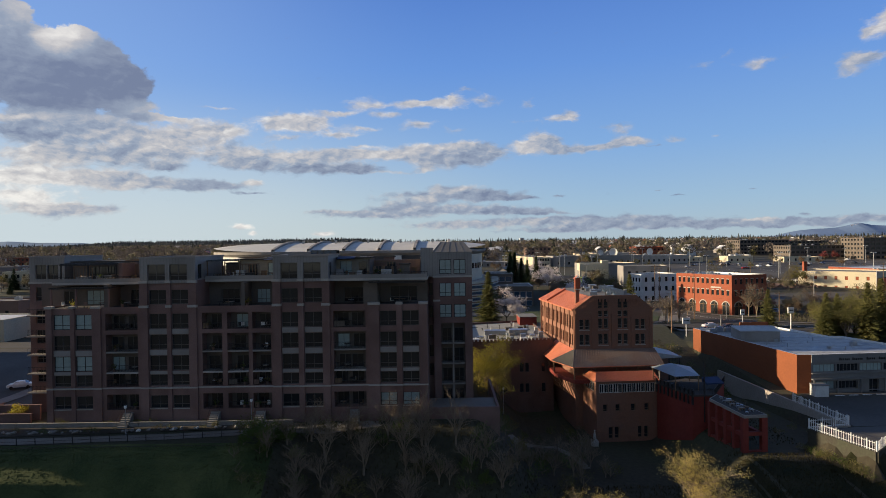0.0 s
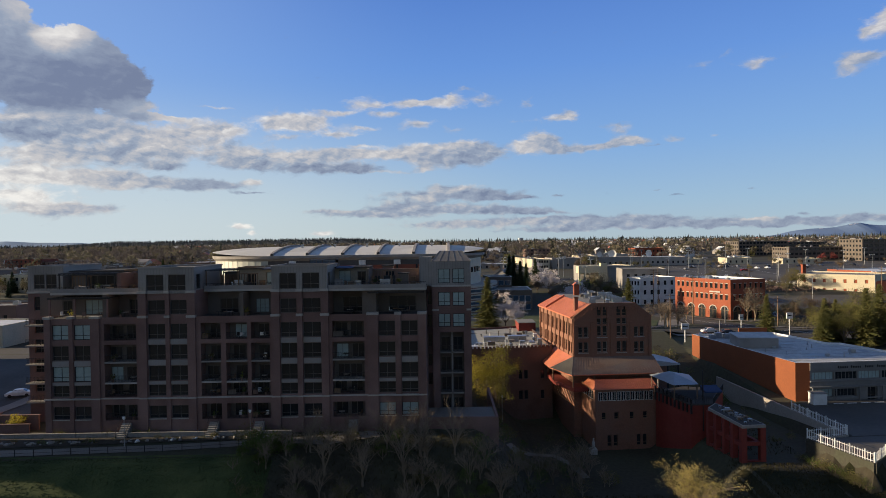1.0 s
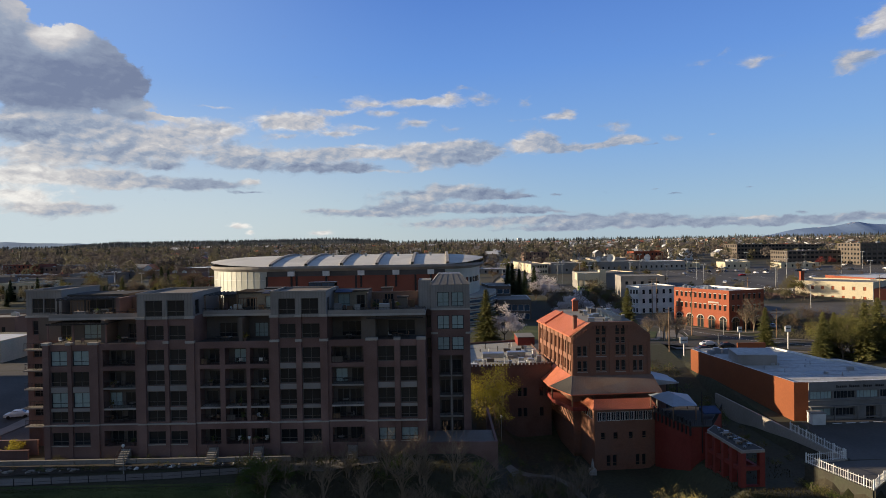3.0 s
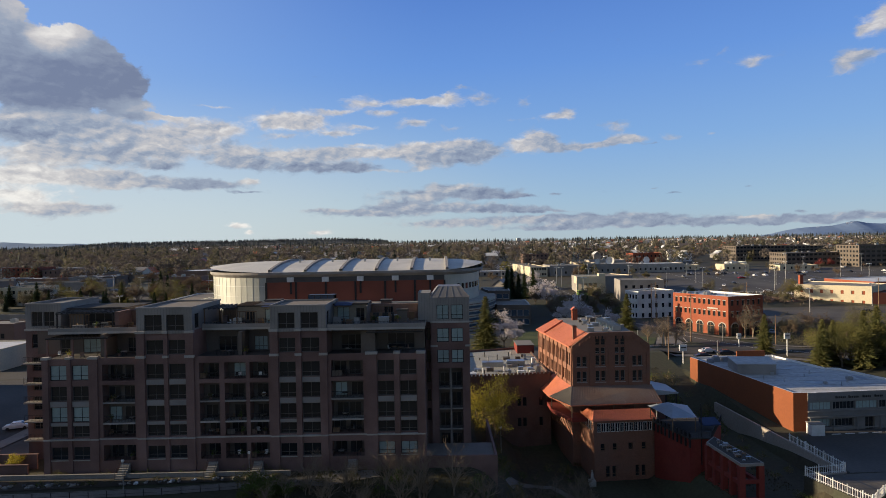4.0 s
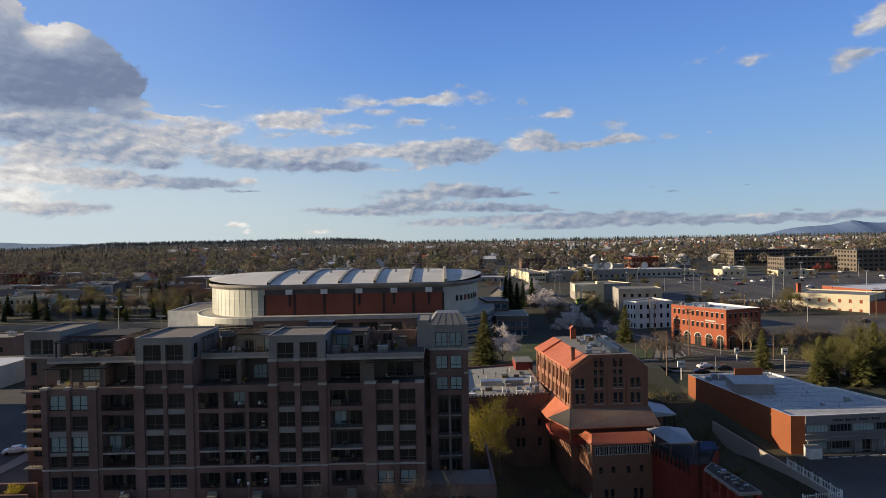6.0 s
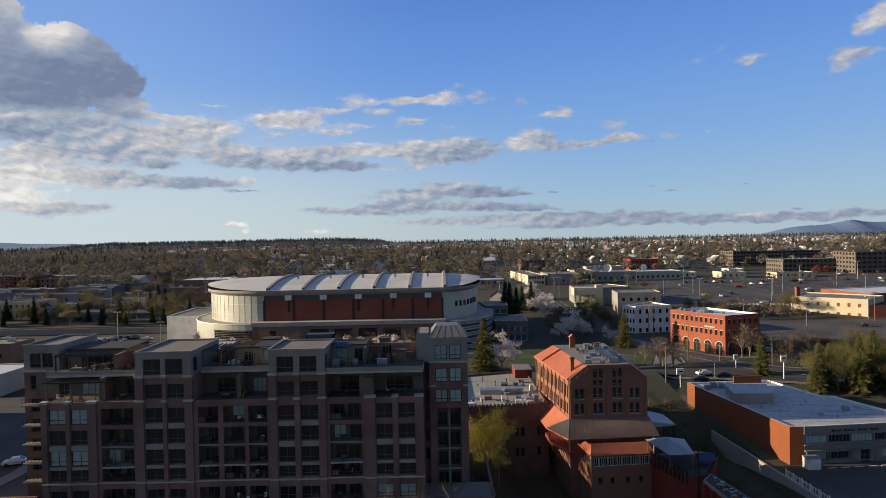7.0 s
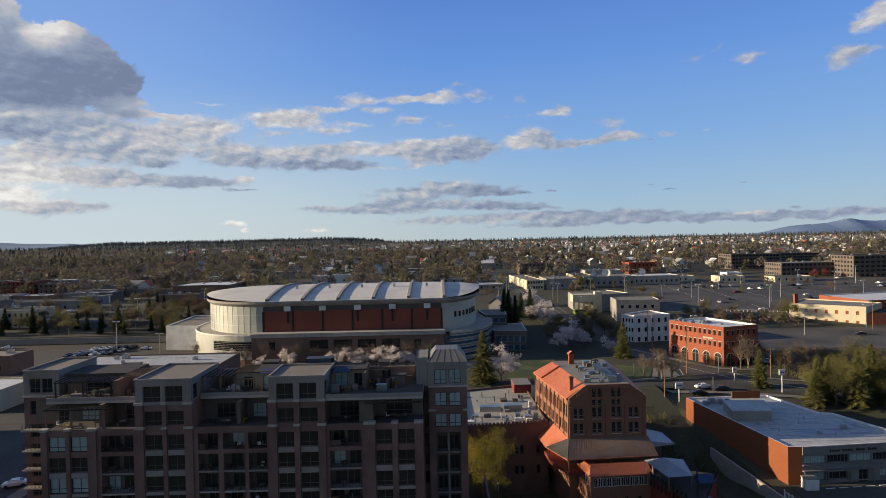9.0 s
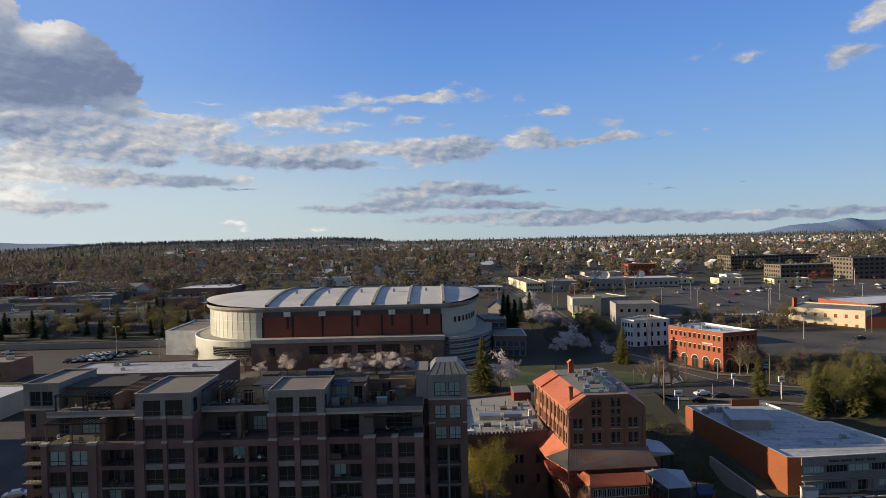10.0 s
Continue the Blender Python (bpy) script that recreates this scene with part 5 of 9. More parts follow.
quad(bm, ((30.7, 140.4, 19.1), (31.6, 140.4, 19.8), (31.6, 141.8, 19.8), (30.7, 141.8, 19.1)))
quad(bm, ((31.6, 140.4, 19.8), (32.5, 140.4, 19.1), (32.5, 141.8, 19.1), (31.6, 141.8, 19.8)))
part("hatch_roof", bm, ROOF_RED, mill)
bm = bmesh.new()
box(bm, 35.4, 36.9, 122.8, 136, 16.7, 17.0)
prism(bm, [(35.4, 122.8), (36.9, 122.8), (36.9, 136), (35.4, 136)], 17.0, [17.05, 17.7, 17.7, 17.05])
part("skylight", bm, GLASS_BLUE, mill)
part("skylight_frame", boxes(*[(35.3, 37.0, 122.7 + 1.1 * i, 122.84 + 1.1 * i, 16.7, 17.78) for i in range(13)]), METAL, mill)
# skirt roof over the veranda
S = [(21.4, 130.2), (24.7, 115.2), (42.9, 118.2)]
T = [(24.6, 131.5), (25.9, 119.3), (42.2, 119.8)]
z_lo, z_hi = 3.6, 6.3
bm = bmesh.new()
quad(bm, ((*S[0], z_lo), (21.9, 122.5, z_lo), (25.95, 119.6, z_hi), (*T[0], z_hi)))
part("skirt_roof", bm, ROOF_RED, mill, "rust red metal skirt roof")
# corner slope of the same roof, in a darker colour
bm = bmesh.new()
quad(bm, ((21.9, 122.5, z_lo), (24.8, 115.2, z_lo), (25.95, 119.3, z_hi), (25.95, 119.6, z_hi)))
part("skirt_roof", bm, ROOF_DARK, mill)
# front slope, turned from the sun: its shade is in the colour
bm = bmesh.new()
quad(bm, ((24.8, 115.2, z_lo), (42.9, 116.4, z_lo), (42.1, 119.8, z_hi), (25.95, 119.3, z_hi)))
SHADE_RUST = mat("rust roof, shade in its colour", (0.21, 0.135, 0.10), 0.6, 0.1, 0.25, 0.3, 4, 0.1, (0.18, 0.135, 0.11))
part("skirt_roof", bm, SHADE_RUST, mill)
for i in range(34):
    f = i / 33
    bm = bmesh.new()
    rod(bm, (24.8 + 18.1 * f, 115.2 + 1.2 * f, z_lo + 0.03), (25.95 + 16.15 * f, 119.3 + 0.5 * f, z_hi + 0.03), 0.03, 0.03, 4)
    part("roof_seam", bm, SHADE_RUST, mill)
bm = bmesh.new()
rod(bm, (24.8, 115.2, z_lo - 0.1), (42.9, 116.4, z_lo - 0.1), 0.12, 0.12, 4)
rod(bm, (21.9, 122.5, z_lo - 0.1), (24.8, 115.2, z_lo - 0.1), 0.12, 0.12, 4)
rod(bm, (21.4, 130.2, z_lo - 0.1), (21.9, 122.5, z_lo - 0.1), 0.12, 0.12, 4)
part("gutter", bm, ROOF_RED, mill)
# veranda deck below
bm = bmesh.new()
prism(bm, [(22.4, 130), (22.6, 122.3), (25.2, 115.8), (42.2, 117.0), (41.9, 119.9), (26.1, 119.4), (24.4, 130)], 0.2, 1.0)
part("veranda_deck", bm, RED_PAINT, mill)
for i, (x, y) in enumerate(((22.6, 129), (22.5, 122.6), (25.2, 116.0), (29.5, 116.2), (33.6, 116.5), (37.8, 116.8), (42.0, 117.1))):
    part("veranda_post", boxes((x - 0.1, x + 0.1, y - 0.1, y + 0.1, 1.0, 3.7)), WOOD, mill)
for k in range(9):
    x, y = 22.7 + 0.28 * k, 128.5 - 1.6 * k
    bm = bmesh.new()
    rod(bm, (x, y, 0.3), (x + 1.3, y + 0.4, -3.2), 0.1, 0.1, 4)
    part("bracket", bm, WOOD, mill)
# front bay with the row of white windows
B = [(28.5, 112.0), (40.2, 112.9), (40.0, 119.6), (27.6, 119.4)]
Lb = edge_len(B, 0)
bh = [(0.5 + i * (Lb - 1.0) / 12 + 0.05, 0.5 + (i + 1) * (Lb - 1.0) / 12 - 0.05, -0.7, 1.0, 0.15) for i in range(12)]
bw = [(c - 0.4, c + 0.4, -4.2, -2.9, 0.3) for c in (1.6, 4.0, 7.0, 9.6)] + [(c - 0.38, c + 0.38, -9.3, -7.2, 0.3) for c in (2.6, 3.8, 8.3, 9.5)]
bl = [(0.5 + i * 0.95, 1.3 + i * 0.95, -0.7, 1.0, 0.15) for i in range(6)]
bm = bmesh.new()
skin(bm, B[0], B[1], -10.6, 1.5, bh + bw)
skin(bm, B[1], B[2], -10.6, 1.5)
skin(bm, B[3], B[0], -10.6, 1.5, bl)
part("bay_wall", bm, BRICK_OLD, mill)
fill_windows(mill, B[0], B[1], bh, 2, 1, WHITE, GLASS)
fill_windows(mill, B[0], B[1], bw, 1, 2, WOOD, GLASS)
fill_windows(mill, B[3], B[0], bl, 1, 1, WHITE, GLASS)
bm = bmesh.new()
quad(bm, ((28.2, 111.6, 1.5), (40.4, 112.5, 1.5), (40.3, 115.6, 2.7), (29.2, 115.0, 2.7)))
quad(bm, ((27.3, 117.5, 1.5), (28.2, 111.6, 1.5), (29.2, 115.0, 2.7), (28.8, 117.4, 2.7)))
part("bay_roof", bm, ROOF_RED, mill)
for i in range(30):
    f = i / 29
    bm = bmesh.new()
    rod(bm, (28.2 + 12.2 * f, 111.6 + 0.9 * f, 1.53), (29.2 + 11.1 * f, 115.0 + 0.6 * f, 2.74), 0.045, 0.045, 4)
    part("roof_seam", bm, ROOF_RED, mill)
bm = bmesh.new()
rod(bm, (40.5, 112.6, -9), (40.5, 112.6, 4.5), 0.08, 0.08, 6)
part("drainpipe", bm, STONE, mill)

# low wing west of the mill
WG = [(5.5, 128.0), (23.6, 129.6), (23.5, 163.5), (5.5, 158.5)]
wh = [(c - 0.4, c + 0.4, v, v + 1.9, 0.3) for c in (6.5, 7.6, 11.2, 12.4, 16.0) for v in (-0.2, -4.6)]
wing = flat_building("mill_annex", "low old brick wing with a pale gravel roof", "building", WG, -10, 6.6, BRICK_ANNEX, ROOF_PALE, {0: wh}, 0.5, BRICK_ANNEX)
for i in range(22):
    x = 6.0 + 17.4 * i / 21
    part("merlon", boxes((x - 0.25, x + 0.25, 127.9 + 1.6 * i / 21, 128.4 + 1.6 * i / 21, 6.6, 7.0)), BRICK_ANNEX, wing)
for x, y, w, dd, h, m in ((12.0, 141, 5.0, 2.2, 1.1, METAL), (17.5, 141.5, 4.2, 2.0, 1.2, METAL), (19.5, 131.5, 1.2, 1.2, 1.5, METAL), (21.4, 132.2, 0.9, 0.9, 1.9, METAL), (15.0, 132.0, 0.7, 0.7, 1.0, METAL), (22.0, 143.0, 0.8, 0.8, 1.4, WHITE), (21.0, 151.0, 0.6, 0.6, 0.8, METAL), (17.6, 132.4, 1.4, 0.8, 0.7, WHITE), (20.4, 134.6, 0.5, 0.5, 1.8, METAL)):
    part("roof_unit", boxes((x - w / 2, x + w / 2, y - dd / 2, y + dd / 2, 6.1, 6.1 + h), (x - w / 2 - 0.06, x + w / 2 + 0.06, y - dd / 2 - 0.06, y + dd / 2 + 0.06, 6.1 + h * 0.8, 6.1 + h * 0.9)), m, wing)
rw_ = random.Random(23)
for k in range(46):
    x, y = rw_.uniform(6.5, 22.8), rw_.choice([rw_.uniform(129.5, 136), rw_.uniform(136, 156)])
    kind_ = rw_.random()
    bm = bmesh.new()
    if kind_ < 0.4:
        h_ = rw_.uniform(0.4, 1.3)
        rod(bm, (x, y, 6.1), (x, y, 6.1 + h_), 0.11, 0.11, 7)
        rod(bm, (x, y, 6.1 + h_), (x, y, 6.25 + h_), 0.22, 0.05, 7)
        part("vent_pipe", bm, rw_.choice([METAL, WHITE, DARK]), wing)
    elif kind_ < 0.75:
        w_, d_, h_ = rw_.uniform(0.3, 0.9), rw_.uniform(0.3, 0.7), rw_.uniform(0.4, 1.1)
        box(bm, x - w_, x + w_, y - d_, y + d_, 6.1, 6.1 + h_)
        box(bm, x - w_ - 0.05, x + w_ + 0.05, y - d_ - 0.05, y + d_ + 0.05, 6.1 + h_, 6.16 + h_)
        part("roof_unit", bm, rw_.choice([METAL, STUCCO, DARK_STUCCO, WHITE]), wing)
    else:
        l_ = rw_.uniform(1.5, 4.0)
        a_ = rw_.choice([(l_, 0), (0, l_)])
        rod(bm, (x - a_[0] / 2, y - a_[1] / 2, 6.3), (x + a_[0] / 2, y + a_[1] / 2, 6.3), 0.07, 0.07, 6)
        part("roof_pipe", bm, rw_.choice([METAL, DARK]), wing)
part("roof_house", boxes((19.8, 24.2, 156.0, 163.0, 6.1, 8.2)), RED_PAINT, wing, "small red painted roof house")
part("roof_house_top", boxes((19.7, 24.3, 155.9, 163.1, 8.2, 8.35)), ROOF_GREY, wing)

# ---- red concrete tower and its open frame ----
tower = thing("concrete_tower", "red painted concrete silo stump with a railed roof terrace", "building")
TP = [(39.9, 112.2), (42.6, 102.6), (46.0, 102.6), (52.4, 112.0), (46.0, 114.5)]
bm = bmesh.new()
prism(bm, TP, -12, 1.0)
part("wall", bm, RED_PAINT, tower)
for i in range(10):
    f = i / 9
    x, y = 39.8 + 2.75 * f, 112.1 - 9.6 * f
    part("deck_bracket", boxes((x - 0.12, x + 0.12, y - 0.2, y + 0.2, -0.5, 2.0)), DARK, tower)
bm = bmesh.new()
prism(bm, [(39.5, 112.4), (42.4, 102.2), (46.2, 102.2), (52.6, 112.2), (46.2, 114.8)], 1.0, 1.25)
part("terrace", bm, ROOF_DARK, tower)
bm = bmesh.new()
edge = [(39.5, 112.4), (42.4, 102.2), (46.2, 102.2), (52.6, 112.2)]
for (xa, ya), (xb, yb_) in zip(edge, edge[1:]):
    n_ = max(2, int(math.hypot(xb - xa, yb_ - ya) / 0.35))
    rod(bm, (xa, ya, 2.3), (xb, yb_, 2.3), 0.04, 0.04, 4)
    for i in range(n_ + 1):
        f = i / n_
        x, y = xa + (xb - xa) * f, ya + (yb_ - ya) * f
        rod(bm, (x, y, 1.2), (x, y, 2.3), 0.025, 0.025, 4)
part("railing", bm, DARK, tower)
bm = bmesh.new()
quad(bm, ((39.0, 113.2, 3.9), (40.4, 104.8, 3.9), (42.4, 110.0, 4.9), (42.2, 111.6, 4.9)))
quad(bm, ((40.4, 104.8, 3.9), (45.0, 105.2, 3.9), (42.6, 109.6, 4.9), (42.4, 110.0, 4.9)))
quad(bm, ((45.0, 105.2, 3.9), (46.5, 113.0, 3.9), (42.2, 111.6, 4.9), (42.6, 109.6, 4.9)))
part("canopy", bm, ROOF_BLUE, tower, "pale ribbed metal canopy")
for x, y in ((39.4, 112.8), (40.6, 105.0), (44.8, 105.4), (46.2, 112.6)):
    part("canopy_post", boxes((x - 0.07, x + 0.07, y - 0.07, y + 0.07, 1.25, 3.95)), WOOD, tower)
for x, y in ((44.6, 104.4), (45.4, 106.4)):
    bm = bmesh.new()
    rod(bm, (x, y - 1.9, -3.5), (x, y - 1.9, 6.5), 0.09, 0.07, 6)
    part("pole", bm, DARK, tower)
bm = bmesh.new()
prism(bm, [(46.2, 105.2), (49.4, 105.6), (49.4, 108.0), (46.4, 107.8)], 2.3, [2.5, 2.5, 3.1, 3.1])
part("tent", bm, BLUE_AWN, tower, "folded blue tarpaulin")

frame_ = thing("silo_platform", "red painted open concrete platform with a cluttered deck", "building")
bm = bmesh.new()
DK = [(45.2, 90.2), (48.9, 90.5), (48.0, 97.0), (46.9, 103.0), (44.4, 100.2)]
prism(bm, DK, 0.75, 1.2)
part("deck", bm, CONCRETE, frame_)
bm = bmesh.new()
prism(bm, inset(DK, 0.25), 1.2, 1.24)
part("deck_felt", bm, ROOF_DARK, frame_)
for i in range(5):
    f = i / 4
    x, y = 44.6 + 0.9 * f, 100.0 - 9.3 * f
    part("column", boxes((x - 0.42, x + 0.42, y - 0.42, y + 0.42, -12, 0.75)), RED_PAINT, frame_)
for x, y in ((48.5, 90.9), (47.8, 95.5), (47.2, 100.0)):
    part("column", boxes((x - 0.42, x + 0.42, y - 0.42, y + 0.42, -12, 0.75)), RED_PAINT, frame_)
for z in (-2.0, -4.9, -7.8):
    bm = bmesh.new()
    rod(bm, (44.6, 100, z), (45.5, 90.7, z), 0.42, 0.42, 4)
    part("beam", bm, RED_PAINT, frame_)
    bm = bmesh.new()
    rod(bm, (45.5, 90.7, z + 0.3), (48.5, 90.9, z + 0.3), 0.42, 0.42, 4)
    part("beam", bm, RED_PAINT, frame_)
    bm = bmesh.new()
    rod(bm, (48.5, 90.9, z), (47.2, 100, z), 0.42, 0.42, 4)
    part("beam", bm, RED_PAINT, frame_)
rg = random.Random(5)
for i in range(22):
    f = rg.random()
    x, y = 45.7 + (2.4 - 1.6 * f) * rg.random(), 91.2 + 9.5 * f
    s = rg.uniform(0.15, 0.38)
    bm = bmesh.new()
    box(bm, x - s, x + s, y - s * 0.6, y + s * 0.6, 1.2 + s, 1.28 + s)
    for sx in (-0.8, 0.8):
        box(bm, x + sx * s - 0.04, x + sx * s + 0.04, y - s * 0.5, y + s * 0.5, 1.24, 1.2 + s)
    part("bench", bm, rg.choice([CONCRETE, METAL, WOOD]), frame_)

shed = thing("lean_to", "lean-to with a pale blue metal roof beside the mill", "shed")
bm = bmesh.new()
prism(bm, [(42.6, 119.2), (47.8, 120.4), (47.8, 127.5), (43.0, 127.0)], 4.2, [5.4, 4.4, 4.4, 5.6])
part("roof", bm, ROOF_BLUE, shed)
for x, y in ((47.5, 120.7), (47.5, 127.2), (45.2, 120.2)):
    part("post", boxes((x - 0.12, x + 0.12, y - 0.12, y + 0.12, -9.5, 4.5)), DARK, shed)
part("back_wall", boxes((43.2, 47.6, 126.8, 127.1, -9.5, 4.2)), BRICK_DIM, shed)

# ---- office building with a red side wall ----
office = thing("office_building", "two storey office with red side wall and pale roof", "building")
OP = [(66.6, 112.8), (69.2, 112.6), (98.0, 114.8), (92.6, 121.0), (88.8, 133.4), (86.3, 133.8), (82.9, 149.3), (61.9, 148.4)]
ob1 = [(0.4 + 4.7 * i, 4.8 + 4.7 * i, 2.55, 4.0, 0.3) for i in range(5)]
ob1 += [(0.4, 4.8, -0.75, 0.75, 0.5), (4.95, 9.35, -0.75, 0.75, 0.5)] + [(16.0 + 4.7 * i, 20.4 + 4.7 * i, -0.75, 0.75, 0.5) for i in range(2)]
door_h = [(11.6, 13.6, -1.75, 0.9, 0.5)]
bm = bmesh.new()
skin(bm, OP[7], OP[0], -4, 5.9)
skin(bm, OP[0], OP[1], -4, 5.9)
part("red_wall", bm, RED_WALL, office, "red painted side wall")
bm = bmesh.new()
skin(bm, OP[1], OP[2], -4, 5.9, ob1 + door_h)
for i in range(2, 6):
    skin(bm, OP[i], OP[i + 1], -4, 5.9)
part("wall", bm, OFFICE_FRONT, office)
bm = bmesh.new()
skin(bm, OP[6], OP[7], -4, 5.9)
part("red_wall", bm, RED_WALL, office)
fill_windows(office, OP[1], OP[2], ob1, 6, 1, OFFICE_FRONT, GLASS, GLASS_PALE, 0.25, random.Random(8))
fill_windows(office, OP[1], OP[2], door_h, 2, 1, OFFICE_FRONT, GLASS)
inn = inset(OP, 0.35)
bm = bmesh.new()
for i in range(8):
    j = (i + 1) % 8
    quad(bm, ((*OP[i], 5.9), (*OP[j], 5.9), (*inn[j], 5.9), (*inn[i], 5.9)))
    quad(bm, ((*inn[i], 5.9), (*inn[j], 5.9), (*inn[j], 5.5), (*inn[i], 5.5)))
part("coping", bm, WHITE, office)
bm = bmesh.new()
bm.faces.new([bm.verts.new((*p, 5.5)) for p in inn])
part("roof", bm, ROOF_STAIN, office)
do = (Vector(OP[2]) - Vector(OP[1])).normalized()
no = Vector((do.y, -do.x))
turn_o = math.degrees(math.atan2(do.y, do.x))
len_o = edge_len(OP, 1)
for nm, z0_, z1_, out_, m_ in (("fascia", 4.35, 5.85, 0.14, OFFICE_FRONT), ("ledge", 1.15, 1.35, 0.55, OFFICE_FRONT), ("ledge", 2.2, 2.4, 0.3, OFFICE_FRONT), ("ledge", -1.15, -0.95, 0.15, OFFICE_FRONT)):
    lb = part(nm, boxes((0.0, len_o, -out_, -0.003, z0_, z1_)), m_, office)
    lb.matrix_basis = pose(*OP[1], 0, 0, 0, turn_o)
for i in range(7):
    lb = part("mullion_post", boxes((-0.09, 0.09, -0.5, -0.32, -1.7, 1.15)), OFFICE_FRONT, office)
    q = Vector(OP[1]) + do * (0.3 + i * 4.7)
    lb.matrix_basis = pose(q.x, q.y, 0, 0, 0, turn_o)
for i in range(8):
    lb = part("parking_block", boxes((-0.9, 0.9, -2.3, -2.1, -1.5, -1.36)), WHITE, office)
    q = Vector(OP[1]) + do * (4.0 + i * 2.7)
    lb.matrix_basis = pose(q.x, q.y, 0, 0, 0, turn_o)
# the name over the windows, as plain bars
for u, w in ((6.6, 2.2), (9.3, 2.4), (12.0, 2.1), (14.4, 2.0)):
    q = Vector(OP[1]) + do * u + no * 0.19
    bm = bmesh.new()
    for k in range(int(w / 0.36)):
        box(bm, -w / 2 + 0.36 * k, -w / 2 + 0.36 * k + 0.20, -0.04, 0.04, 0, 0.5 if k == 0 else 0.36)
    s = part("sign_bar", bm, DARK, office)
    s.matrix_basis = pose(q.x, q.y, 4.7, 0, 0, math.degrees(math.atan2(do.y, do.x)))
ph = [(64.8, 130.4), (72.9, 129.6), (75.6, 137.6), (66.6, 138.6)]
bm = bmesh.new()
prism(bm, ph, 5.4, 7.7)
part("roof_house", bm, STUCCO, office)
bm = bmesh.new()
prism(bm, inset(ph, -0.15), 7.7, 7.85)
part("roof_house_top", bm, ROOF_STAIN, office)
for x, y, s in ((72.0, 130.0, 0.4), (85.0, 124.0, 0.5), (78.0, 121.0, 0.3), (68.5, 144.0, 0.7), (66.5, 144.5, 0.8), (64.6, 143.2, 0.6), (70.4, 144.6, 0.6)):
    part("roof_unit", boxes((x - s, x + s, y - s, y + s, 5.5, 5.5 + s * 1.4), (x - s * 0.7, x + s * 0.7, y - s * 0.7, y + s * 0.7, 5.5 + s * 1.4, 5.5 + s * 1.7)), METAL, office)
part("far_parapet", boxes((73.5, 80.5, 148.2, 148.6, 5.5, 7.2)), RED_WALL, office)
ro = random.Random(14)
STAIN = mat("dark puddle stains on a roof", (0.20, 0.21, 0.23), 0.35, 0, 0.3, 0.4, 2, 0.05, (0.13, 0.14, 0.16))
for x, y, w, d_ in ((77, 122.5, 3.2, 1.6), (83, 123.2, 3.8, 0.8), (86, 120.6, 2.6, 0.7), (78.5, 135.5, 2.0, 1.0), (74, 119.4, 1.6, 0.6), (80, 128.5, 2.4, 0.5), (88.5, 125.5, 1.0, 1.6), (70.5, 124.5, 1.4, 0.6), (76, 141.5, 2.2, 0.9)):
    bm = bmesh.new()
    vs_ = [bm.verts.new((x + w * ro.uniform(0.6, 1.1) * math.cos(6.283 * k / 14), y + d_ * ro.uniform(0.55, 1.1) * math.sin(6.283 * k / 14), 5.506)) for k in range(14)]
    bm.faces.new(vs_)
    part("roof_stain", bm, STAIN, office)
for k in range(9):
    y = 116.5 + 3.6 * k
    part("roof_seam", boxes((interp(y, (112, 148), (67.4, 62.6)) + 0.4, interp(y, (115, 121, 133, 149), (94, 91.8, 86.2, 82.2)), y, y + 0.09, 5.5, 5.515)), ROOF_GREY, office)
for k in range(16):
    x, y = ro.uniform(68, 84), ro.uniform(117, 147)
    bm = bmesh.new()
    rod(bm, (x, y, 5.5), (x, y, 5.5 + ro.uniform(0.3, 0.9)), 0.09, 0.09, 6)
    rod(bm, (x, y, 5.5), (x, y, 5.56), 0.25, 0.25, 8)
    part("vent_pipe", bm, METAL, office)

# retaining wall, parking and white fence
patch("parking_lot", ((62.9, 92.9), (125, 92), (125, 116), (67.2, 112.9)), ASPHALT, "dark asphalt parking lot with faded bays", "parking", 5)
patch("parking_lot", ((58.9, 81.6), (69.5, 90.6), (71, 92.8), (56.2, 91.7)), ASPHALT, "dark asphalt parking lot with faded bays", "parking", 4)
rw = thing("retaining_wall", "stained pale concrete retaining wall", "wall", "", "structure")
for (xa, ya), (xb, yb_), base, top_ in (((61.2, 133.5), (62.5, 107.1), -9, -1.3), ((62.5, 107.1), (62.9, 92.8), -9, -1.3), ((62.9, 92.8), (55.8, 91.6), -9, -1.3), ((55.8, 91.6), (58.7, 81.1), -9, -1.3), ((58.7, 81.1), (71, 91.0), -9, -1.3)):
    bm = bmesh.new()
    d_ = Vector((xb - xa, yb_ - ya)).normalized()
    n_ = Vector((d_.y, -d_.x)) * 0.2
    prism(bm, [(xa - n_.x, ya - n_.y), (xa + n_.x, ya + n_.y), (xb + n_.x, yb_ + n_.y), (xb - n_.x, yb_ - n_.y)][::1], base, top_)
    # the two near panels have their shade put into the colour
    part("wall_panel", bm, PALE_WALL if ya > 92 else SHADE_WALL, rw)
fence = thing("picket_fence", "white metal picket fence on the retaining wall", "fence")
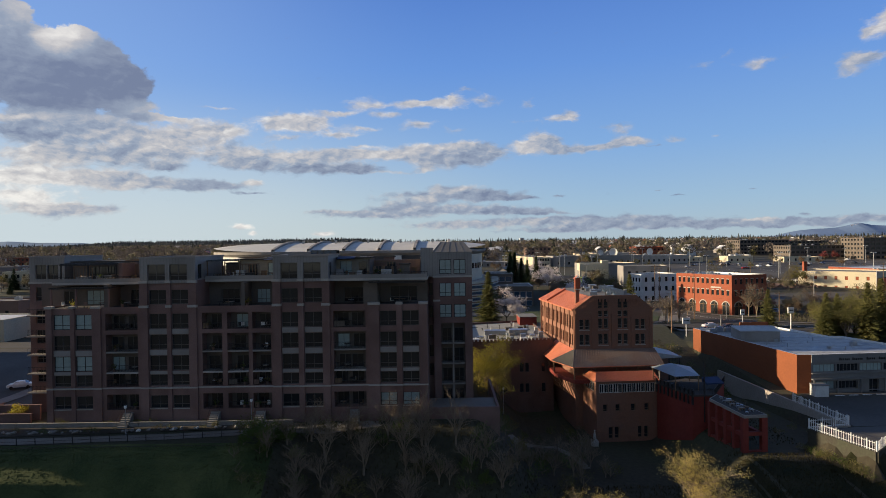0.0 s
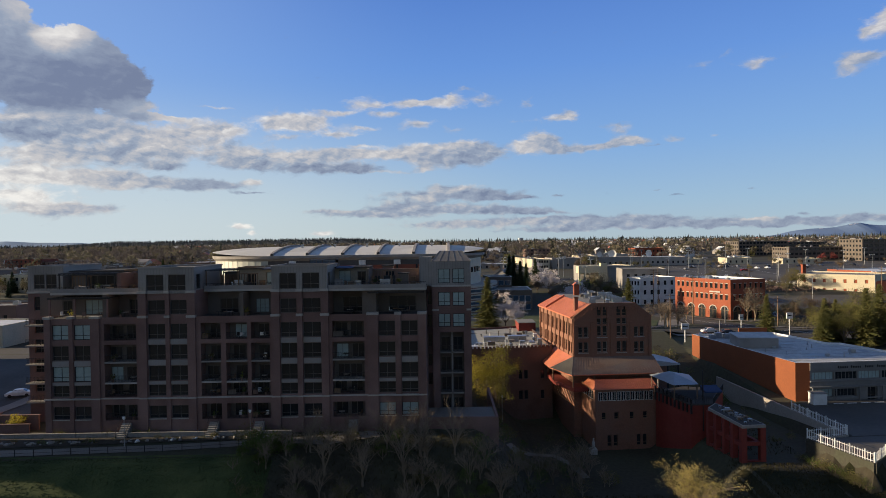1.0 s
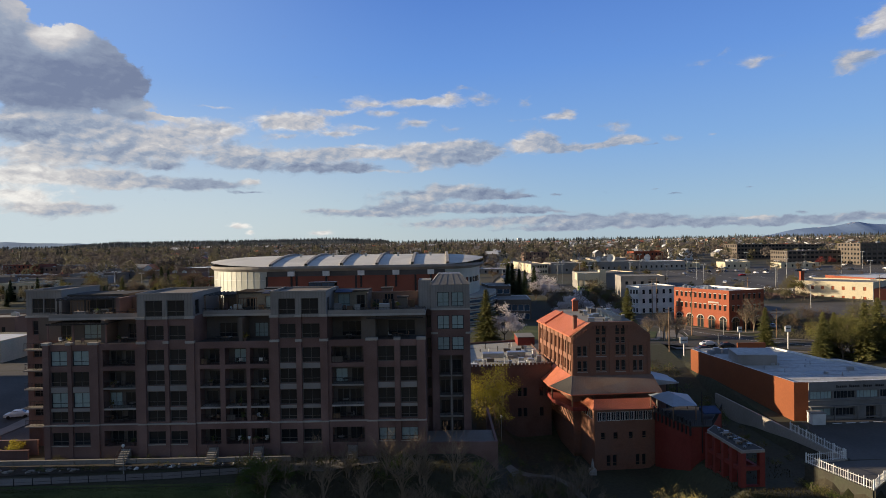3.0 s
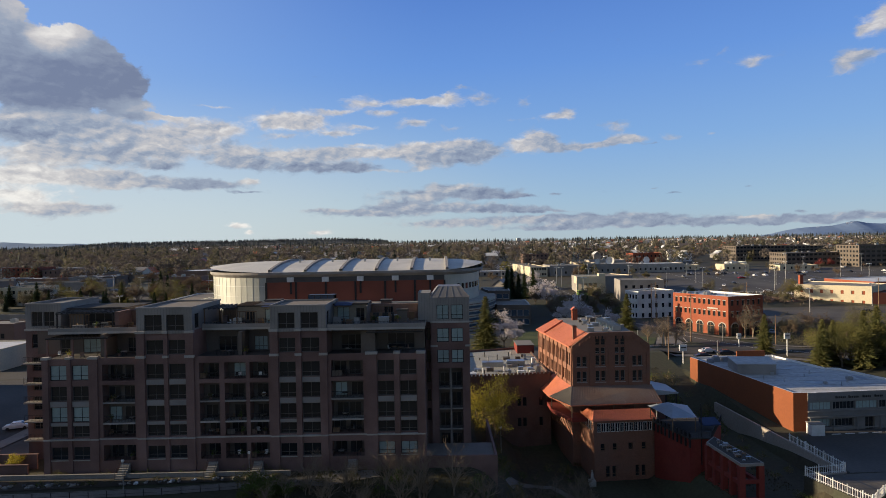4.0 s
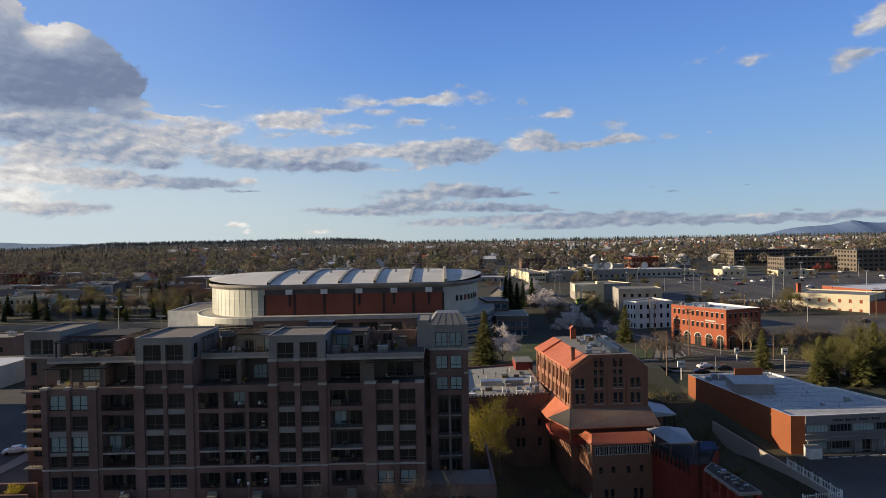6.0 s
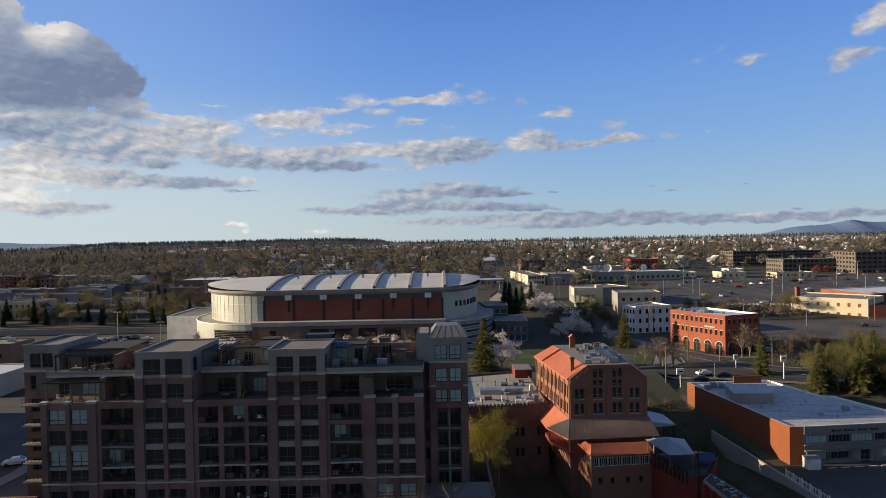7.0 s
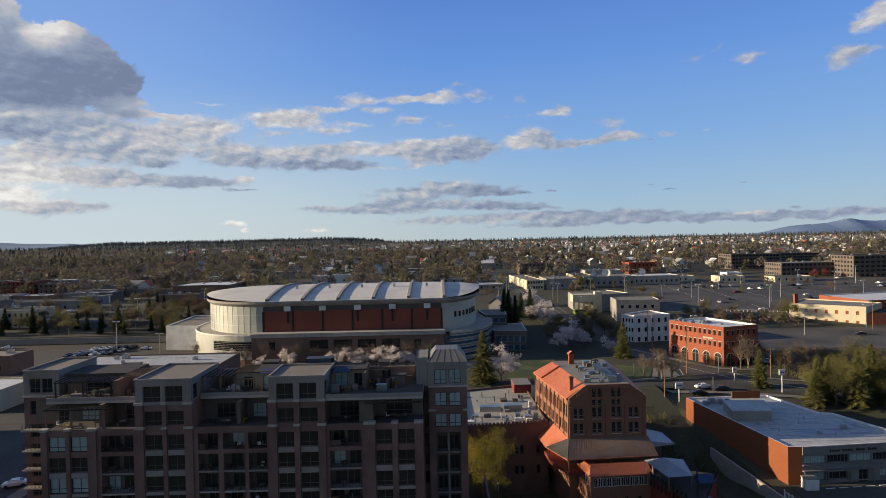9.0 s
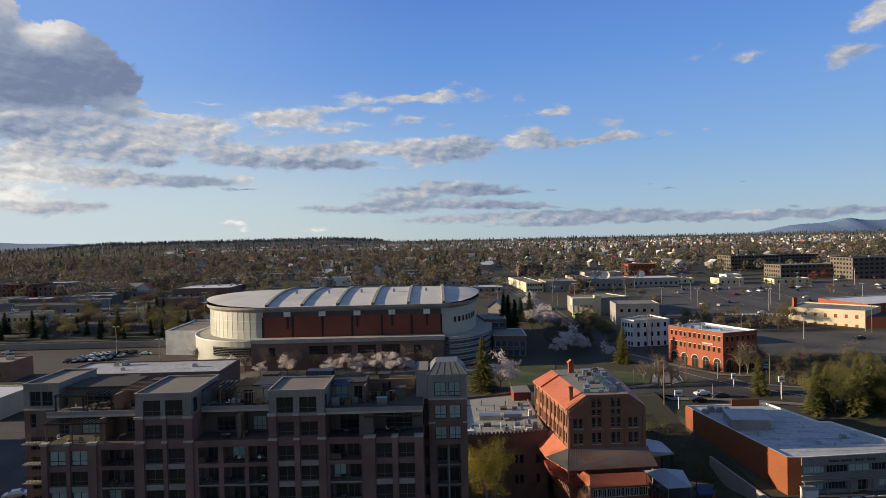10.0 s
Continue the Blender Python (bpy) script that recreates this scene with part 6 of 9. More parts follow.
for (xa, ya), (xb, yb_) in (((62.5, 107.1), (62.9, 92.9)), ((62.8, 92.8), (55.9, 91.6)), ((55.8, 91.5), (58.6, 81.3)), ((58.7, 81.1), (68, 88.6))):
    ln = math.hypot(xb - xa, yb_ - ya)
    bm = bmesh.new()
    for z in (-1.1, -0.15):
        rod(bm, (xa, ya, z), (xb, yb_, z), 0.045, 0.045, 4)
    part("rail", bm, WHITE, fence)
    k = int(ln / 0.38)
    for i in range(k + 1):
        f = i / k
        x, y = xa + (xb - xa) * f, ya + (yb_ - ya) * f
        w = 0.07 if i % 6 == 0 else 0.028
        part("picket", boxes((x - w, x + w, y - w, y + w, -1.3, 0.05 if i % 6 else 0.2)), WHITE, fence)
bx = thing("storage_box", "small white storage box beside the office", "container")
part("body", boxes((68.4, 70.8, 110.0, 111.8, -1.45, 0.6)), WHITE, bx)
part("lid", boxes((68.3, 70.9, 109.9, 111.9, 0.6, 0.75)), STUCCO, bx)

# ---- red brick corner building and its neighbours ----
rb = random.Random(11)


def arch(parent, p0, p1, c, z0, r, h, trim, wall, mill_=False):
    """A round-headed opening with a pale arch ring, dark glass within."""
    p0, p1 = Vector(p0), Vector(p1)
    d = (p1 - p0).normalized()
    q = p0 + d * c
    m = pose(q.x, q.y, 0, 0, 0, math.degrees(math.atan2(d.y, d.x)))
    bm = bmesh.new()
    n = 10
    for i in range(n):
        t0, t1 = math.pi * i / n, math.pi * (i + 1) / n
        a0, a1 = (r * math.cos(t0), r * math.sin(t0)), (r * math.cos(t1), r * math.sin(t1))
        b0, b1 = (1.22 * a0[0], 1.22 * a0[1]), (1.22 * a1[0], 1.22 * a1[1])
        zz = z0 + h - r
        quad(bm, ((b0[0], -0.12, zz + b0[1]), (b1[0], -0.12, zz + b1[1]), (a1[0], -0.12, zz + a1[1]), (a0[0], -0.12, zz + a0[1])))
        quad(bm, ((b0[0], 0, zz + b0[1]), (b1[0], 0, zz + b1[1]), (b1[0], -0.12, zz + b1[1]), (b0[0], -0.12, zz + b0[1])))
    ob = part("arch", bm, trim, parent)
    ob.matrix_basis = m
    bm = bmesh.new()
    vs = [bm.verts.new((r * math.cos(math.pi * i / n), -0.03, z0 + h - r + r * math.sin(math.pi * i / n))) for i in range(n + 1)]
    vs += [bm.verts.new((-r, -0.03, z0)), bm.verts.new((r, -0.03, z0))]
    bm.faces.new(vs)
    pn = part("pane", bm, GLASS, parent)
    pn.matrix_basis = m
    bm = bmesh.new()
    for x in (-r, 0, r):
        box(bm, x - 0.07, x + 0.07, -0.1, 0.0, z0, z0 + h - (r if x else 0))
    box(bm, -r, r, -0.1, 0.0, z0 + h - r - 0.07, z0 + h - r + 0.07)
    fr = part("frame", bm, WOOD, parent)
    fr.matrix_basis = m


RBP = [(83.3, 213.6), (93.8, 194.4), (107.6, 199.0), (98.5, 218.5)]
L_l, L_r = edge_len(RBP, 0), edge_len(RBP, 1)
fl = grid_holes(L_l, 11, 0.95, ((13.0, 1.7), (9.3, 1.7)), 0.5)
fr_ = grid_holes(L_r, 6, 0.95, ((13.0, 1.7), (9.3, 1.7)), 0.6)
redb = flat_building("brick_building", "three storey orange red brick building with arched ground floor", "building", RBP, 2.0, 16.1, BRICK_RED, ROOF_WHITE, {0: fl, 1: fr_}, 0.6, ROOF_WHITE, "", WOOD, GLASS)
for i in range(5):
    arch(redb, RBP[0], RBP[1], 2.4 + (L_l - 4.6) * i / 4, 3.0, 1.25, 4.2, STONE, BRICK_RED)
for i in range(3):
    arch(redb, RBP[1], RBP[2], 2.6 + (L_r - 5.2) * i / 2, 3.0, 1.45, 4.2, STONE, BRICK_RED)
for p0, p1, hs in ((RBP[0], RBP[1], fl), (RBP[1], RBP[2], fr_)):
    d_ = (Vector(p1) - Vector(p0)).normalized()
    for u0, u1, v0, v1, _ in hs:
        q = Vector(p0) + d_ * (u0 + u1) / 2
        s = part("lintel", boxes((-0.6, 0.6, -0.08, 0.0, 0, 0.22)), STONE, redb)
        s.matrix_basis = pose(q.x, q.y, v1 + 0.02, 0, 0, math.degrees(math.atan2(d_.y, d_.x)))
    for z in (8.3, 15.0):
        bm = bmesh.new()
        rod(bm, (*p0, z), (*p1, z), 0.14, 0.14, 4)
        part("stringcourse", bm, BRICK_RED, redb)
for i in range(12):
    x, y = 92 + rb.uniform(-5, 8), 207 + rb.uniform(-5, 7)
    s = rb.uniform(0.3, 0.8)
    part("roof_unit", boxes((x - s, x + s, y - s, y + s, 15.5, 15.5 + s * 1.3), (x - s * 0.6, x + s * 0.6, y - s * 0.6, y + s * 0.6, 15.5 + s * 1.3, 15.5 + s * 1.7)), METAL, redb)
s = part("sign_board", boxes((-2.0, 2.0, -0.25, -0.15, 0, 0.5)), STONE, redb, "pale sign board, lettering too small to read")
q = Vector(RBP[0]).lerp(Vector(RBP[1]), 0.74)
s.matrix_basis = pose(q.x, q.y, 11.6, 0, 0, -61)

WBP = [(76.3, 246.5), (80.0, 241.5), (95.6, 243.8), (92, 258)]
wl_, wr_ = edge_len(WBP, 0), edge_len(WBP, 1)
flat_building("white_building", "three storey white painted brick building with dark windows", "building", WBP, 2.0, 14.2, WHITE, ROOF_GREY,
              {0: grid_holes(wl_, 4, 0.8, ((11.0, 1.7), (7.3, 1.7), (3.6, 1.7)), 0.3), 1: grid_holes(wr_, 5, 1.1, ((11.0, 1.8), (7.3, 1.8), (3.4, 1.8)), 0.6)}, 0.5, WHITE, "", DARK, GLASS)
TB = [(86.5, 287), (107, 285.5), (109, 300), (88, 302)]
flat_building("plain_building", "low cream and grey concrete building", "building", TB, 3, 15.6, STUCCO, ROOF_GREY, {0: grid_holes(20, 5, 1.4, ((11.5, 1.5),), 1)}, 0.4, STONE)
TA = [(72.5, 315), (83.5, 311), (102.5, 318), (96, 338), (72.5, 330)]
ta = flat_building("civic_building", "cream concrete hall with a columned portico", "building", TA, 6, 16.0, STUCCO, ROOF_TAN, {}, 0.4, CREAM)
part("pylon", boxes((82.2, 85.6, 309.6, 313.0, 6, 17.6)), CREAM, ta)
part("portico_beam", boxes((70.5, 82.0, 309.0, 315, 12.6, 16.3)), CREAM, ta)
for x in (71.0, 73.7, 76.4, 79.1, 81.6):
    part("column", boxes((x - 0.4, x + 0.4, 309.2, 310.0, 6, 12.6)), CREAM, ta)

YB = [(170.5, 287), (193.5, 267), (212, 282), (189, 306)]
yl = edge_len(YB, 0)
yb = flat_building("old_warehouse", "old cream plastered warehouse with patched brick windows", "building", YB, 2.5, 12.2, CREAM, ROOF_GREY,
                   {0: grid_holes(yl, 7, 1.2, ((8.3, 1.7), (4.2, 1.4)), 1.0)}, 0.5, CREAM, "", BRICK_DIM, BRICK_RED)
part("chimney", boxes((173.6, 175.2, 287.5, 289, 11.5, 16.5), (173.5, 175.3, 287.4, 289.1, 16.1, 16.5)), BRICK_RED, yb)
OB = [(205, 318), (210, 288), (262, 300), (262, 330)]
flat_building("warehouse", "orange brick warehouse with a pale roof", "building", OB, 3, 12.5, BRICK_RED, ROOF_WHITE, {0: grid_holes(30, 5, 1.2, ((8.0, 1.6),), 1)}, 0.5, ROOF_WHITE)
BG = [(193.6, 266.5), (240, 262), (240, 286), (212, 282)]
flat_building("brick_shed", "long dark red brick shed", "building", BG, 3, 9.4, BRICK_ARENA, ROOF_DARK, {}, 0.4)

# ---- the arena ----
arena = thing("arena", "large arena with pale ribbed roof and cream drum end", "arena")


def plan(front_y, x0, x1, left_out, right_out, back_y, n=36):
    """A footprint with a straight front and back and two swept round ends, counter-clockwise from the front's left end."""
    pts = [(x0, front_y), (x1, front_y)]
    ym, hy = (front_y + back_y) / 2, (back_y - front_y) / 2
    for i in range(1, n):
        t = -math.pi / 2 + math.pi * i / n
        pts.append((x1 + right_out * math.cos(t), ym + hy * math.sin(t)))
    pts += [(x1, back_y), (x0, back_y)]
    for i in range(1, n):
        t = math.pi / 2 + math.pi * i / n
        pts.append((x0 + left_out * math.cos(t), ym + hy * math.sin(t)))
    return pts


BACK = 284.0
drum = plan(218.0, -63.5, 1.5, 28.8, 14.5, BACK - 2)
n_d = len(drum)
bm = bmesh.new()
for i in range(1, n_d):
    skin(bm, drum[i], drum[(i + 1) % n_d], 3, 24.4)
part("drum_wall", bm, ARENA_WHITE, arena, "cream metal panel wall")
for i in range(n_d - 36, n_d):                        # upright panel ribs of the drum
    (xa, ya), (xb, yb_) = drum[i], drum[(i + 1) % n_d]
    for f in (0.0,):
        x, y = xa, ya
        part("panel_rib", boxes((x - 0.045, x + 0.045, y - 0.045, y + 0.045, 14.0, 24.3)), ARENA_WHITE, arena)
for z in (16.6, 20.4):
    bm = bmesh.new()
    for i in range(n_d - 36, n_d):
        rod(bm, (*drum[i], z), (*drum[(i + 1) % n_d], z), 0.07, 0.07, 4)
    part("panel_joint", bm, WHITE, arena)
bm = bmesh.new()
skin(bm, drum[0], drum[1], 3, 21.8)
part("front_wall", bm, BRICK_ARENA, arena, "dark red block front wall")
bm = bmesh.new()
skin(bm, drum[0], drum[1], 21.8, 24.4)
part("frieze", bm, mat("dark grey metal frieze", (0.09, 0.085, 0.085), 0.6, 0.2, 0.15, 0.3, 3, 0.05), arena)
for i in range(7):
    x = -63.5 + 65 * i / 6
    part("pilaster", boxes((x - 0.35, x + 0.35, 217.75, 218.0, 13.8, 21.8)), DARK, arena)
for i in range(5):
    x = -54.5 + 12.7 * i
    part("vent_box", boxes((x - 1.2, x + 1.2, 217.0, 217.98, 21.9, 23.6)), WHITE, arena)
    part("duct", boxes((x - 0.35, x + 0.35, 217.7, 217.98, 17.5, 21.9)), DARK, arena)
for i in range(7):
    t = -math.pi / 2 + math.pi * (1.6 + i * 0.55) / 14
    x, y = 1.5 + 14.5 * math.cos(t), 249 + 31 * math.sin(t)
    s = part("small_window", boxes((-0.45, 0.45, -0.12, 0.1, 0, 2.0)), GLASS, arena)
    s.matrix_basis = pose(x, y - 0.1, 18.2, 0, 0, math.degrees(t) + 90)
# vault roof: rises from the rim to a long crest
rim = plan(216.8, -63.5, 1.8, 30.0, 15.8, BACK)
n_r = len(rim)


def roof_z(x, y):
    f = (y - 216.8) / (BACK - 216.8)
    return 25.4 + 3.3 * math.sin(math.pi * min(1, max(0, f))) ** 0.8


bm = bmesh.new()
K = 18
rows = []
for j in range(K + 1):
    f = j / K
    y = 216.8 + (BACK - 216.8) * f
    s = math.sqrt(max(0.0, 1 - (2 * f - 1) ** 2))
    xa, xb = -63.5 - 30.0 * s, 1.8 + 15.8 * s
    rows.append([bm.verts.new((xa + (xb - xa) * i / 40, y, roof_z(0, y) - 1.6 * (abs(2 * i / 40 - 1) ** 6) * math.sin(math.pi * f))) for i in range(41)])
for a_, b_ in zip(rows, rows[1:]):
    for i in range(40):
        bm.faces.new((a_[i], a_[i + 1], b_[i + 1], b_[i]))
roof_ob = part("roof", bm, ARENA_ROOF, arena)
bm = bmesh.new()
for i in range(n_r):
    a_, b_ = rim[i], rim[(i + 1) % n_r]
    ia, ib = drum[i], drum[(i + 1) % n_r]
    quad(bm, ((*a_, 24.6), (*b_, 24.6), (*b_, 25.5), (*a_, 25.5)))
    quad(bm, ((*ia, 23.6), (*ib, 23.6), (*b_, 24.6), (*a_, 24.6)))
part("fascia", bm, STUCCO, arena, "grey metal eaves fascia")
for i in range(6):
    x = -62.0 + 12.9 * i
    bm = bmesh.new()
    prev = None
    for j in range(25):
        f = 0.01 + 0.98 * j / 24
        y = 216.8 + (BACK - 216.8) * f
        z = roof_z(x, y)
        row = [bm.verts.new((x + dx, y, z + dz)) for dx, dz in ((-0.55, -0.3), (-0.5, 0.75), (0.5, 0.75), (0.55, -0.3))]
        if prev:
            for k in range(3):
                bm.faces.new((prev[k], prev[k + 1], row[k + 1], row[k]))
        prev = row
    part("roof_rib", bm, STUCCO, arena, "raised grey roof rib")
    if i < 5:
        part("roof_vent", boxes((x + 6.0, x + 6.7, 238, 238.7, 27.6, 29.3), (x + 5.9, x + 6.8, 237.9, 238.8, 29.3, 29.6)), METAL, arena)
# lower ring and front range
ring = plan(213.5, -66.5, 2.5, 30.4, 20.0, BACK - 4)
bm = bmesh.new()
for i in range(2, len(ring)):
    skin(bm, ring[i], ring[(i + 1) % len(ring)], 2.5, 13.7)
lower = part("ring_wall", bm, ARENA_WHITE, arena)
bm = bmesh.new()
bm.faces.new([bm.verts.new((*p, 13.7)) for p in ring])
part("ring_roof", bm, mat("weathered buff roof", (0.40, 0.37, 0.31), 0.9, 0, 0.2, 0.2, 2, 0.1), arena)
bm = bmesh.new()
for i in range(len(ring) - 36, len(ring)):
    a_, b_ = ring[i], ring[(i + 1) % len(ring)]
    rod(bm, (*a_, 13.8), (*b_, 13.8), 0.28, 0.28, 4)
part("ring_coping", bm, WHITE, arena)
FR = [(-66.5, 213.0), (2.3, 213.0)]
fh = [(12.0 + 8.6 * i, 18.6 + 8.6 * i, 8.6, 11.8, 0.4) for i in range(1, 5)] + [(6.0, 8.4, 8.2, 11.4, 0.4), (58.0, 60.4, 8.2, 11.4, 0.4)]
bm = bmesh.new()
skin(bm, FR[0], FR[1], 2.5, 13.2, fh)
skin(bm, FR[1], (2.3, 218), 2.5, 13.2)
skin(bm, (-66.5, 218), FR[0], 2.5, 13.2)
part("front_range", bm, BRICK_DIM, arena)
fill_windows(arena, FR[0], FR[1], fh, 5, 3, DARK, GLASS, None, 0, None, 0.12)
part("front_fascia", boxes((-66.9, 2.7, 212.6, 213.0, 13.0, 14.4)), STONE, arena)
part("front_roof", boxes((-66.8, 2.6, 213.0, 217.9, 13.9, 14.3)), STONE, arena)
# louvred band on the drum's foot, and bands on the glazed east end
c_ = Vector((-60, 249, 0))


def ring_band(first, last, z0, z1, out, material, name):
    """A band that follows the lower ring."""
    bm = bmesh.new()
    for i in range(first, last):
        q = []
        for p_ in (ring[i], ring[(i + 1) % len(ring)]):
            v = Vector((*p_, 0))
            q.append(v + (v - c_).normalized() * out)
        quad(bm, ((q[0].x, q[0].y, z0), (q[1].x, q[1].y, z0), (q[1].x, q[1].y, z1), (q[0].x, q[0].y, z1)))
    bmesh.ops.remove_doubles(bm, verts=bm.verts, dist=0.001)
    part(name, bm, material, arena)


ring_band(len(ring) - 6, len(ring), 8.4, 11.7, 0.1, GLASS, "window_band")
for k in range(5):
    ring_band(len(ring) - 6, len(ring), 8.85 + 0.62 * k, 8.97 + 0.62 * k, 0.25, CONCRETE, "louvre")
ring_band(len(ring) - 36, len(ring), 2.5, 5.2, 0.12, BRICK_DIM, "plinth")
c_ = Vector((2.5, 247, 0))
for k in range(9):
    half = 0.44 if k % 2 else 0.14
    ring_band(1, 22, 4.0 + k * 1.1 - half, 4.0 + k * 1.1 + half, 0.4 if k % 2 else 0.55, GLASS_BLUE if k % 2 else BRICK_DIM, "window_band" if k % 2 else "ledge")
flat_building("arena_lobby", "glazed arena lobby with dark metal bands and a flat roof", "building", [(22, 232), (34.5, 229.5), (35.5, 250), (20, 250)], 2.5, 10.8, DARK_STUCCO, ROOF_GREY, {0: grid_holes(12.7, 5, 2.1, ((3.2, 2.2), (6.4, 2.4)), 0.4)}, 0.3, WHITE, "", WHITE, GLASS_BLUE)
flat_building("arena_lobby", "glazed arena lobby with dark metal bands and a flat roof", "building", [(20, 250), (29, 249), (30, 268), (18, 268)], 2.5, 14.8, DARK_STUCCO, ROOF_GREY, {0: grid_holes(9, 3, 2.4, ((8.0, 2.0), (11.4, 2.0)), 0.4)}, 0.3, WHITE, "", WHITE, GLASS_BLUE)
flat_building("loading_hall", "white loading hall with a buff flat roof", "building", [(-112.6, 248), (-97, 246), (-96, 280), (-114, 282)], 2.5, 13.4, WHITE, ROOF_TAN, {}, 0.4, WHITE)

# ---- trees ----
def limbs(bm, rg, base, way, length, radius, depth, tips, sides=5, split=3, droop=0.0):
    """A limb that forks again and again; collects the tips."""
    end = base + way * length
    mid = base + way * length * 0.5 + Vector((rg.uniform(-1, 1), rg.uniform(-1, 1), 0)) * length * 0.06
    rod(bm, base, mid, radius, radius * 0.8, sides)
    rod(bm, mid, end, radius * 0.8, radius * 0.55, sides)
    if depth == 0:
        tips.append(end)
        return
    for k in range(split):
        t = rg.uniform(0.45, 1.0) if k else 1.0
        at = base + way * length * t
        turn = Vector((rg.gauss(0, 1), rg.gauss(0, 1), rg.uniform(-0.3, 0.6) - droop)).normalized()
        new_way = (way * rg.uniform(0.7, 1.1) + turn * rg.uniform(0.5, 0.9)).normalized()
        limbs(bm, rg, at, new_way, length * rg.uniform(0.55, 0.8), radius * 0.5, depth - 1, tips, max(3, sides - 1), split, droop)


def leaf_mesh(name, rg, tips, n, spread, size, material, flat=False):
    """Many small leaf clumps round the tips."""
    vs, fs = [], []
    for tip in tips:
        for _ in range(n):
            c = Vector(tip) + Vector((rg.gauss(0, spread), rg.gauss(0, spread), rg.gauss(0, spread * 0.8)))
            u = Vector((rg.gauss(0, 1), rg.gauss(0, 1), rg.gauss(0, 1))).normalized()
            w = u.orthogonal().normalized()
            s = size * rg.uniform(0.5, 1.3)
            k = len(vs)
            vs += [c - u * s, c + w * s * 0.6, c + u * s, c - w * s * 0.6]
            fs.append((k, k + 1, k + 2, k + 3))
    me = bpy.data.meshes.new(name)
    me.from_pydata([tuple(v) for v in vs], [], fs)
    me.materials.append(material)
    return me


def broad_tree(seed, name, label, category, h, crown_mat, leaves, size, group="", spread=0.5, depth=3, trunk_h=0.28, wide=0.75, bark=BARK, split=3):
    rg = random.Random(seed)
    top = thing(name, label, category, group)
    bm = bmesh.new()
    tips = []
    th = h * trunk_h
    rod(bm, (0, 0, -0.6), (0, 0, th), h * 0.022, h * 0.016, 7)
    for k in range(5):
        a = 6.283 * (k + rg.random() * 0.6) / 5
        way = Vector((math.cos(a) * wide, math.sin(a) * wide, 0.9)).normalized() if k else Vector((0.05, 0, 1))
        limbs(bm, rg, Vector((0, 0, th * rg.uniform(0.75, 1.0))), way, h * (0.27 if k else 0.36), h * 0.011, depth, tips, 5, split)
    part("trunk", bm, bark, top)
    if leaves:
        ob = new("crown", leaf_mesh("crown", rg, tips, leaves, spread, size, crown_mat))
        ob.parent = top
    return top


def fir_tree(seed, name, label, h, r, material, group=""):
    """A conifer: a straight stem and whorls of drooping boughs, each a spray of needles."""
    rg = random.Random(seed)
    top = thing(name, label, "conifer", group)
    bm = bmesh.new()
    rod(bm, (0, 0, -0.6), (0, 0, h * 0.97), h * 0.016, 0.03, 6)
    part("trunk", bm, BARK, top)
    vs, fs = [], []
    z = h * 0.06
    while z < h * 0.99:
        f = 1 - z / h
        reach = r * (f ** 0.8) * rg.uniform(0.72, 1.15) + 0.12
        n = max(4, int(8 * f + 4))
        a0 = rg.random() * 6.28
        for k in range(n):
            a = a0 + 6.283 * k / n + rg.uniform(-0.3, 0.3)
            d = Vector((math.cos(a), math.sin(a), 0))
            s = Vector((-d.y, d.x, 0))
            rr = reach * rg.uniform(0.55, 1.12)
            sag, steps = rg.uniform(0.05, 0.3), max(4, int(rr * 2.6))
            for j in range(steps):
                t = (j + 0.6) / steps
                for side in (-1, 1):
                    c = d * rr * t + s * side * rr * 0.16 * (1.1 - t) * rg.uniform(0.3, 1.5) + Vector((0, 0, z - rr * sag * t + rg.uniform(-0.12, 0.12)))
                    w = (0.30 + 0.13 * rr * (1.15 - t)) * rg.uniform(0.7, 1.3)
                    way = (d + s * side * rg.uniform(0.3, 1.0) + Vector((0, 0, rg.uniform(-0.35, 0.25)))).normalized()
                    flank = way.cross(Vector((rg.uniform(-0.4, 0.4), rg.uniform(-0.4, 0.4), 1))).normalized()
                    i = len(vs)
                    vs += [c - way * w, c + flank * w * 0.5 - Vector((0, 0, w * 0.25)), c + way * w * 1.4, c - flank * w * 0.5 - Vector((0, 0, w * 0.25))]
                    fs.append((i, i + 1, i + 2, i + 3))
        z += h * 0.026 * (0.6 + f)
    me = bpy.data.meshes.new("crown")
    me.from_pydata([tuple(v) for v in vs], [], fs)
    me.materials.append(material)
    ob = new("crown", me)
    ob.parent = top
    return top


def plant(models, x, y, rg, scale=1.0, z=None, low=0.85, high=1.15):
    """A copy of one of the models on the ground at x, y."""
    ob = rg.choice(models)
    s = scale * rg.uniform(low, high)
    return copy_thing(ob, pose(x, y, gz(x, y) if z is None else z, 0, 0, rg.uniform(0, 360)) @ Matrix.Diagonal((s, s, s * rg.uniform(0.92, 1.08), 1)))


def drop_models(models):
    for ob in models:
        for o in (*ob.children_recursive, ob):
            bpy.data.objects.remove(o)


tr = random.Random(21)
bare = [broad_tree(100 + i, "bare_tree", "bare leafless young tree with pale twigs on the river bank", "tree", 8.2, BROWN, 2, 0.05, "bare trees on the bank", 0.30, 3, 0.10, 0.40, TWIG, 4) for i in range(4)]
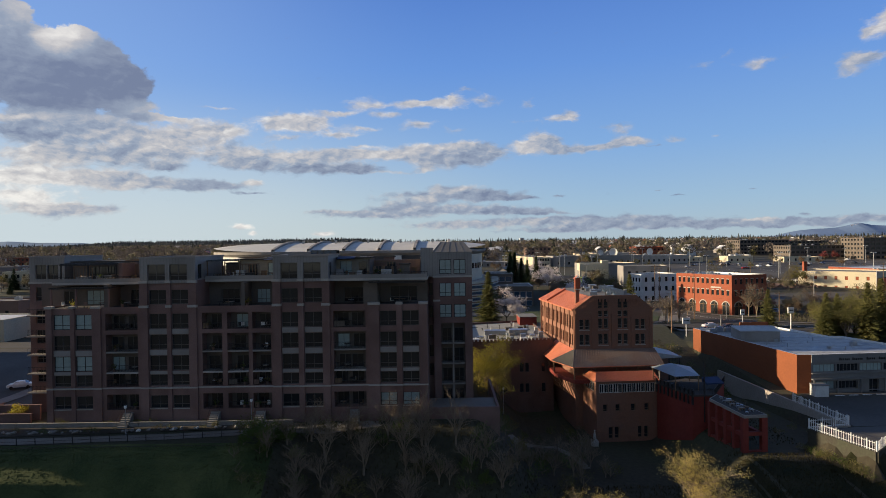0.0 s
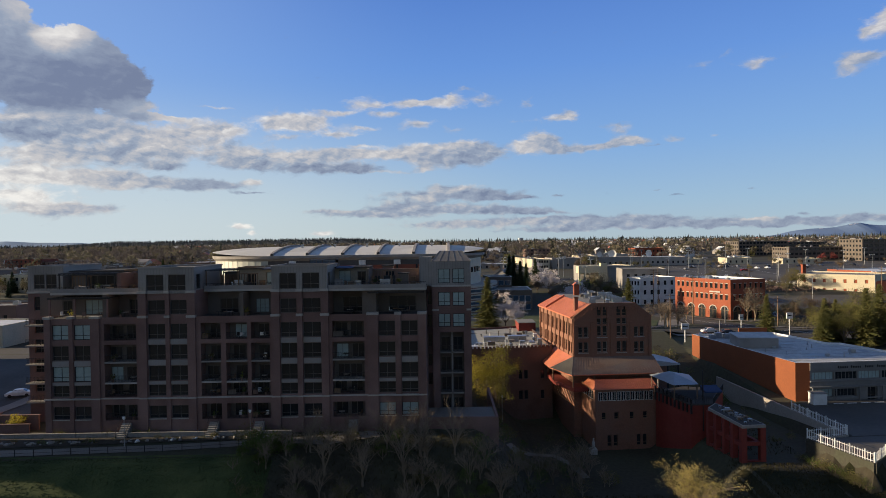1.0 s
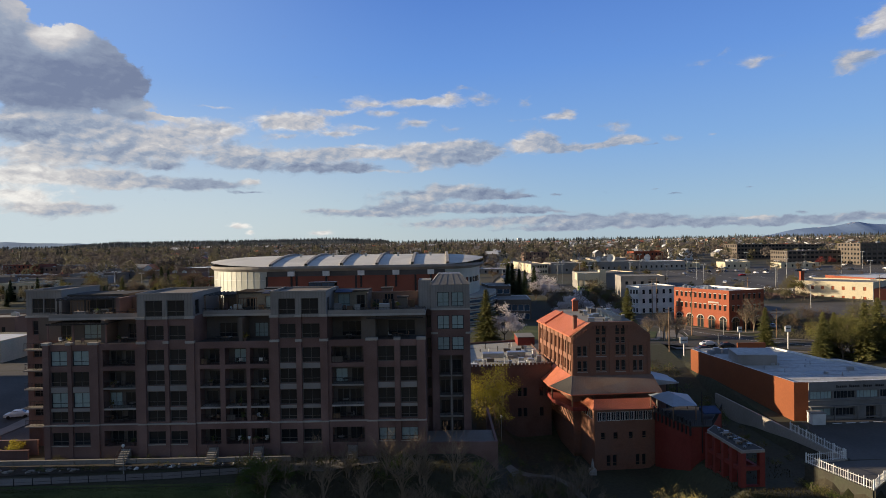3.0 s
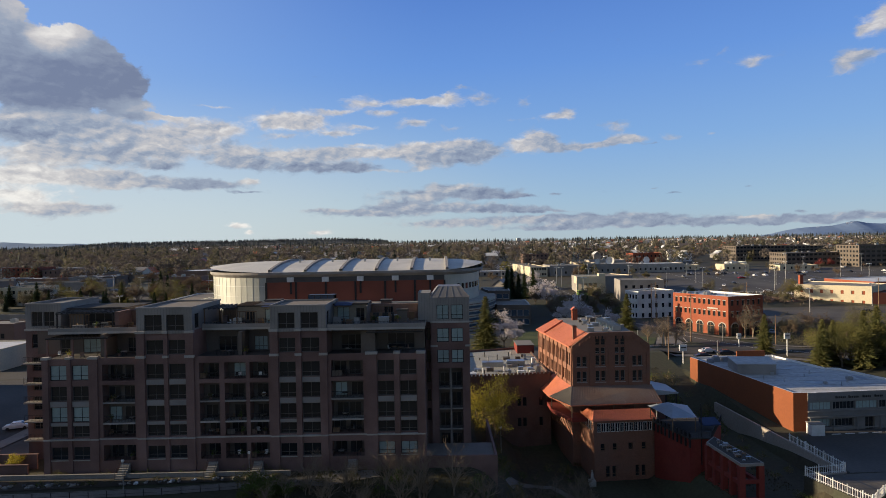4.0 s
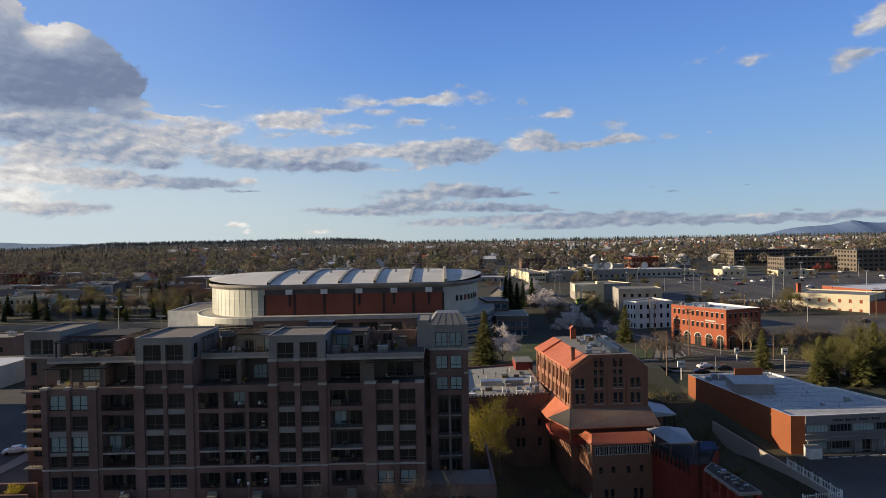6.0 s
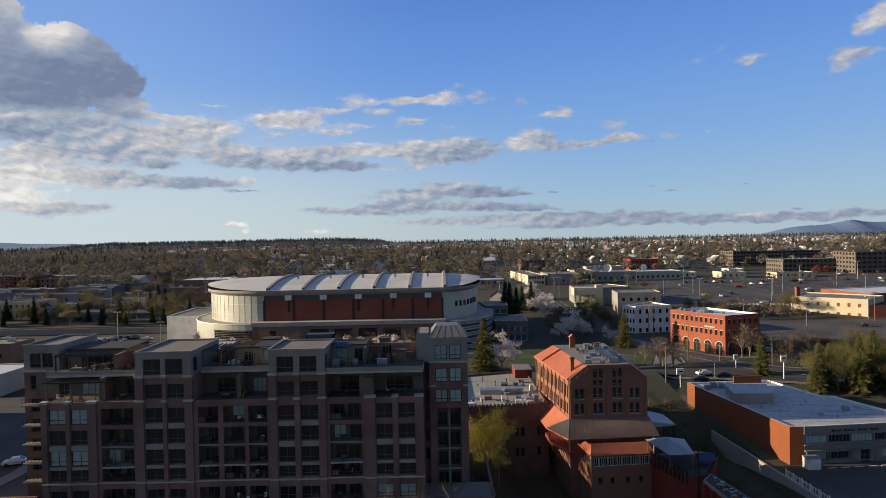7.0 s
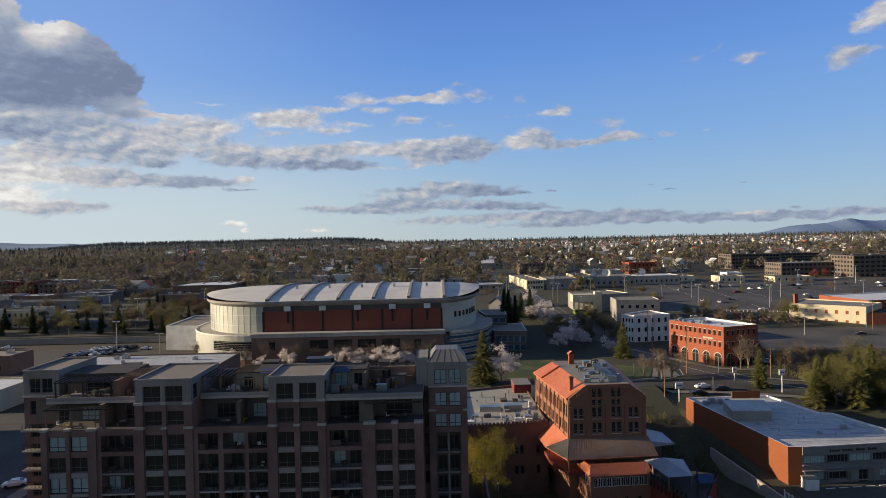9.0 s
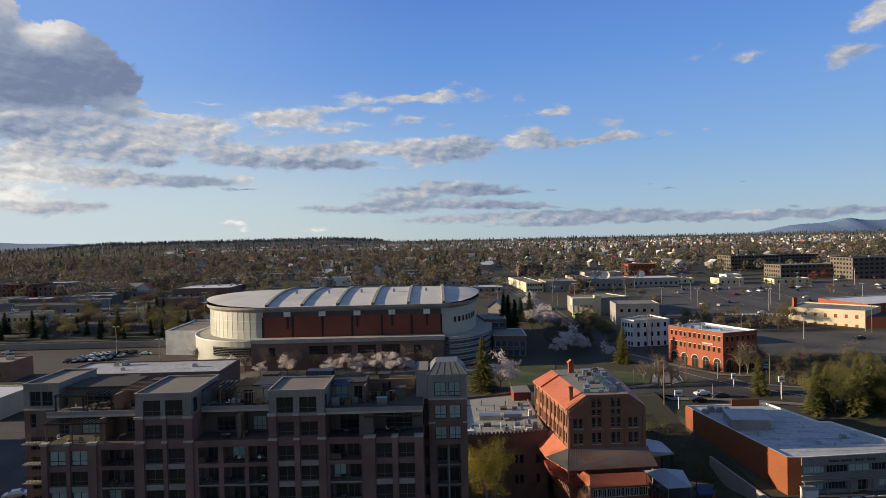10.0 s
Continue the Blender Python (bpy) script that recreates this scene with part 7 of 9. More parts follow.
for x, y, s in ((-19.5, 86.5, 1.0), (-17.0, 84.0, 0.9), (-14.0, 87.5, 0.95), (-11.5, 83.0, 1.0), (-8.5, 88.0, 0.9), (-6.0, 85.0, 1.15), (-3.5, 87.0, 1.15), (-1.0, 82.5, 0.9), (1.5, 87.5, 1.2), (3.5, 84.0, 1.0), (6.0, 86.5, 1.0),
                (8.0, 83.5, 0.8), (-22.5, 84.5, 0.8), (-24.5, 81.5, 0.7), (10.5, 88.0, 0.7), (-15.5, 79.5, 0.7), (-5.0, 79.0, 0.75), (2.0, 78.5, 0.8), (13.0, 92.5, 0.7), (-9.5, 80.5, 0.6), (-20.5, 79.0, 0.6), (17.5, 96.5, 0.7), (23.0, 101.0, 0.8)):
    plant(bare, x, y, tr, s)
for i in range(22):
    plant(bare, tr.uniform(-22, 9), tr.uniform(77, 89), tr, tr.uniform(0.45, 0.9))
for i in range(8):
    plant(bare, tr.uniform(9, 26), tr.uniform(92, 108), tr, tr.uniform(0.5, 0.9))
drop_models(bare)
shrub = [broad_tree(140 + i, "shrub", "leafless brown and green undergrowth shrub on the bank", "shrub", 3.0, OLIVE if i % 2 else MOSS, 9, 0.09, "bank undergrowth", 0.30, 2, 0.08, 1.0, TWIG) for i in range(4)]
for i in range(75):
    x = tr.uniform(-29, 22)
    y = tr.uniform(74, 90.5) if x < 6 else tr.uniform(80, 96)
    plant(shrub, x, y, tr, tr.uniform(0.6, 1.2))
for i in range(24):
    plant(shrub, tr.uniform(46, 60), tr.uniform(116, 150), tr, tr.uniform(0.6, 1.2))
for i in range(30):
    plant(shrub, tr.uniform(9, 27), tr.uniform(95, 122), tr, tr.uniform(0.5, 1.1))
for i in range(14):
    f = i / 13
    plant(shrub, 54.6 + 2.9 * f + tr.uniform(-0.6, 0.3), 91.0 - 10.5 * f, tr, tr.uniform(0.5, 0.75))
for i in range(18):
    plant(shrub, tr.uniform(52, 60), tr.uniform(98, 130), tr, tr.uniform(0.4, 0.8))
for i in range(30):
    plant(shrub, tr.uniform(103, 150), tr.uniform(176, 214), tr, tr.uniform(0.7, 1.5))
for i in range(26):
    x = tr.uniform(-66, -24)
    plant(shrub, x, interp(x, (-75, -24), (86.6, 90.0)) + tr.uniform(0, 1.2), tr, tr.uniform(0.2, 0.45))
for i in range(30):
    plant(shrub, tr.uniform(-61, -4), tr.uniform(91.4, 92.0), tr, tr.uniform(0.25, 0.5))
drop_models(shrub)
mossy = [broad_tree(150 + i, "green_bush", "dense mossy green bush at the edge of the path", "bush", 3.2, MOSS, 34, 0.10, "green bushes", 0.34, 2, 0.06, 1.1, TWIG) for i in range(2)]
for x, y, s in ((-26.5, 84.5, 1.0), (-24.5, 83.5, 1.1), (-22.5, 85.0, 0.9), (-25.5, 81.5, 0.9), (-21, 83, 0.8), (5.5, 83.0, 0.8), (-1.0, 84, 0.7), (-28, 82.5, 0.6)):
    plant(mossy, x, y, tr, s)
drop_models(mossy)
willow = [broad_tree(160 + i, "willow", "yellow green willow coming into leaf on the bank", "tree", 13.0, WILLOW, 16, 0.085, "willows", 0.34, 3, 0.48, 0.30, TWIG, 4) for i in range(2)]
for x, y, s in ((31.6, 75.0, 0.98), (32.4, 73.6, 0.9), (18.6, 74.5, 0.76), (15.2, 74.0, 0.72), (20.5, 73.5, 0.70)):
    plant(willow, x, y, tr, s, None, 0.97, 1.03)
drop_models(willow)
gold = [broad_tree(170 + i, "spring_tree", "small tree in yellow green spring leaf", "tree", 11.0, SPRING, 30, 0.12, "trees beside the mill", 0.55, 3, 0.2, 0.7) for i in range(2)]
for x, y, z, s in ((8.6, 116.5, -3.2, 1.05), (11.0, 119.0, -3.0, 0.95), (7.0, 120.0, -2.5, 0.9), (9.8, 114.5, -4.0, 0.7)):
    plant(gold, x, y, tr, s, z)
drop_models(gold)
forsythia = broad_tree(180, "forsythia", "bright yellow flowering forsythia bush", "bush", 2.6, YELLOW, 22, 0.10, "", 0.25, 2, 0.05, 1.1, TWIG)
forsythia.location = (-67.5, 94.4, 1.4)
cherry = [broad_tree(190 + i, "cherry_tree", "flowering cherry tree full of pale pink blossom", "tree", 7.0, BLOSSOM, 18, 0.17, "cherry trees", 0.34, 3, 0.2, 0.85) for i in range(3)]
for x, y, s in ((-71, 207, 0.85), (-61, 205, 0.85), (-52, 206, 0.9), (-37, 204, 0.95), (-32, 205, 0.9), (-26.5, 204, 0.95), (-21.0, 203.5, 1.05), (-15.5, 203.5, 0.95), (-11, 203, 1.0), (19.0, 181, 1.35), (22.5, 184, 1.1),
                (47, 226, 1.2), (58, 236, 1.1), (50, 282, 1.35), (54, 290, 1.3), (46, 288, 1.3), (52, 335, 1.2), (51, 233, 1.3), (55, 230, 1.2), (63, 220, 1.0)):
    plant(cherry, x, y, tr, s)
drop_models(cherry)
poplar = [broad_tree(200 + i, "bare_poplar", "slim bare tree against the arena wall", "tree", 10.0, TOWN_BROWN, 5, 0.10, "slim bare trees at the arena", 0.24, 3, 0.06, 0.17, TWIG, 4) for i in range(3)]
for x in (-60.5, -50, -43.5, -36, -29, -23, -17, -11, -4.5, -68, -76):
    plant(poplar, x, 210.5, tr, 1.0)
for x, y, s in ((74, 199, 0.9), (80, 196, 0.8), (70.5, 179, 1.1), (68, 180.5, 1.15), (66.5, 179, 1.0), (97, 190, 1.2), (100, 191, 1.1), (104, 192, 1.0), (63.5, 183, 0.9), (-88, 232, 0.9), (-92, 228, 0.8), (-82, 222, 0.7)):
    plant(poplar, x, y, tr, s)
drop_models(poplar)
firs = [fir_tree(220 + i, "spruce", "tall green spruce tree", 15.0, 4.9, FIR, "spruces") for i in range(3)]
for x, y, s in ((13.4, 179.5, 1.15), (66.0, 212, 0.85), (91.5, 168.5, 0.72), (-147, 276, 0.8)):
    plant(firs, x, y, tr, s, None, 0.97, 1.03)
for x, y, s in ((99.5, 155.5, 0.95), (113.5, 155, 1.15), (104, 158, 0.85), (97, 152.5, 0.7), (107.5, 151.5, 1.0), (118, 151.5, 1.15), (123, 156, 1.1), (128, 154, 1.2)):
    plant(firs, x, y, tr, s * 0.95)
drop_models(firs)
pines = [broad_tree(230 + i, "pine", "bushy olive green pine with a rounded crown", "pine", 12.0, PINE, 44, 0.13, "pines beside the office", 0.62, 3, 0.12, 0.42) for i in range(3)]
for x, y, s in ((103, 153, 0.85), (106.5, 155, 1.0), (110, 152.5, 1.05), (117, 153, 1.0), (108, 160, 0.95), (114, 164, 1.05), (120, 158, 1.1), (125, 162, 1.1), (122, 152, 1.0), (130, 158, 1.1), (101, 158, 0.7)):
    plant(pines, x, y, tr, s)
drop_models(pines)
darks = [fir_tree(240 + i, "dark_spruce", "dark spruce tree in shade", 15.0, 3.8, CONIFER, "dark spruces") for i in range(2)]
for x, y, s in ((62, 252, 0.5), (58, 262, 0.45), (64, 268, 0.4), (29, 262, 1.15), (32, 268, 1.3), (35.5, 272, 1.2), (31, 276, 1.1), (42.1, 300, 0.9), (47.6, 306, 0.95), (-146, 304, 0.75), (-142, 304, 0.8), (-138.5, 304, 0.85), (-163, 279, 0.6), (-158, 283, 0.55), (-170, 283, 0.5), (-131, 274, 0.55), (-178, 272, 0.6), (-186, 276, 0.7), (-196, 270, 0.55), (-124, 270, 0.5), (-152, 270, 0.5), (-212, 276, 0.6), (-118, 284, 0.6), (-205, 285, 0.7), (-140, 268, 0.45)):
    plant(darks, x, y, tr, s)
drop_models(darks)
budding = [broad_tree(260 + i, "budding_tree", "tree with thin olive brown buds", "tree", 10.0, (OLIVE, BROWN, BROWN, TOWN_OLIVE)[i], 22, 0.17, "street trees", 0.6, 3, 0.25, 0.75) for i in range(4)]
for i in range(52):
    plant(budding, tr.uniform(-270, -104), tr.uniform(267, 330), tr, tr.uniform(0.35, 0.75))
for i in range(34):
    plant(budding, tr.uniform(-225, -106), tr.uniform(268, 300), tr, tr.uniform(0.5, 1.0))
for i in range(26):
    plant(budding, tr.choice([tr.uniform(44, 57), tr.uniform(71, 76)]), tr.uniform(240, 300), tr, tr.uniform(0.45, 0.75))
for i in range(26):
    plant(budding, tr.uniform(106, 150), tr.uniform(176, 204), tr, tr.uniform(0.3, 0.6))
for i in range(34):
    plant(budding, tr.uniform(112, 168), tr.uniform(266, 300), tr, tr.uniform(0.3, 0.6))
for i in range(40):
    plant(budding, tr.uniform(120, 340), tr.choice([340, 372, 404, 436]) + tr.uniform(-3, 3), tr, tr.uniform(0.4, 0.6))
for i in range(110):
    x, y = tr.uniform(-260, 300), tr.uniform(285, 470)
    if -115 < x < 40 and y < 292 or 40 < x < 80 or abs(x) > 0.78 * y + 20 or (112 < x < 330 and 300 < y < 455 and tr.random() < 0.9) or (-112 < x < 30 and y < 300):
        continue
    if 60 < x < 112 and y < 345 or 165 < x < 265 and y < 335:
        continue
    plant(budding, x, y, tr, tr.uniform(0.6, 1.0))
for i in range(30):
    plant(budding, tr.uniform(53, 66), tr.uniform(240, 280), tr, tr.uniform(0.4, 0.75))
for x, y, s in ((-176, 277, 0.7), (-163, 290, 0.9), (-135, 285, 0.8), (-128, 292, 0.9), (-150, 290, 0.8), (165, 284, 0.9), (167, 280, 0.8), (110, 188, 0.8), (118, 190, 0.8), (125, 192, 0.7), (134, 190, 0.8), (-118, 268, 0.8), (-185, 280, 0.6), (-205, 270, 0.7)):
    plant(budding, x, y, tr, s)
drop_models(budding)
reds = [broad_tree(280, "red_tree", "small tree with dull red spring crown", "tree", 6.0, REDBUD, 18, 0.3, "red crowned trees", 0.5, 2, 0.2, 0.9)]
for x, y in ((-268, 390), (-258, 392), (-248, 391), (-238, 392), (-228, 392), (290, 455), (300, 458), (112, 208)):
    plant(reds, x, y, tr, 1.0)
drop_models(reds)


# far woods, too many to count
def woods(name, label, material, seed, n, y0, y1, k, kind, size):
    g = np.random.default_rng(seed)
    y = np.sqrt(g.uniform(y0 ** 2, y1 ** 2, n))
    x = g.uniform(-1, 1, n) * (0.80 * y + 40)
    keep = ~((x > 52 - (y - 300) * 0.035) & (x < 74 - (y - 300) * 0.045) & (y < 800)) & ~((y < 480) & (x > 90))
    keep &= ~((x > 60) & (g.uniform(0, 1, n) < 0.38))   # more open town to the east
    if kind == "fir":                                # conifers stand in clumps
        keep &= np.array([noise.noise((a_ * 0.011, b_ * 0.006, seed)) + 0.22 > g.uniform(0, 0.5) for a_, b_ in zip(x, y)])
    x, y = x[keep], y[keep]
    vs, fs = [], []
    for cx, cy in zip(x, y):
        h = size * g.uniform(0.6, 1.35)
        z = gz(cx, cy)
        r = h * (0.22 if kind == "fir" else 0.42)
        u = g.uniform(0, 1, k)
        a = g.uniform(0, 6.283, k)
        if kind == "fir":
            zz = h * (0.12 + 0.88 * u)
            rr = r * (1 - u) ** 0.9 * g.uniform(0.5, 1, k) + 0.05
        else:
            q = np.arccos(1 - 1.7 * u)
            zz = h * 0.60 + h * 0.40 * np.cos(q) * g.uniform(0.7, 1.05, k)
            rr = r * np.sin(q) * g.uniform(0.55, 1.1, k)
        px, py, pz = cx + rr * np.cos(a), cy + rr * np.sin(a), z + zz
        s = r * (0.42 if kind == "fir" else 0.22) * g.uniform(0.4, 1.2, k)
        d = g.normal(0, 1, (k, 2, 3))
        d /= np.linalg.norm(d, axis=2, keepdims=True)
        base_ = len(vs)
        c = np.stack([px, py, pz], 1)
        p0, p1, p2 = c + d[:, 0] * s[:, None], c - d[:, 0] * s[:, None] * 0.6 + d[:, 1] * s[:, None] * 0.5, c - d[:, 1] * s[:, None] * 0.9
        block = np.stack([p0, p1, p2], 1).reshape(-1, 3)
        vs.extend(map(tuple, block))
        fs.extend((base_ + 3 * i, base_ + 3 * i + 1, base_ + 3 * i + 2) for i in range(k))
    me = bpy.data.meshes.new(name)
    me.from_pydata(vs, [], fs)
    me.materials.append(material)
    return tagged(new(name, me), label, "trees", "", "stuff")


# haze over these trees is only in their greyed materials
woods("town_trees", "brown leafless trees among the far houses", TOWN_BROWN, 1, 1500, 430, 1100, 210, "broad", 11)
woods("town_trees", "olive budding trees among the far houses", TOWN_OLIVE, 2, 1000, 430, 1100, 210, "broad", 11)
woods("town_trees", "yellow green spring trees among the far houses", OLIVE, 3, 170, 430, 1000, 190, "broad", 8)
woods("town_conifers", "dark conifers among the far houses", TOWN_FIR, 4, 700, 450, 1200, 90, "fir", 13)
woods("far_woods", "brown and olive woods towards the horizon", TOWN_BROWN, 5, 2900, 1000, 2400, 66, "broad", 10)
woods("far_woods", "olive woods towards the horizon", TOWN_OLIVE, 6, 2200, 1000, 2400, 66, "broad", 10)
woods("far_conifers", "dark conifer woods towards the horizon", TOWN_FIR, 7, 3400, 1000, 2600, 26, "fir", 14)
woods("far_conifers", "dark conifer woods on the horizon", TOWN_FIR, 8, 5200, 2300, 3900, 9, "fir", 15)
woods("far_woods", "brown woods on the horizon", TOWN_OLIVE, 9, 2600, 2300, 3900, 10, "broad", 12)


# rough grass on the bank
def tufts(name, label, material, seed, n, area, h):
    g = random.Random(seed)
    vs, fs = [], []
    while len(fs) < n * 3:
        x, y = g.uniform(area[0], area[1]), g.uniform(area[2], area[3])
        if noise.noise((x * 0.16, y * 0.22, seed)) < (-0.7 if h < 0.3 else -0.12) or (45 < x < 56.5 and y > 89.8 and y < 93.5) or (56 < x < 100 and y > 80.4 + 0.8 * max(0.0, x - 58.7)):
            continue
        z = gz(x, y)
        for _ in range(3):
            a = g.uniform(0, 6.283)
            dx, dy = math.cos(a), math.sin(a)
            w, t = g.uniform(0.03, 0.09), h * g.uniform(0.4, 1.3)
            k = len(vs)
            lx, ly = g.uniform(-0.3, 0.3) * t, g.uniform(-0.3, 0.3) * t
            vs += [(x - dx * w, y - dy * w, z - 0.03), (x + dx * w, y + dy * w, z - 0.03), (x + lx, y + ly, z + t)]
            fs.append((k, k + 1, k + 2))
    me = bpy.data.meshes.new(name)
    me.from_pydata(vs, [], fs)
    me.materials.append(material)
    tagged(new(name, me), label, "grass", "", "stuff")


tufts("bank_grass", "short green grass on the shaded bank", LAWN, 51, 14000, (-75, -24, 66, 82.6), 0.12)
tufts("bank_grass", "rough dry grass and weeds on the bank", DRY, 52, 12000, (-26, 58, 70, 92), 0.28)
tufts("bank_grass", "rough dry grass on the slope below the parking lot", DRY, 53, 9000, (44, 84, 62, 155), 0.24)
tufts("bank_grass", "dry grass on the roadside mound", TOWN_OLIVE, 54, 5000, (104, 152, 172, 220), 0.6)

# ---- hills on the horizon ----
def ridge(name, label, y, heights, depth, material):
    """A long hill: (x, height) along its crest."""
    xs_, zs_ = zip(*heights)
    rg = random.Random(3)
    bm = bmesh.new()
    rows = []
    n = 420
    for j, (dy, f) in enumerate(((-depth, 0.0), (-depth * 0.5, 0.55), (0, 1.0), (depth * 0.2, 0.0))):
        row = []
        for i in range(n + 1):
            x = xs_[0] + (xs_[-1] - xs_[0]) * i / n
            h = interp(x, xs_, zs_) * f
            row.append(bm.verts.new((x, y + dy, 30 * (f > 0) * 0 + h + (noise.noise((x * 0.006, j * 3.1, 0)) * 0.08 * h + rg.uniform(-0.3, 0.3) * (material is HILL) if f else -20))))
        rows.append(row)
    for a_, b_ in zip(rows, rows[1:]):
        for i in range(n):
            bm.faces.new((a_[i], a_[i + 1], b_[i + 1], b_[i]))
    return tagged(part(name, bm, material, None), label, "hill", "", "structure")


# aerial haze is painted into these hill and mountain colours
HILL = mat("far wooded hillside, haze in its colour", (0.052, 0.062, 0.066), 0.95, 0, 0.5, 0.01, 0.06, 0, (0.064, 0.072, 0.075))
HAZE_HILL = mat("distant mountain, haze blue in its colour", (0.15, 0.23, 0.38), 0.95, 0, 0.15, 0.002, 0.01, 0, (0.18, 0.26, 0.41))
WOODED = ((-2700, 22), (-2450, 40), (-2200, 58), (-2000, 54), (-1700, 56), (-1200, 58), (-700, 62), (-480, 50), (-300, 34))
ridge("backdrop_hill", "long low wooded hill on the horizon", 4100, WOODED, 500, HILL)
ridge("backdrop_mountain", "mountain in painted haze blue with a little snow on top", 4500, ((2300, 24), (2420, 36), (2515, 50), (2600, 68), (2680, 84), (2760, 92), (2860, 98), (2960, 104), (3040, 118), (3100, 128), (3150, 130), (3220, 122), (3330, 114), (3600, 110), (4000, 100)), 300, HAZE_HILL)
SNOW = mat("old snow", (0.62, 0.66, 0.74), 0.9, 0, 0.1, 0.01, 0.05, 0)
for x_, w_, z_ in ((3080, 26, 120), (3120, 34, 124), (3165, 26, 121), (2850, 22, 91), (3210, 16, 115)):
    bm = bmesh.new()
    prism(bm, [(x_ - w_, 4476), (x_ + w_, 4476), (x_ + w_ * 0.5, 4490), (x_ - w_ * 0.6, 4490)], z_ - 8, [z_ - 5, z_ - 6, z_ + 4, z_ + 3])
    tagged(part("backdrop_snow", bm, SNOW, None), "streak of old snow on the mountain", "snow", "", "structure")
# the farthest range, its haze painted in as pale blue
ridge("backdrop_mountain", "far mountains, pale haze blue in their colour", 4600, ((-4200, 60), (-3700, 72), (-3350, 84), (-3100, 70), (-2800, 66), (-2500, 40)), 200, mat("far mountains, pale haze blue in their colour", (0.27, 0.37, 0.49), 0.95, 0, 0.1, 0.002, 0.01, 0))

# ---- town beyond ----
town = random.Random(31)


def hall(name, label, x0, x1, y, z0, z1, wall, roof, depth=18, cols=6, rows=2, turn=0.0, frame=DARK, glass=GLASS, win_w=1.3, category="building"):
    """A plain flat-roofed building whose front runs from x0 to x1 at y."""
    c, s = math.cos(radians(turn)), math.sin(radians(turn))
    w = x1 - x0
    pts = [(x0 + u * c - v * s, y + u * s + v * c) for u, v in ((0, 0), (w, 0), (w, depth), (0, depth))]
    h = (z1 - z0)
    st = h / max(1, rows)
    spec = [(z0 + st * (r + 0.28), min(1.7, st * 0.48)) for r in range(rows)]
    faces = {0: grid_holes(w, cols, min(win_w, w / cols * 0.7), spec, 0.6)} if cols else {}
    if cols > 4:
        faces[3] = grid_holes(depth, max(1, cols // 2), min(win_w, depth / cols), spec, 0.6)
    b = flat_building(name, label, category, pts, z0 - 1.5, z1, wall, roof, faces, 0.4, None, "", frame, glass)
    for _ in range(town.randint(1, 4)):
        u, v, q = town.uniform(0.2, 0.8) * w, town.uniform(0.2, 0.8) * depth, town.uniform(0.4, 1.0)
        x, yy = x0 + u * c - v * s, y + u * s + v * c
        part("roof_unit", boxes((x - q, x + q, yy - q, yy + q, z1 - 0.4, z1 + q * 0.9), (x - q * 0.5, x + q * 0.5, yy - q * 0.5, yy + q * 0.5, z1 + q * 0.9, z1 + q * 1.2)), METAL, b)
    return b


hall("brick_block", "dark red brick block with small windows", -334, -306, 457, 11, 21, BRICK_ARENA, ROOF_DARK, 20, 8, 3)
hall("shop_building", "grey flat roofed shop building", -304, -284, 458, 11, 19, BRICK_DIM, ROOF_GREY, 16, 5, 2)
hall("shop_building", "white flat roofed shop building", -336, -302, 500, 12, 19, STUCCO, ROOF_WHITE, 18, 6, 2)
hall("shop_building", "pale grey shop building", -296, -268, 500, 12, 18, STONE, ROOF_WHITE, 18, 5, 2)
hall("tan_brick_building", "tan brick building with small square windows", -212, -194, 287, 8.3, 17, CREAM, ROOF_DARK, 18, 6, 2)
hall("shed", "long white walled shed with a dark roof", -262, -200, 342, 10, 16, STUCCO, ROOF_DARK, 16, 8, 1)
hall("shop_building", "low grey shop building with dark windows", -252, -226, 420, 10, 16, BRICK_DIM, ROOF_GREY, 14, 7, 1)
hall("white_hall", "wide low hall with a bright white roof", -184, -144, 418, 10, 18, BRICK_DIM, ROOF_WHITE, 36, 8, 1)
hall("shop_building", "white flat roofed shop building", -200, -172, 520, 12, 18, WHITE, ROOF_WHITE, 18, 5, 1)
hall("shop_building", "pale flat roofed shop building", -168, -130, 560, 12.5, 19, STUCCO, ROOF_GREY, 18, 7, 2)
hall("shop_building", "long low white building", -320, -258, 560, 12.5, 17.5, STUCCO, ROOF_WHITE, 16, 9, 1)
hall("shop_building", "long pale low shop building", -278, -240, 600, 13, 18.5, STONE, ROOF_WHITE, 16, 6, 1)
hall("long_shed", "long low building with a pale roof", -36, 24, 470, 11.5, 15, STONE, ROOF_TAN, 16, 9, 1)
hall("shop_building", "low white roofed shop building", 20, 47, 420, 10, 14, STUCCO, ROOF_WHITE, 20, 6, 1)
hall("grey_warehouse", "grey blank sided warehouse", 76, 98, 413, 9.5, 17.5, STUCCO, ROOF_GREY, 30, 3, 1)
hall("cream_block", "sunlit cream corner block", 62, 74, 411, 10, 17, CREAM, ROOF_TAN, 62, 6, 2, 4.4)
hall("brown_block", "three storey brown brick block", 76, 99, 545, 12.5, 22.5, BRICK_DIM, ROOF_TAN, 18, 6, 3)
hall("warehouse", "tan brick flat roofed warehouse", 99, 112, 430, 10, 18.5, CREAM, ROOF_DARK, 26, 5, 2)
hall("warehouse", "long grey warehouse with a dark base", 105, 142, 425, 10, 17.5, STUCCO, ROOF_GREY, 26, 9, 1)
hall("warehouse", "white and dark striped shop building", 142, 176, 430, 10.5, 17, STONE, ROOF_WHITE, 22, 9, 1)
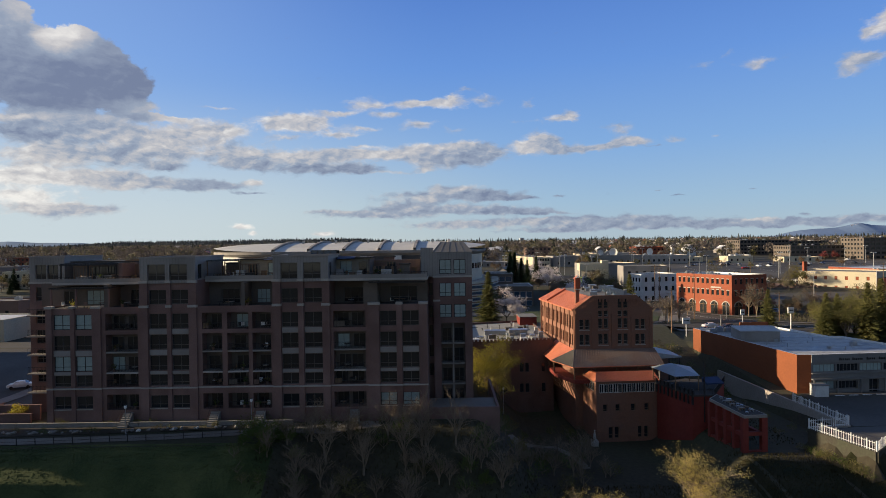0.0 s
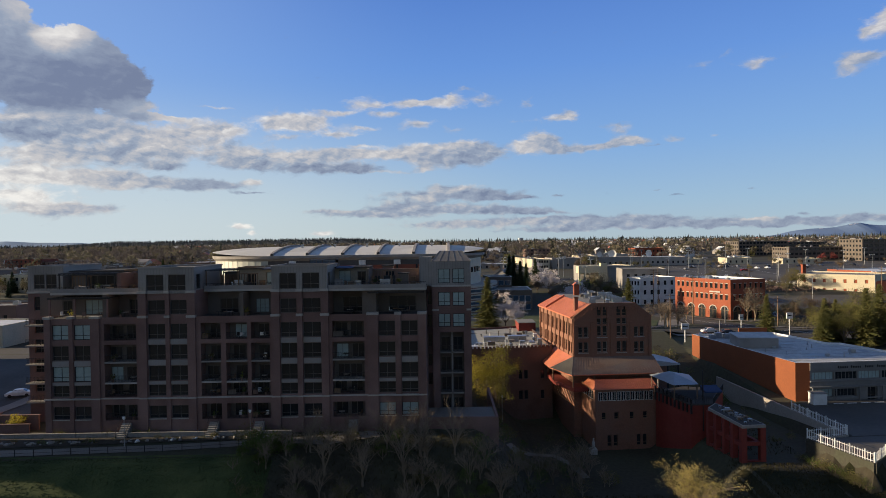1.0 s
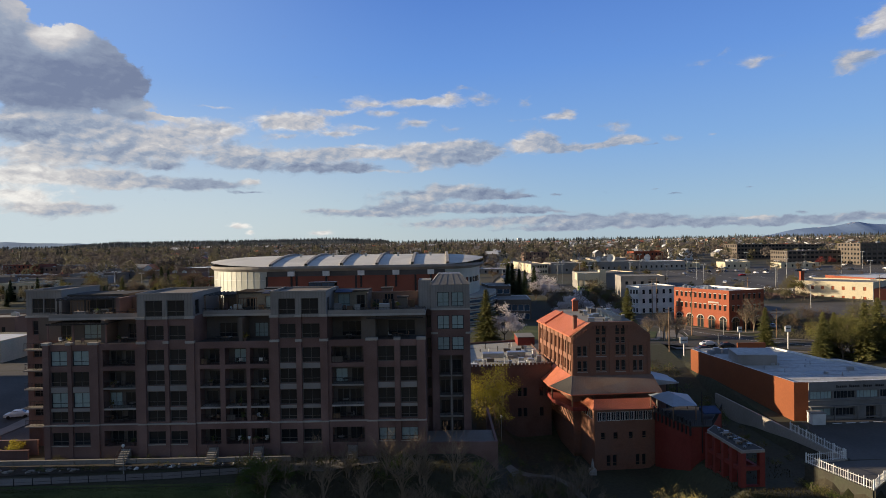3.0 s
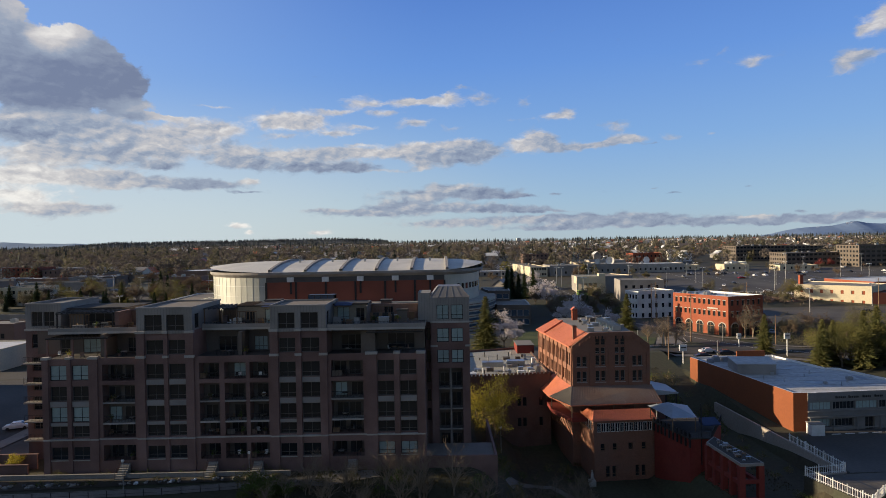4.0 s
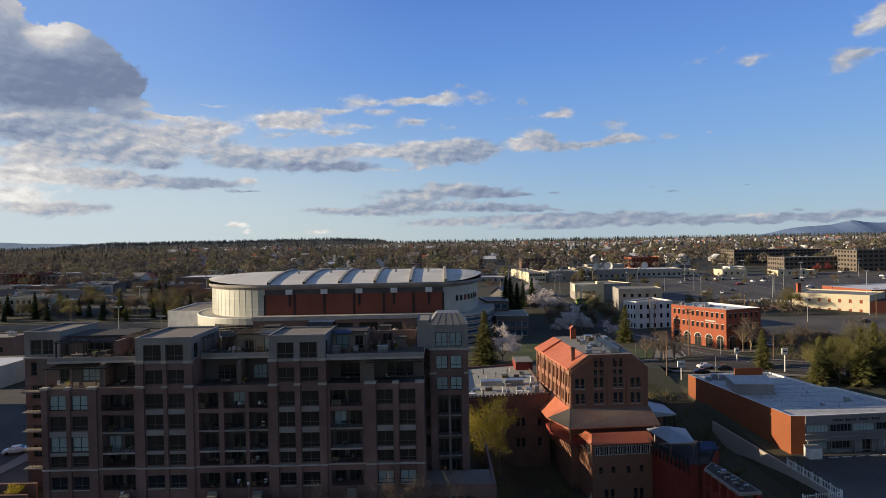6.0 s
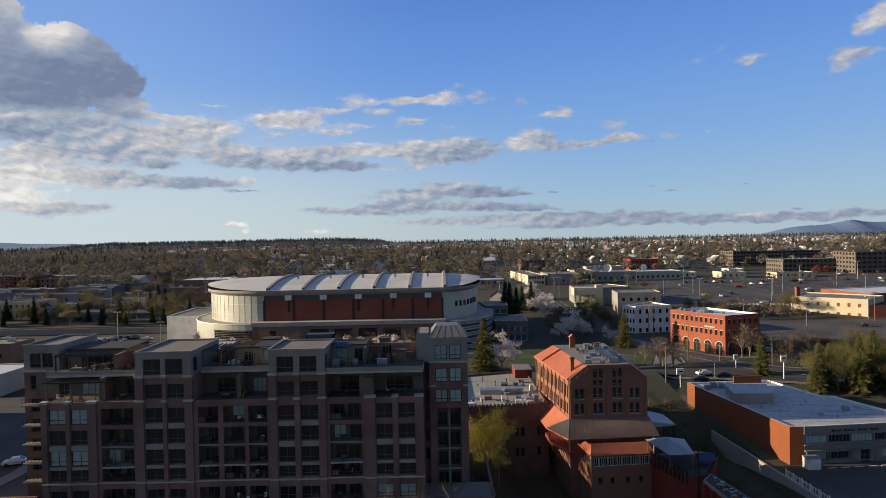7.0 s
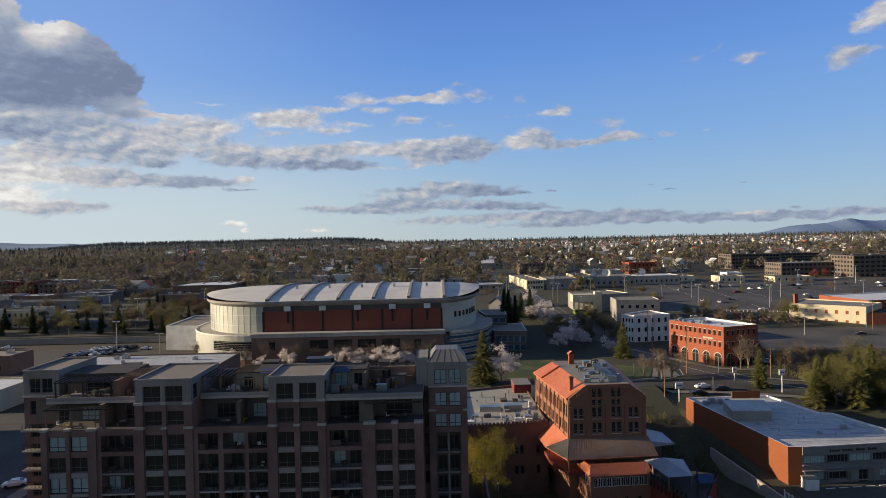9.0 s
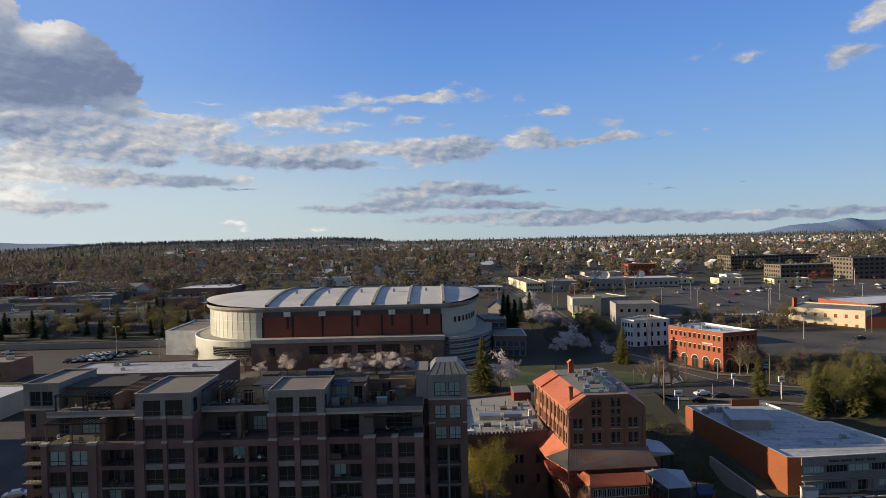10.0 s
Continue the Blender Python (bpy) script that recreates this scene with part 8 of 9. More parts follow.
hall("brick_school", "red brick school with a pale red roof", 172, 198, 532, 12.4, 22, BRICK_RED, ROOF_RED, 20, 7, 2)
hall("office_block", "dark four storey office block with strip windows", 276, 322, 556, 12.8, 26.5, DARK_STUCCO, ROOF_DARK, 26, 14, 4, 0, DARK, GLASS, 2.4)
hall("office_block", "brown four storey office block", 330, 388, 598, 13.5, 25, DARK_STUCCO, ROOF_DARK, 26, 14, 4, 0, DARK, GLASS, 2.8)
hall("office_block", "low brown office block with strip windows", 272, 322, 468, 11.3, 22, DARK_STUCCO, ROOF_GREY, 24, 14, 3, 0, DARK, GLASS, 2.4)
hall("office_block", "brown five storey office block", 314, 372, 446, 11, 27.5, DARK_STUCCO, ROOF_DARK, 26, 14, 5, 0, DARK, GLASS, 2.8)
hall("yellow_store", "bright yellow fronted store", 300, 326, 760, 16.5, 22, YELLOW, ROOF_TAN, 18, 4, 1)
hall("yellow_store", "bright yellow fronted store", 420, 470, 800, 17, 23, CREAM, ROOF_WHITE, 18, 6, 1)
hall("shop_building", "small cream shop building", 205, 223, 430, 10.5, 15.5, CREAM, ROOF_GREY, 14, 4, 1)
hall("shop_building", "small flat roofed bank building", 243, 270, 426, 10.5, 14.5, CREAM, ROOF_DARK, 14, 5, 1)
hall("shop_building", "small white flat roofed building", 228, 240, 466, 11.3, 15.5, WHITE, ROOF_WHITE, 12, 3, 1)
hall("shop_building", "small yellow shop building", 175, 193, 444, 10.8, 15, CREAM, ROOF_GREY, 14, 4, 1)
hall("tower_block", "pale high rise on the horizon", 297, 312, 2300, 20, 42, WHITE, ROOF_GREY, 20, 4, 6)
hall("brick_hall", "red brick hall beside the arena lot", -168, -147, 206, 3, 10, BRICK_DIM, ROOF_GREY, 12, 3, 1)
# garage roof given a greyer sheet to stand for shade on it
hall("low_garage", "low garage building behind the apartments, pale roof with shade in its grey", -112, -64, 175, 3, 11.8, BRICK_DIM, ROOF_STAIN, 18, 0, 1)
hall("cream_garage", "low cream garage building with a white roof", -150, -118, 160, 1, 9.0, CREAM, ROOF_WHITE, 16, 4, 1)
# unseen blocks west of the view, added to shade street and bank
hall("neighbour_building", "plain brick block out of view, added to cast shade", -152, -124, 96, 0, 14, BRICK_DIM, ROOF_GREY, 50, 0, 1)
hall("neighbour_building", "plain brick block out of view, added to cast shade", -112, -90, 60, -3, 17, BRICK_DIM, ROOF_GREY, 17.5, 0, 1)
hall("neighbour_building", "plain brick block out of view, added to cast shade", -112, -90, 79.9, -3, 27, BRICK_DIM, ROOF_GREY, 11.1, 0, 1)
# unseen link over the gap, added to bound the sunlit lawn patch
hall("link_bridge", "plain closed block out of view, added to bound a patch of sun", -102.5, -100, 77.55, 10.9, 16.6, BRICK_DIM, ROOF_GREY, 2.3, 0, 1)
for i in range(36):
    y = town.uniform(470, 900)
    x = town.uniform(-0.75, 0.75) * y
    if 30 < x < 110 and y < 600 or -340 < x < -250 and y < 620 or 268 < x < 395 and y < 640:
        continue
    w, h = town.uniform(14, 34), town.uniform(4, 8)
    hall("shop_building", "flat roofed shop building among trees", x, x + w, y, gz(x, y), gz(x, y) + h, town.choice([STUCCO, WHITE, BRICK_DIM, CREAM, STONE, BRICK_ARENA]), town.choice([ROOF_WHITE, ROOF_GREY, ROOF_GREY, ROOF_DARK]), town.uniform(10, 18), 3, 1)


for i in range(34):
    y = town.uniform(300, 520)
    x = town.uniform(-0.76, -0.30) * y
    if abs(x + 165) < 45 and 395 < y < 470 or -345 < x < -255 and 440 < y or -270 < x < -190 and 270 < y < 370:
        continue
    w, h = town.uniform(10, 26), town.uniform(3.5, 7)
    hall("shop_building", "low town building with a flat roof among trees", x, x + w, y, gz(x, y), gz(x, y) + h, town.choice([STUCCO, BRICK_DIM, DARK_STUCCO, BRICK_ARENA, OFFICE_FRONT]), town.choice([ROOF_STAIN, ROOF_GREY, ROOF_GREY, ROOF_DARK]), town.uniform(8, 16), 3, 1, town.uniform(-6, 6))


def house(seed, wall, roof, w, d, h):
    """A house with a gable roof, a door and windows."""
    top = thing("house", "small gabled wooden house among trees", "house", "houses of the town")
    bm = bmesh.new()
    hw, hd = w / 2, d / 2
    holes = [(w * 0.16, w * 0.36, 1.0, 2.3, 0.15), (w * 0.64, w * 0.84, 1.0, 2.3, 0.15), (w * 0.45, w * 0.56, 0.1, 2.2, 0.15)]
    c = [(-hw, -hd), (hw, -hd), (hw, hd), (-hw, hd)]
    skin(bm, c[0], c[1], -2, h, holes)
    for i in (1, 2, 3):
        skin(bm, c[i], c[(i + 1) % 4], -2, h)
    rz = h + d * 0.38
    bm.faces.new([bm.verts.new(p) for p in ((hw, -hd, h), (hw, hd, h), (hw, 0, rz))])
    bm.faces.new([bm.verts.new(p) for p in ((-hw, hd, h), (-hw, -hd, h), (-hw, 0, rz))])
    part("wall", bm, wall, top)
    bm = bmesh.new()
    e = 0.45
    for s in (-1, 1):
        quad(bm, ((-hw - e, s * (hd + e), h - 0.3), (hw + e, s * (hd + e), h - 0.3), (hw + e, 0, rz + 0.12), (-hw - e, 0, rz + 0.12)))
        quad(bm, ((-hw - e, s * (hd + e), h - 0.5), (hw + e, s * (hd + e), h - 0.5), (hw + e, s * (hd + e), h - 0.3), (-hw - e, s * (hd + e), h - 0.3)))
    part("roof", bm, roof, top)
    part("chimney", boxes((hw * 0.3, hw * 0.3 + 0.7, 0.4, 1.1, h, rz + 1.0)), BRICK_DIM, top)
    fill_windows(top, c[0], c[1], holes[:2], 1, 1, WHITE, GLASS)
    fill_windows(top, c[0], c[1], holes[2:], 1, 1, WHITE, WOOD)
    return top


PALE_ROOF = mat("pale grey shingles", (0.30, 0.29, 0.28), 0.9, 0, 0.25, 0.4, 4, 0.2)
TEAL = mat("teal painted boards", (0.20, 0.30, 0.30), 0.8, 0, 0.15, 0.4, 4, 0.1)
houses = [house(i, w_, r_, a_, b_, h_) for i, (w_, r_, a_, b_, h_) in enumerate(((WHITE, SHINGLE, 11, 8, 3.4), (CREAM, PALE_ROOF, 12, 9, 5.4), (TEAL, SHINGLE, 10, 8, 5.2), (STUCCO, PALE_ROOF, 13, 8, 3.2), (WHITE, ROOF_RED, 10, 9, 5.0), (BRICK_DIM, SHINGLE, 12, 9, 3.4)))]
for i in range(95):
    y = math.sqrt(town.uniform(480 ** 2, 1500 ** 2))
    x = town.uniform(-0.78, 0.78) * y
    if y < 620 and (-340 < x < -240 or 45 < x < 110 or 260 < x < 400):
        continue
    copy_thing(town.choice(houses), pose(x, y, gz(x, y), 0, 0, town.choice([0, 90, 180, 270]) + town.uniform(-8, 8)))
for x, y, k, r in ((-200, 296, 0, 62), (-222, 459, 4, 90), (-230, 460, 1, 0), (121, 586, 2, 80), (130, 588, 2, 80), (218, 551, 0, 60), (34, 330, 3, 70), (-243, 335, 0, 20), (110, 560, 0, 10)):
    copy_thing(houses[k], pose(x, y, gz(x, y), 0, 0, r))
drop_models(houses)


# the far suburb: hundreds of small gabled houses between the trees
def suburb(seed, n, wall, roof):
    g = random.Random(seed)
    wv, wf, rv, rf2 = [], [], [], []
    for _ in range(n):
        y = math.sqrt(g.uniform(560 ** 2, 2300 ** 2))
        x = g.uniform(-0.45, 0.80) * y
        z = gz(x, y)
        w, d, h = g.uniform(4, 8), g.uniform(3.5, 5), g.uniform(4, 8)
        t = g.choice((0.0, 1.57)) + g.uniform(-0.1, 0.1)
        c, s = math.cos(t), math.sin(t)

        def at(u, v, k):
            return (x + u * c - v * s, y + u * s + v * c, z + k)
        b = len(wv)
        wv += [at(-w, -d, -1), at(w, -d, -1), at(w, d, -1), at(-w, d, -1), at(-w, -d, h), at(w, -d, h), at(w, d, h), at(-w, d, h), at(w, 0, h + d * 0.7), at(-w, 0, h + d * 0.7)]
        wf += [(b, b + 1, b + 5, b + 4), (b + 1, b + 2, b + 6, b + 8, b + 5), (b + 2, b + 3, b + 7, b + 6), (b + 3, b, b + 4, b + 9, b + 7)]
        b = len(rv)
        rv += [at(-w - 0.5, -d - 0.5, h - 0.3), at(w + 0.5, -d - 0.5, h - 0.3), at(w + 0.5, 0, h + d * 0.7 + 0.1), at(-w - 0.5, 0, h + d * 0.7 + 0.1), at(-w - 0.5, d + 0.5, h - 0.3), at(w + 0.5, d + 0.5, h - 0.3)]
        rf2 += [(b, b + 1, b + 2, b + 3), (b + 3, b + 2, b + 5, b + 4)]
    for nm, v, f, m, lb in (("suburb_walls", wv, wf, wall, "painted walls of hundreds of far houses"), ("suburb_roofs", rv, rf2, roof, "shingle roofs of hundreds of far houses")):
        me = bpy.data.meshes.new(nm)
        me.from_pydata(v, [], f)
        me.materials.append(m)
        tagged(new(nm, me), lb, "houses", "", "stuff")


suburb(1, 480, WHITE, PALE_ROOF)
suburb(2, 380, CREAM, SHINGLE)
suburb(3, 260, STUCCO, ROOF_WHITE)
suburb(4, 120, BRICK_DIM, ROOF_RED)


# conifers that stand up along the skyline and between the far houses
def far_firs(seed, n, near, far, material, label, low, high, crest=False):
    g = random.Random(seed)
    vs, fs = [], []
    for _ in range(n):
        if crest:
            x, y = g.uniform(-2600, -350), 4100 - abs(g.gauss(0, 110))
            z = interp(x, *zip(*WOODED)) * (1 - (4100 - y) / 560) - 3
        else:
            y = math.sqrt(g.uniform(near ** 2, far ** 2))
            x = g.uniform(-0.80, 0.80) * y
            z = gz(x, y) - 1
        h = g.uniform(low, high)
        r = h * g.uniform(0.13, 0.24)
        t = g.uniform(0, 1.5)
        k = len(vs)
        vs += [(x + r * math.cos(t + 2.1 * i), y + r * math.sin(t + 2.1 * i), z + h * 0.12) for i in range(3)]
        vs += [(x + r * 0.6 * math.cos(t + 1 + 2.1 * i), y + r * 0.6 * math.sin(t + 1 + 2.1 * i), z + h * 0.5) for i in range(3)]
        vs += [(x, y, z + h * 0.72), (x, y, z + h)]
        fs += [(k, k + 1, k + 6), (k + 1, k + 2, k + 6), (k + 2, k, k + 6), (k + 3, k + 4, k + 7), (k + 4, k + 5, k + 7), (k + 5, k + 3, k + 7)]
    me = bpy.data.meshes.new("far_conifers")
    me.from_pydata(vs, [], fs)
    me.materials.append(material)
    tagged(new("far_conifers", me), label, "conifers", "", "stuff")


far_firs(5, 420, 700, 1500, TOWN_FIR, "dark pointed conifers between far houses", 9, 19)
far_firs(6, 1700, 1500, 3900, HILL, "dense conifers along the skyline", 13, 26)
far_firs(7, 2600, 0, 0, HILL, "conifers on the crest of the wooded hill", 12, 24, True)

# ---- lamps, poles, vehicles, small things ----
def lamp_post(x, y, z, h):
    top = thing("street_lamp", "old style promenade lamp with a pale globe on a thin post", "lamp", "promenade lamps", "", (x, y, z))
    bm = bmesh.new()
    rod(bm, (0, 0, 0), (0, 0, 0.6), 0.12, 0.09, 8)
    rod(bm, (0, 0, 0.6), (0, 0, h - 0.5), 0.06, 0.05, 8)
    part("post", bm, METAL, top)
    bm = bmesh.new()
    bmesh.ops.create_uvsphere(bm, u_segments=12, v_segments=8, radius=0.22)
    for v in bm.verts:
        v.co.z = v.co.z * 1.3 + h - 0.22
    part("globe", bm, WHITE, top)
    bm = bmesh.new()
    rod(bm, (0, 0, h), (0, 0, h + 0.18), 0.14, 0.02, 8)
    part("cap", bm, DARK, top)


lamp_post(-46.6, 86.8, 0.35, 4.6)
lamp_post(-28.9, 88.8, 0.35, 4.8)
lamp_post(11.0, 113.0, -4.5, 5.0)


def tall_pole(x, y, h, arm=True, group="parking lot lamps"):
    z = gz(x, y)
    top = thing("light_pole", "tall grey lamp pole with paired heads", "lamp", group, "", (x, y, z))
    bm = bmesh.new()
    rod(bm, (0, 0, -0.3), (0, 0, h), 0.16, 0.09, 6)
    part("pole", bm, METAL, top)
    if arm:
        for s in (-1, 1):
            part("lamp_head", boxes((s * 0.9 - 0.55, s * 0.9 + 0.55, -0.25, 0.25, h - 0.1, h + 0.2)), WHITE, top)


pr = random.Random(41)
for x, y, h in ((-134, 250, 12), (-100, 215, 12), (-150, 300, 11), (-128, 330, 11), (-95, 330, 12), (34, 330, 11), (37, 360, 11), (175, 312, 12), (237, 389, 12), (150, 350, 12), (200, 345, 12), (268, 350, 12), (215, 420, 12), (165, 400, 12), (290, 410, 12), (125, 330, 11), (190, 262, 10), (155, 250, 10), (230, 255, 10), (82, 330, 11), (70, 345, 11), (84, 362, 11), (45, 385, 10), (80, 410, 10), (-210, 300, 9), (-180, 330, 9), (140, 318, 12), (186, 330, 12), (232, 322, 12), (250, 372, 12), (186, 392, 12), (300, 378, 12), (140, 420, 12), (250, 432, 12), (120, 380, 11), (112, 352, 11), (96, 372, 11), (72, 300, 10), (50, 320, 10), (70, 360, 10), (48, 400, 10), (66, 420, 10), (90, 262, 9), (108, 250, 9), (104, 232, 9)):
    tall_pole(x, y, h)
for x, y, h in ((69.5, 190, 4.5), (66.5, 178, 4.5), (60, 182, 4.5), (88, 186, 5), (52, 178, 4.5), (77, 166, 4)):
    tall_pole(x, y, h, False, "short street lamps")


def utility_pole(x, y, z, h):
    top = thing("utility_pole", "weathered wooden utility pole with crossarms", "pole", "utility poles", "", (x, y, z))
    bm = bmesh.new()
    rod(bm, (0, 0, -0.5), (0, 0, h), 0.17, 0.11, 7)
    part("pole", bm, WOOD, top)
    for dz in (0.5, 1.5):
        part("crossarm", boxes((-1.3, 1.3, -0.08, 0.08, h - dz - 0.12, h - dz)), WOOD, top)


for x, y, h in ((82, 232, 15), (84.5, 234, 15), (78, 186, 15), (110, 214, 16), (190, 258, 13), (-78, 150, 12), (-76, 140, 11), (61, 160, 12), (100, 178, 9)):
    utility_pole(x, y, gz(x, y), h)


def sign_post(x, y, h, w, label):
    z = gz(x, y)
    top = thing("sign", label, "sign", "", "", (x, y, z))
    bm = bmesh.new()
    rod(bm, (0, 0, -0.3), (0, 0, h), 0.14, 0.14, 6)
    part("post", bm, WHITE, top)
    part("panel", boxes((-w / 2, w / 2, -0.18, 0.18, h - 0.2, h + 1.4)), WHITE, top)
    part("writing_bar", boxes((-w * 0.36, w * 0.36, -0.2, -0.18, h + 0.5, h + 0.75)), DARK, top)


sign_post(64.3, 158.5, 3.6, 2.0, "white lit box sign on a post, writing unreadable")
sign_post(95.0, 163.5, 5.0, 1.6, "white sign board on a tall post, writing unreadable")
sign_post(88.0, 176.0, 2.6, 1.2, "small white road sign on a post")
sign_post(124.0, 232.0, 5.0, 1.6, "white sign board on a tall post, writing unreadable")
sign_post(112.0, 170.0, 2.4, 1.0, "small white road sign on a post")

CAR_PAINT = {"white": mat("white car paint", (0.7, 0.7, 0.7), 0.25, 0.1, 0.03, 0.5, 4, 0, None, 0.6), "silver": mat("silver car paint", (0.36, 0.37, 0.38), 0.25, 0.5, 0.03, 0.5, 4, 0, None, 0.6),
             "dark": mat("dark car paint", (0.03, 0.033, 0.04), 0.2, 0.2, 0.03, 0.5, 4, 0, None, 0.6), "red": mat("red car paint", (0.30, 0.02, 0.02), 0.25, 0.1, 0.03, 0.5, 4, 0, None, 0.6)}
TYRE = mat("black tyre rubber", (0.02, 0.02, 0.02), 0.9)


def car_model(colour):
    top = thing("parked_car", f"{colour} saloon car parked on asphalt", "car", "parked cars")
    prof = ((-2.2, 0.35), (-2.25, 0.75), (-1.9, 0.95), (-1.3, 1.0), (-0.75, 1.42), (0.7, 1.45), (1.35, 1.0), (2.1, 0.9), (2.25, 0.6), (2.2, 0.35))
    bm = bmesh.new()
    rings = []
    for s, k in ((-0.88, 0.92), (-0.8, 1.0), (0.8, 1.0), (0.88, 0.92)):
        rings.append([bm.verts.new((x * (0.99 if abs(s) > 0.85 else 1), s * (0.82 if z > 1.1 else 1), z * k if z > 0.5 else z)) for x, z in prof])
    for a_, b_ in zip(rings, rings[1:]):
        for i in range(len(prof)):
            j = (i + 1) % len(prof)
            bm.faces.new((a_[i], a_[j], b_[j], b_[i]))
    bm.faces.new(rings[0][::-1])
    bm.faces.new(rings[-1])
    part("body", bm, CAR_PAINT[colour], top)
    bm = bmesh.new()
    prism(bm, [(-1.2, -0.76), (1.2, -0.76), (1.2, 0.76), (-1.2, 0.76)], 1.02, 1.05)
    for s in (-1, 1):
        quad(bm, ((-1.1, s * 0.80, 1.02), (1.15, s * 0.80, 1.02), (0.65, s * 0.70, 1.38), (-0.7, s * 0.70, 1.38)))
    quad(bm, ((-1.32, -0.6, 1.03), (-1.32, 0.6, 1.03), (-0.8, 0.55, 1.41), (-0.8, -0.55, 1.41)))
    quad(bm, ((1.37, -0.6, 1.03), (1.37, 0.6, 1.03), (0.75, 0.55, 1.44), (0.75, -0.55, 1.44)))
    part("windows", bm, GLASS, top)
    for x in (-1.4, 1.4):
        for s in (-0.8, 0.8):
            bm = bmesh.new()
            rod(bm, (x, s - 0.1, 0.32), (x, s + 0.1, 0.32), 0.32, 0.32, 12)
            part("wheel", bm, TYRE, top)
    return top


cars = {k: car_model(k) for k in CAR_PAINT}
for i in range(18):
    k, r = i % 6, i // 6
    x, y = -146.5 + 2.9 * k + 1.6 * r + pr.uniform(-0.15, 0.15), 238 + 6.2 * r + 0.5 * k + pr.uniform(-0.4, 0.4)
    copy_thing(cars[pr.choice(["dark", "dark", "silver", "white"])], pose(x, y, gz(x, y) + 0.1, 0, 0, 84 + pr.choice([0, 180])))
for x, y, k, r in ((-193, 262 - 6, "white", 5), (-184, 257, "white", 5), (-122, 250, "white", 8), (-82.5, 116, "white", 20), (-85, 128, "dark", 80), (75, 168, "white", 5), (79, 166, "dark", 10), (71.5, 163, "dark", 0), (176, 246, "dark", 5), (150, 336, "white", 60), (157, 330, "white", 60), (188, 372, "red", 5), (220, 352, "white", 5),
                   (168, 306, "white", 15), (110, 198, "silver", 60), (113, 203, "dark", 60), (59.5, 380, "white", 96), (64, 330, "dark", 92), (54, 460, "silver", 95), (78, 344, "red", 10), (83, 346, "white", 10), (88, 346, "dark", 10), (240, 400, "dark", 5), (205, 430, "silver", 5), (-86, 95, "dark", 88)):
    copy_thing(cars[k], pose(x, y, gz(x, y) + 0.1, 0, 0, r))
for i in range(34):
    x, y = pr.uniform(150, 320), pr.choice([322, 340, 386, 404, 441]) + pr.uniform(-0.6, 0.6)
    if x < 0.28 * y + 40 or 165 < x < 265 and y < 332:
        continue
    copy_thing(cars[pr.choice(["white", "silver", "dark", "dark"])], pose(x, y, gz(x, y) + 0.2, 0, 0, 90 + pr.choice([0, 180]) + pr.uniform(-4, 4)))
for i in range(16):
    x, y = pr.uniform(-250, -150), pr.choice([330, 372, 405]) + pr.uniform(-3, 3)
    copy_thing(cars[pr.choice(["white", "silver", "dark"])], pose(x, y, gz(x, y) + 0.1, 0, 0, pr.choice([0, 90, 180])))
for ob in cars.values():
    for o in (*ob.children_recursive, ob):
        bpy.data.objects.remove(o)

bus = thing("city_bus", "lime green and white city bus on the cross street", "bus", "", "", (75.5, 303.0, gz(75.5, 303) + 0.15))
bus.rotation_euler = (0, 0, radians(4))
LIME = mat("lime green bus paint", (0.30, 0.48, 0.07), 0.3, 0.05, 0.05, 0.5, 4, 0)
part("body", boxes((-5.8, 5.8, -1.25, 1.25, 0.5, 2.0), (-5.8, 5.8, -1.25, 1.25, 2.75, 3.1)), LIME, bus)
part("window_band", boxes((-5.75, 5.75, -1.22, 1.22, 2.0, 2.75)), GLASS, bus)
part("roof_unit", boxes((-2.5, 2.0, -0.9, 0.9, 3.1, 3.4)), WHITE, bus)
for x in (-3.8, 3.6):
    for s in (-1.1, 1.1):
        bm = bmesh.new()
        rod(bm, (x, s - 0.15, 0.5), (x, s + 0.15, 0.5), 0.5, 0.5, 12)
        part("wheel", bm, TYRE, bus)

for x, y, r, t in ((112, 428, 2.0, 20), (124, 436, 3.0, -10), (150, 436, 2.6, 15)):
    top = thing("satellite_dish", "large white satellite dish on a roof", "dish", "satellite dishes", "", (x, y, 17.3))
    bm = bmesh.new()
    rings = []
    for j in range(5):
        q = j / 4
        rings.append([bm.verts.new((r * q * math.cos(6.283 * i / 16), -0.35 * r * q * q - 0.5, 2.2 + r * q * math.sin(6.283 * i / 16))) for i in range(16)])
    for a_, b_ in zip(rings, rings[1:]):
        for i in range(16):
            bm.faces.new((a_[i], a_[(i + 1) % 16], b_[(i + 1) % 16], b_[i]))
    part("dish", bm, WHITE, top)
    bm = bmesh.new()
    rod(bm, (0, 0, -0.5), (0, 0, 2.2), 0.2, 0.15, 6)
    part("mast", bm, METAL, top)
    top.rotation_euler = (0, 0, radians(t))

statue = bmesh.new()
box(statue, -0.6, 0.6, -0.6, 0.6, 0, 1.0)
rod(statue, (0, 0, 1.0), (0, 0, 2.0), 0.35, 0.22, 8)
rod(statue, (0, 0, 2.0), (0, 0, 2.6), 0.3, 0.1, 8)
bmesh.ops.create_uvsphere(statue, u_segments=8, v_segments=6, radius=0.16, matrix=Matrix.Translation((0, 0, 2.75)))
ob = part("statue", statue, STONE, None)
ob.location = (27.6, 110.4, gz(27.6, 110.4))
tagged(ob, "pale stone garden statue on a plinth", "statue")

# things on the balconies and roof terraces
bt = random.Random(77)


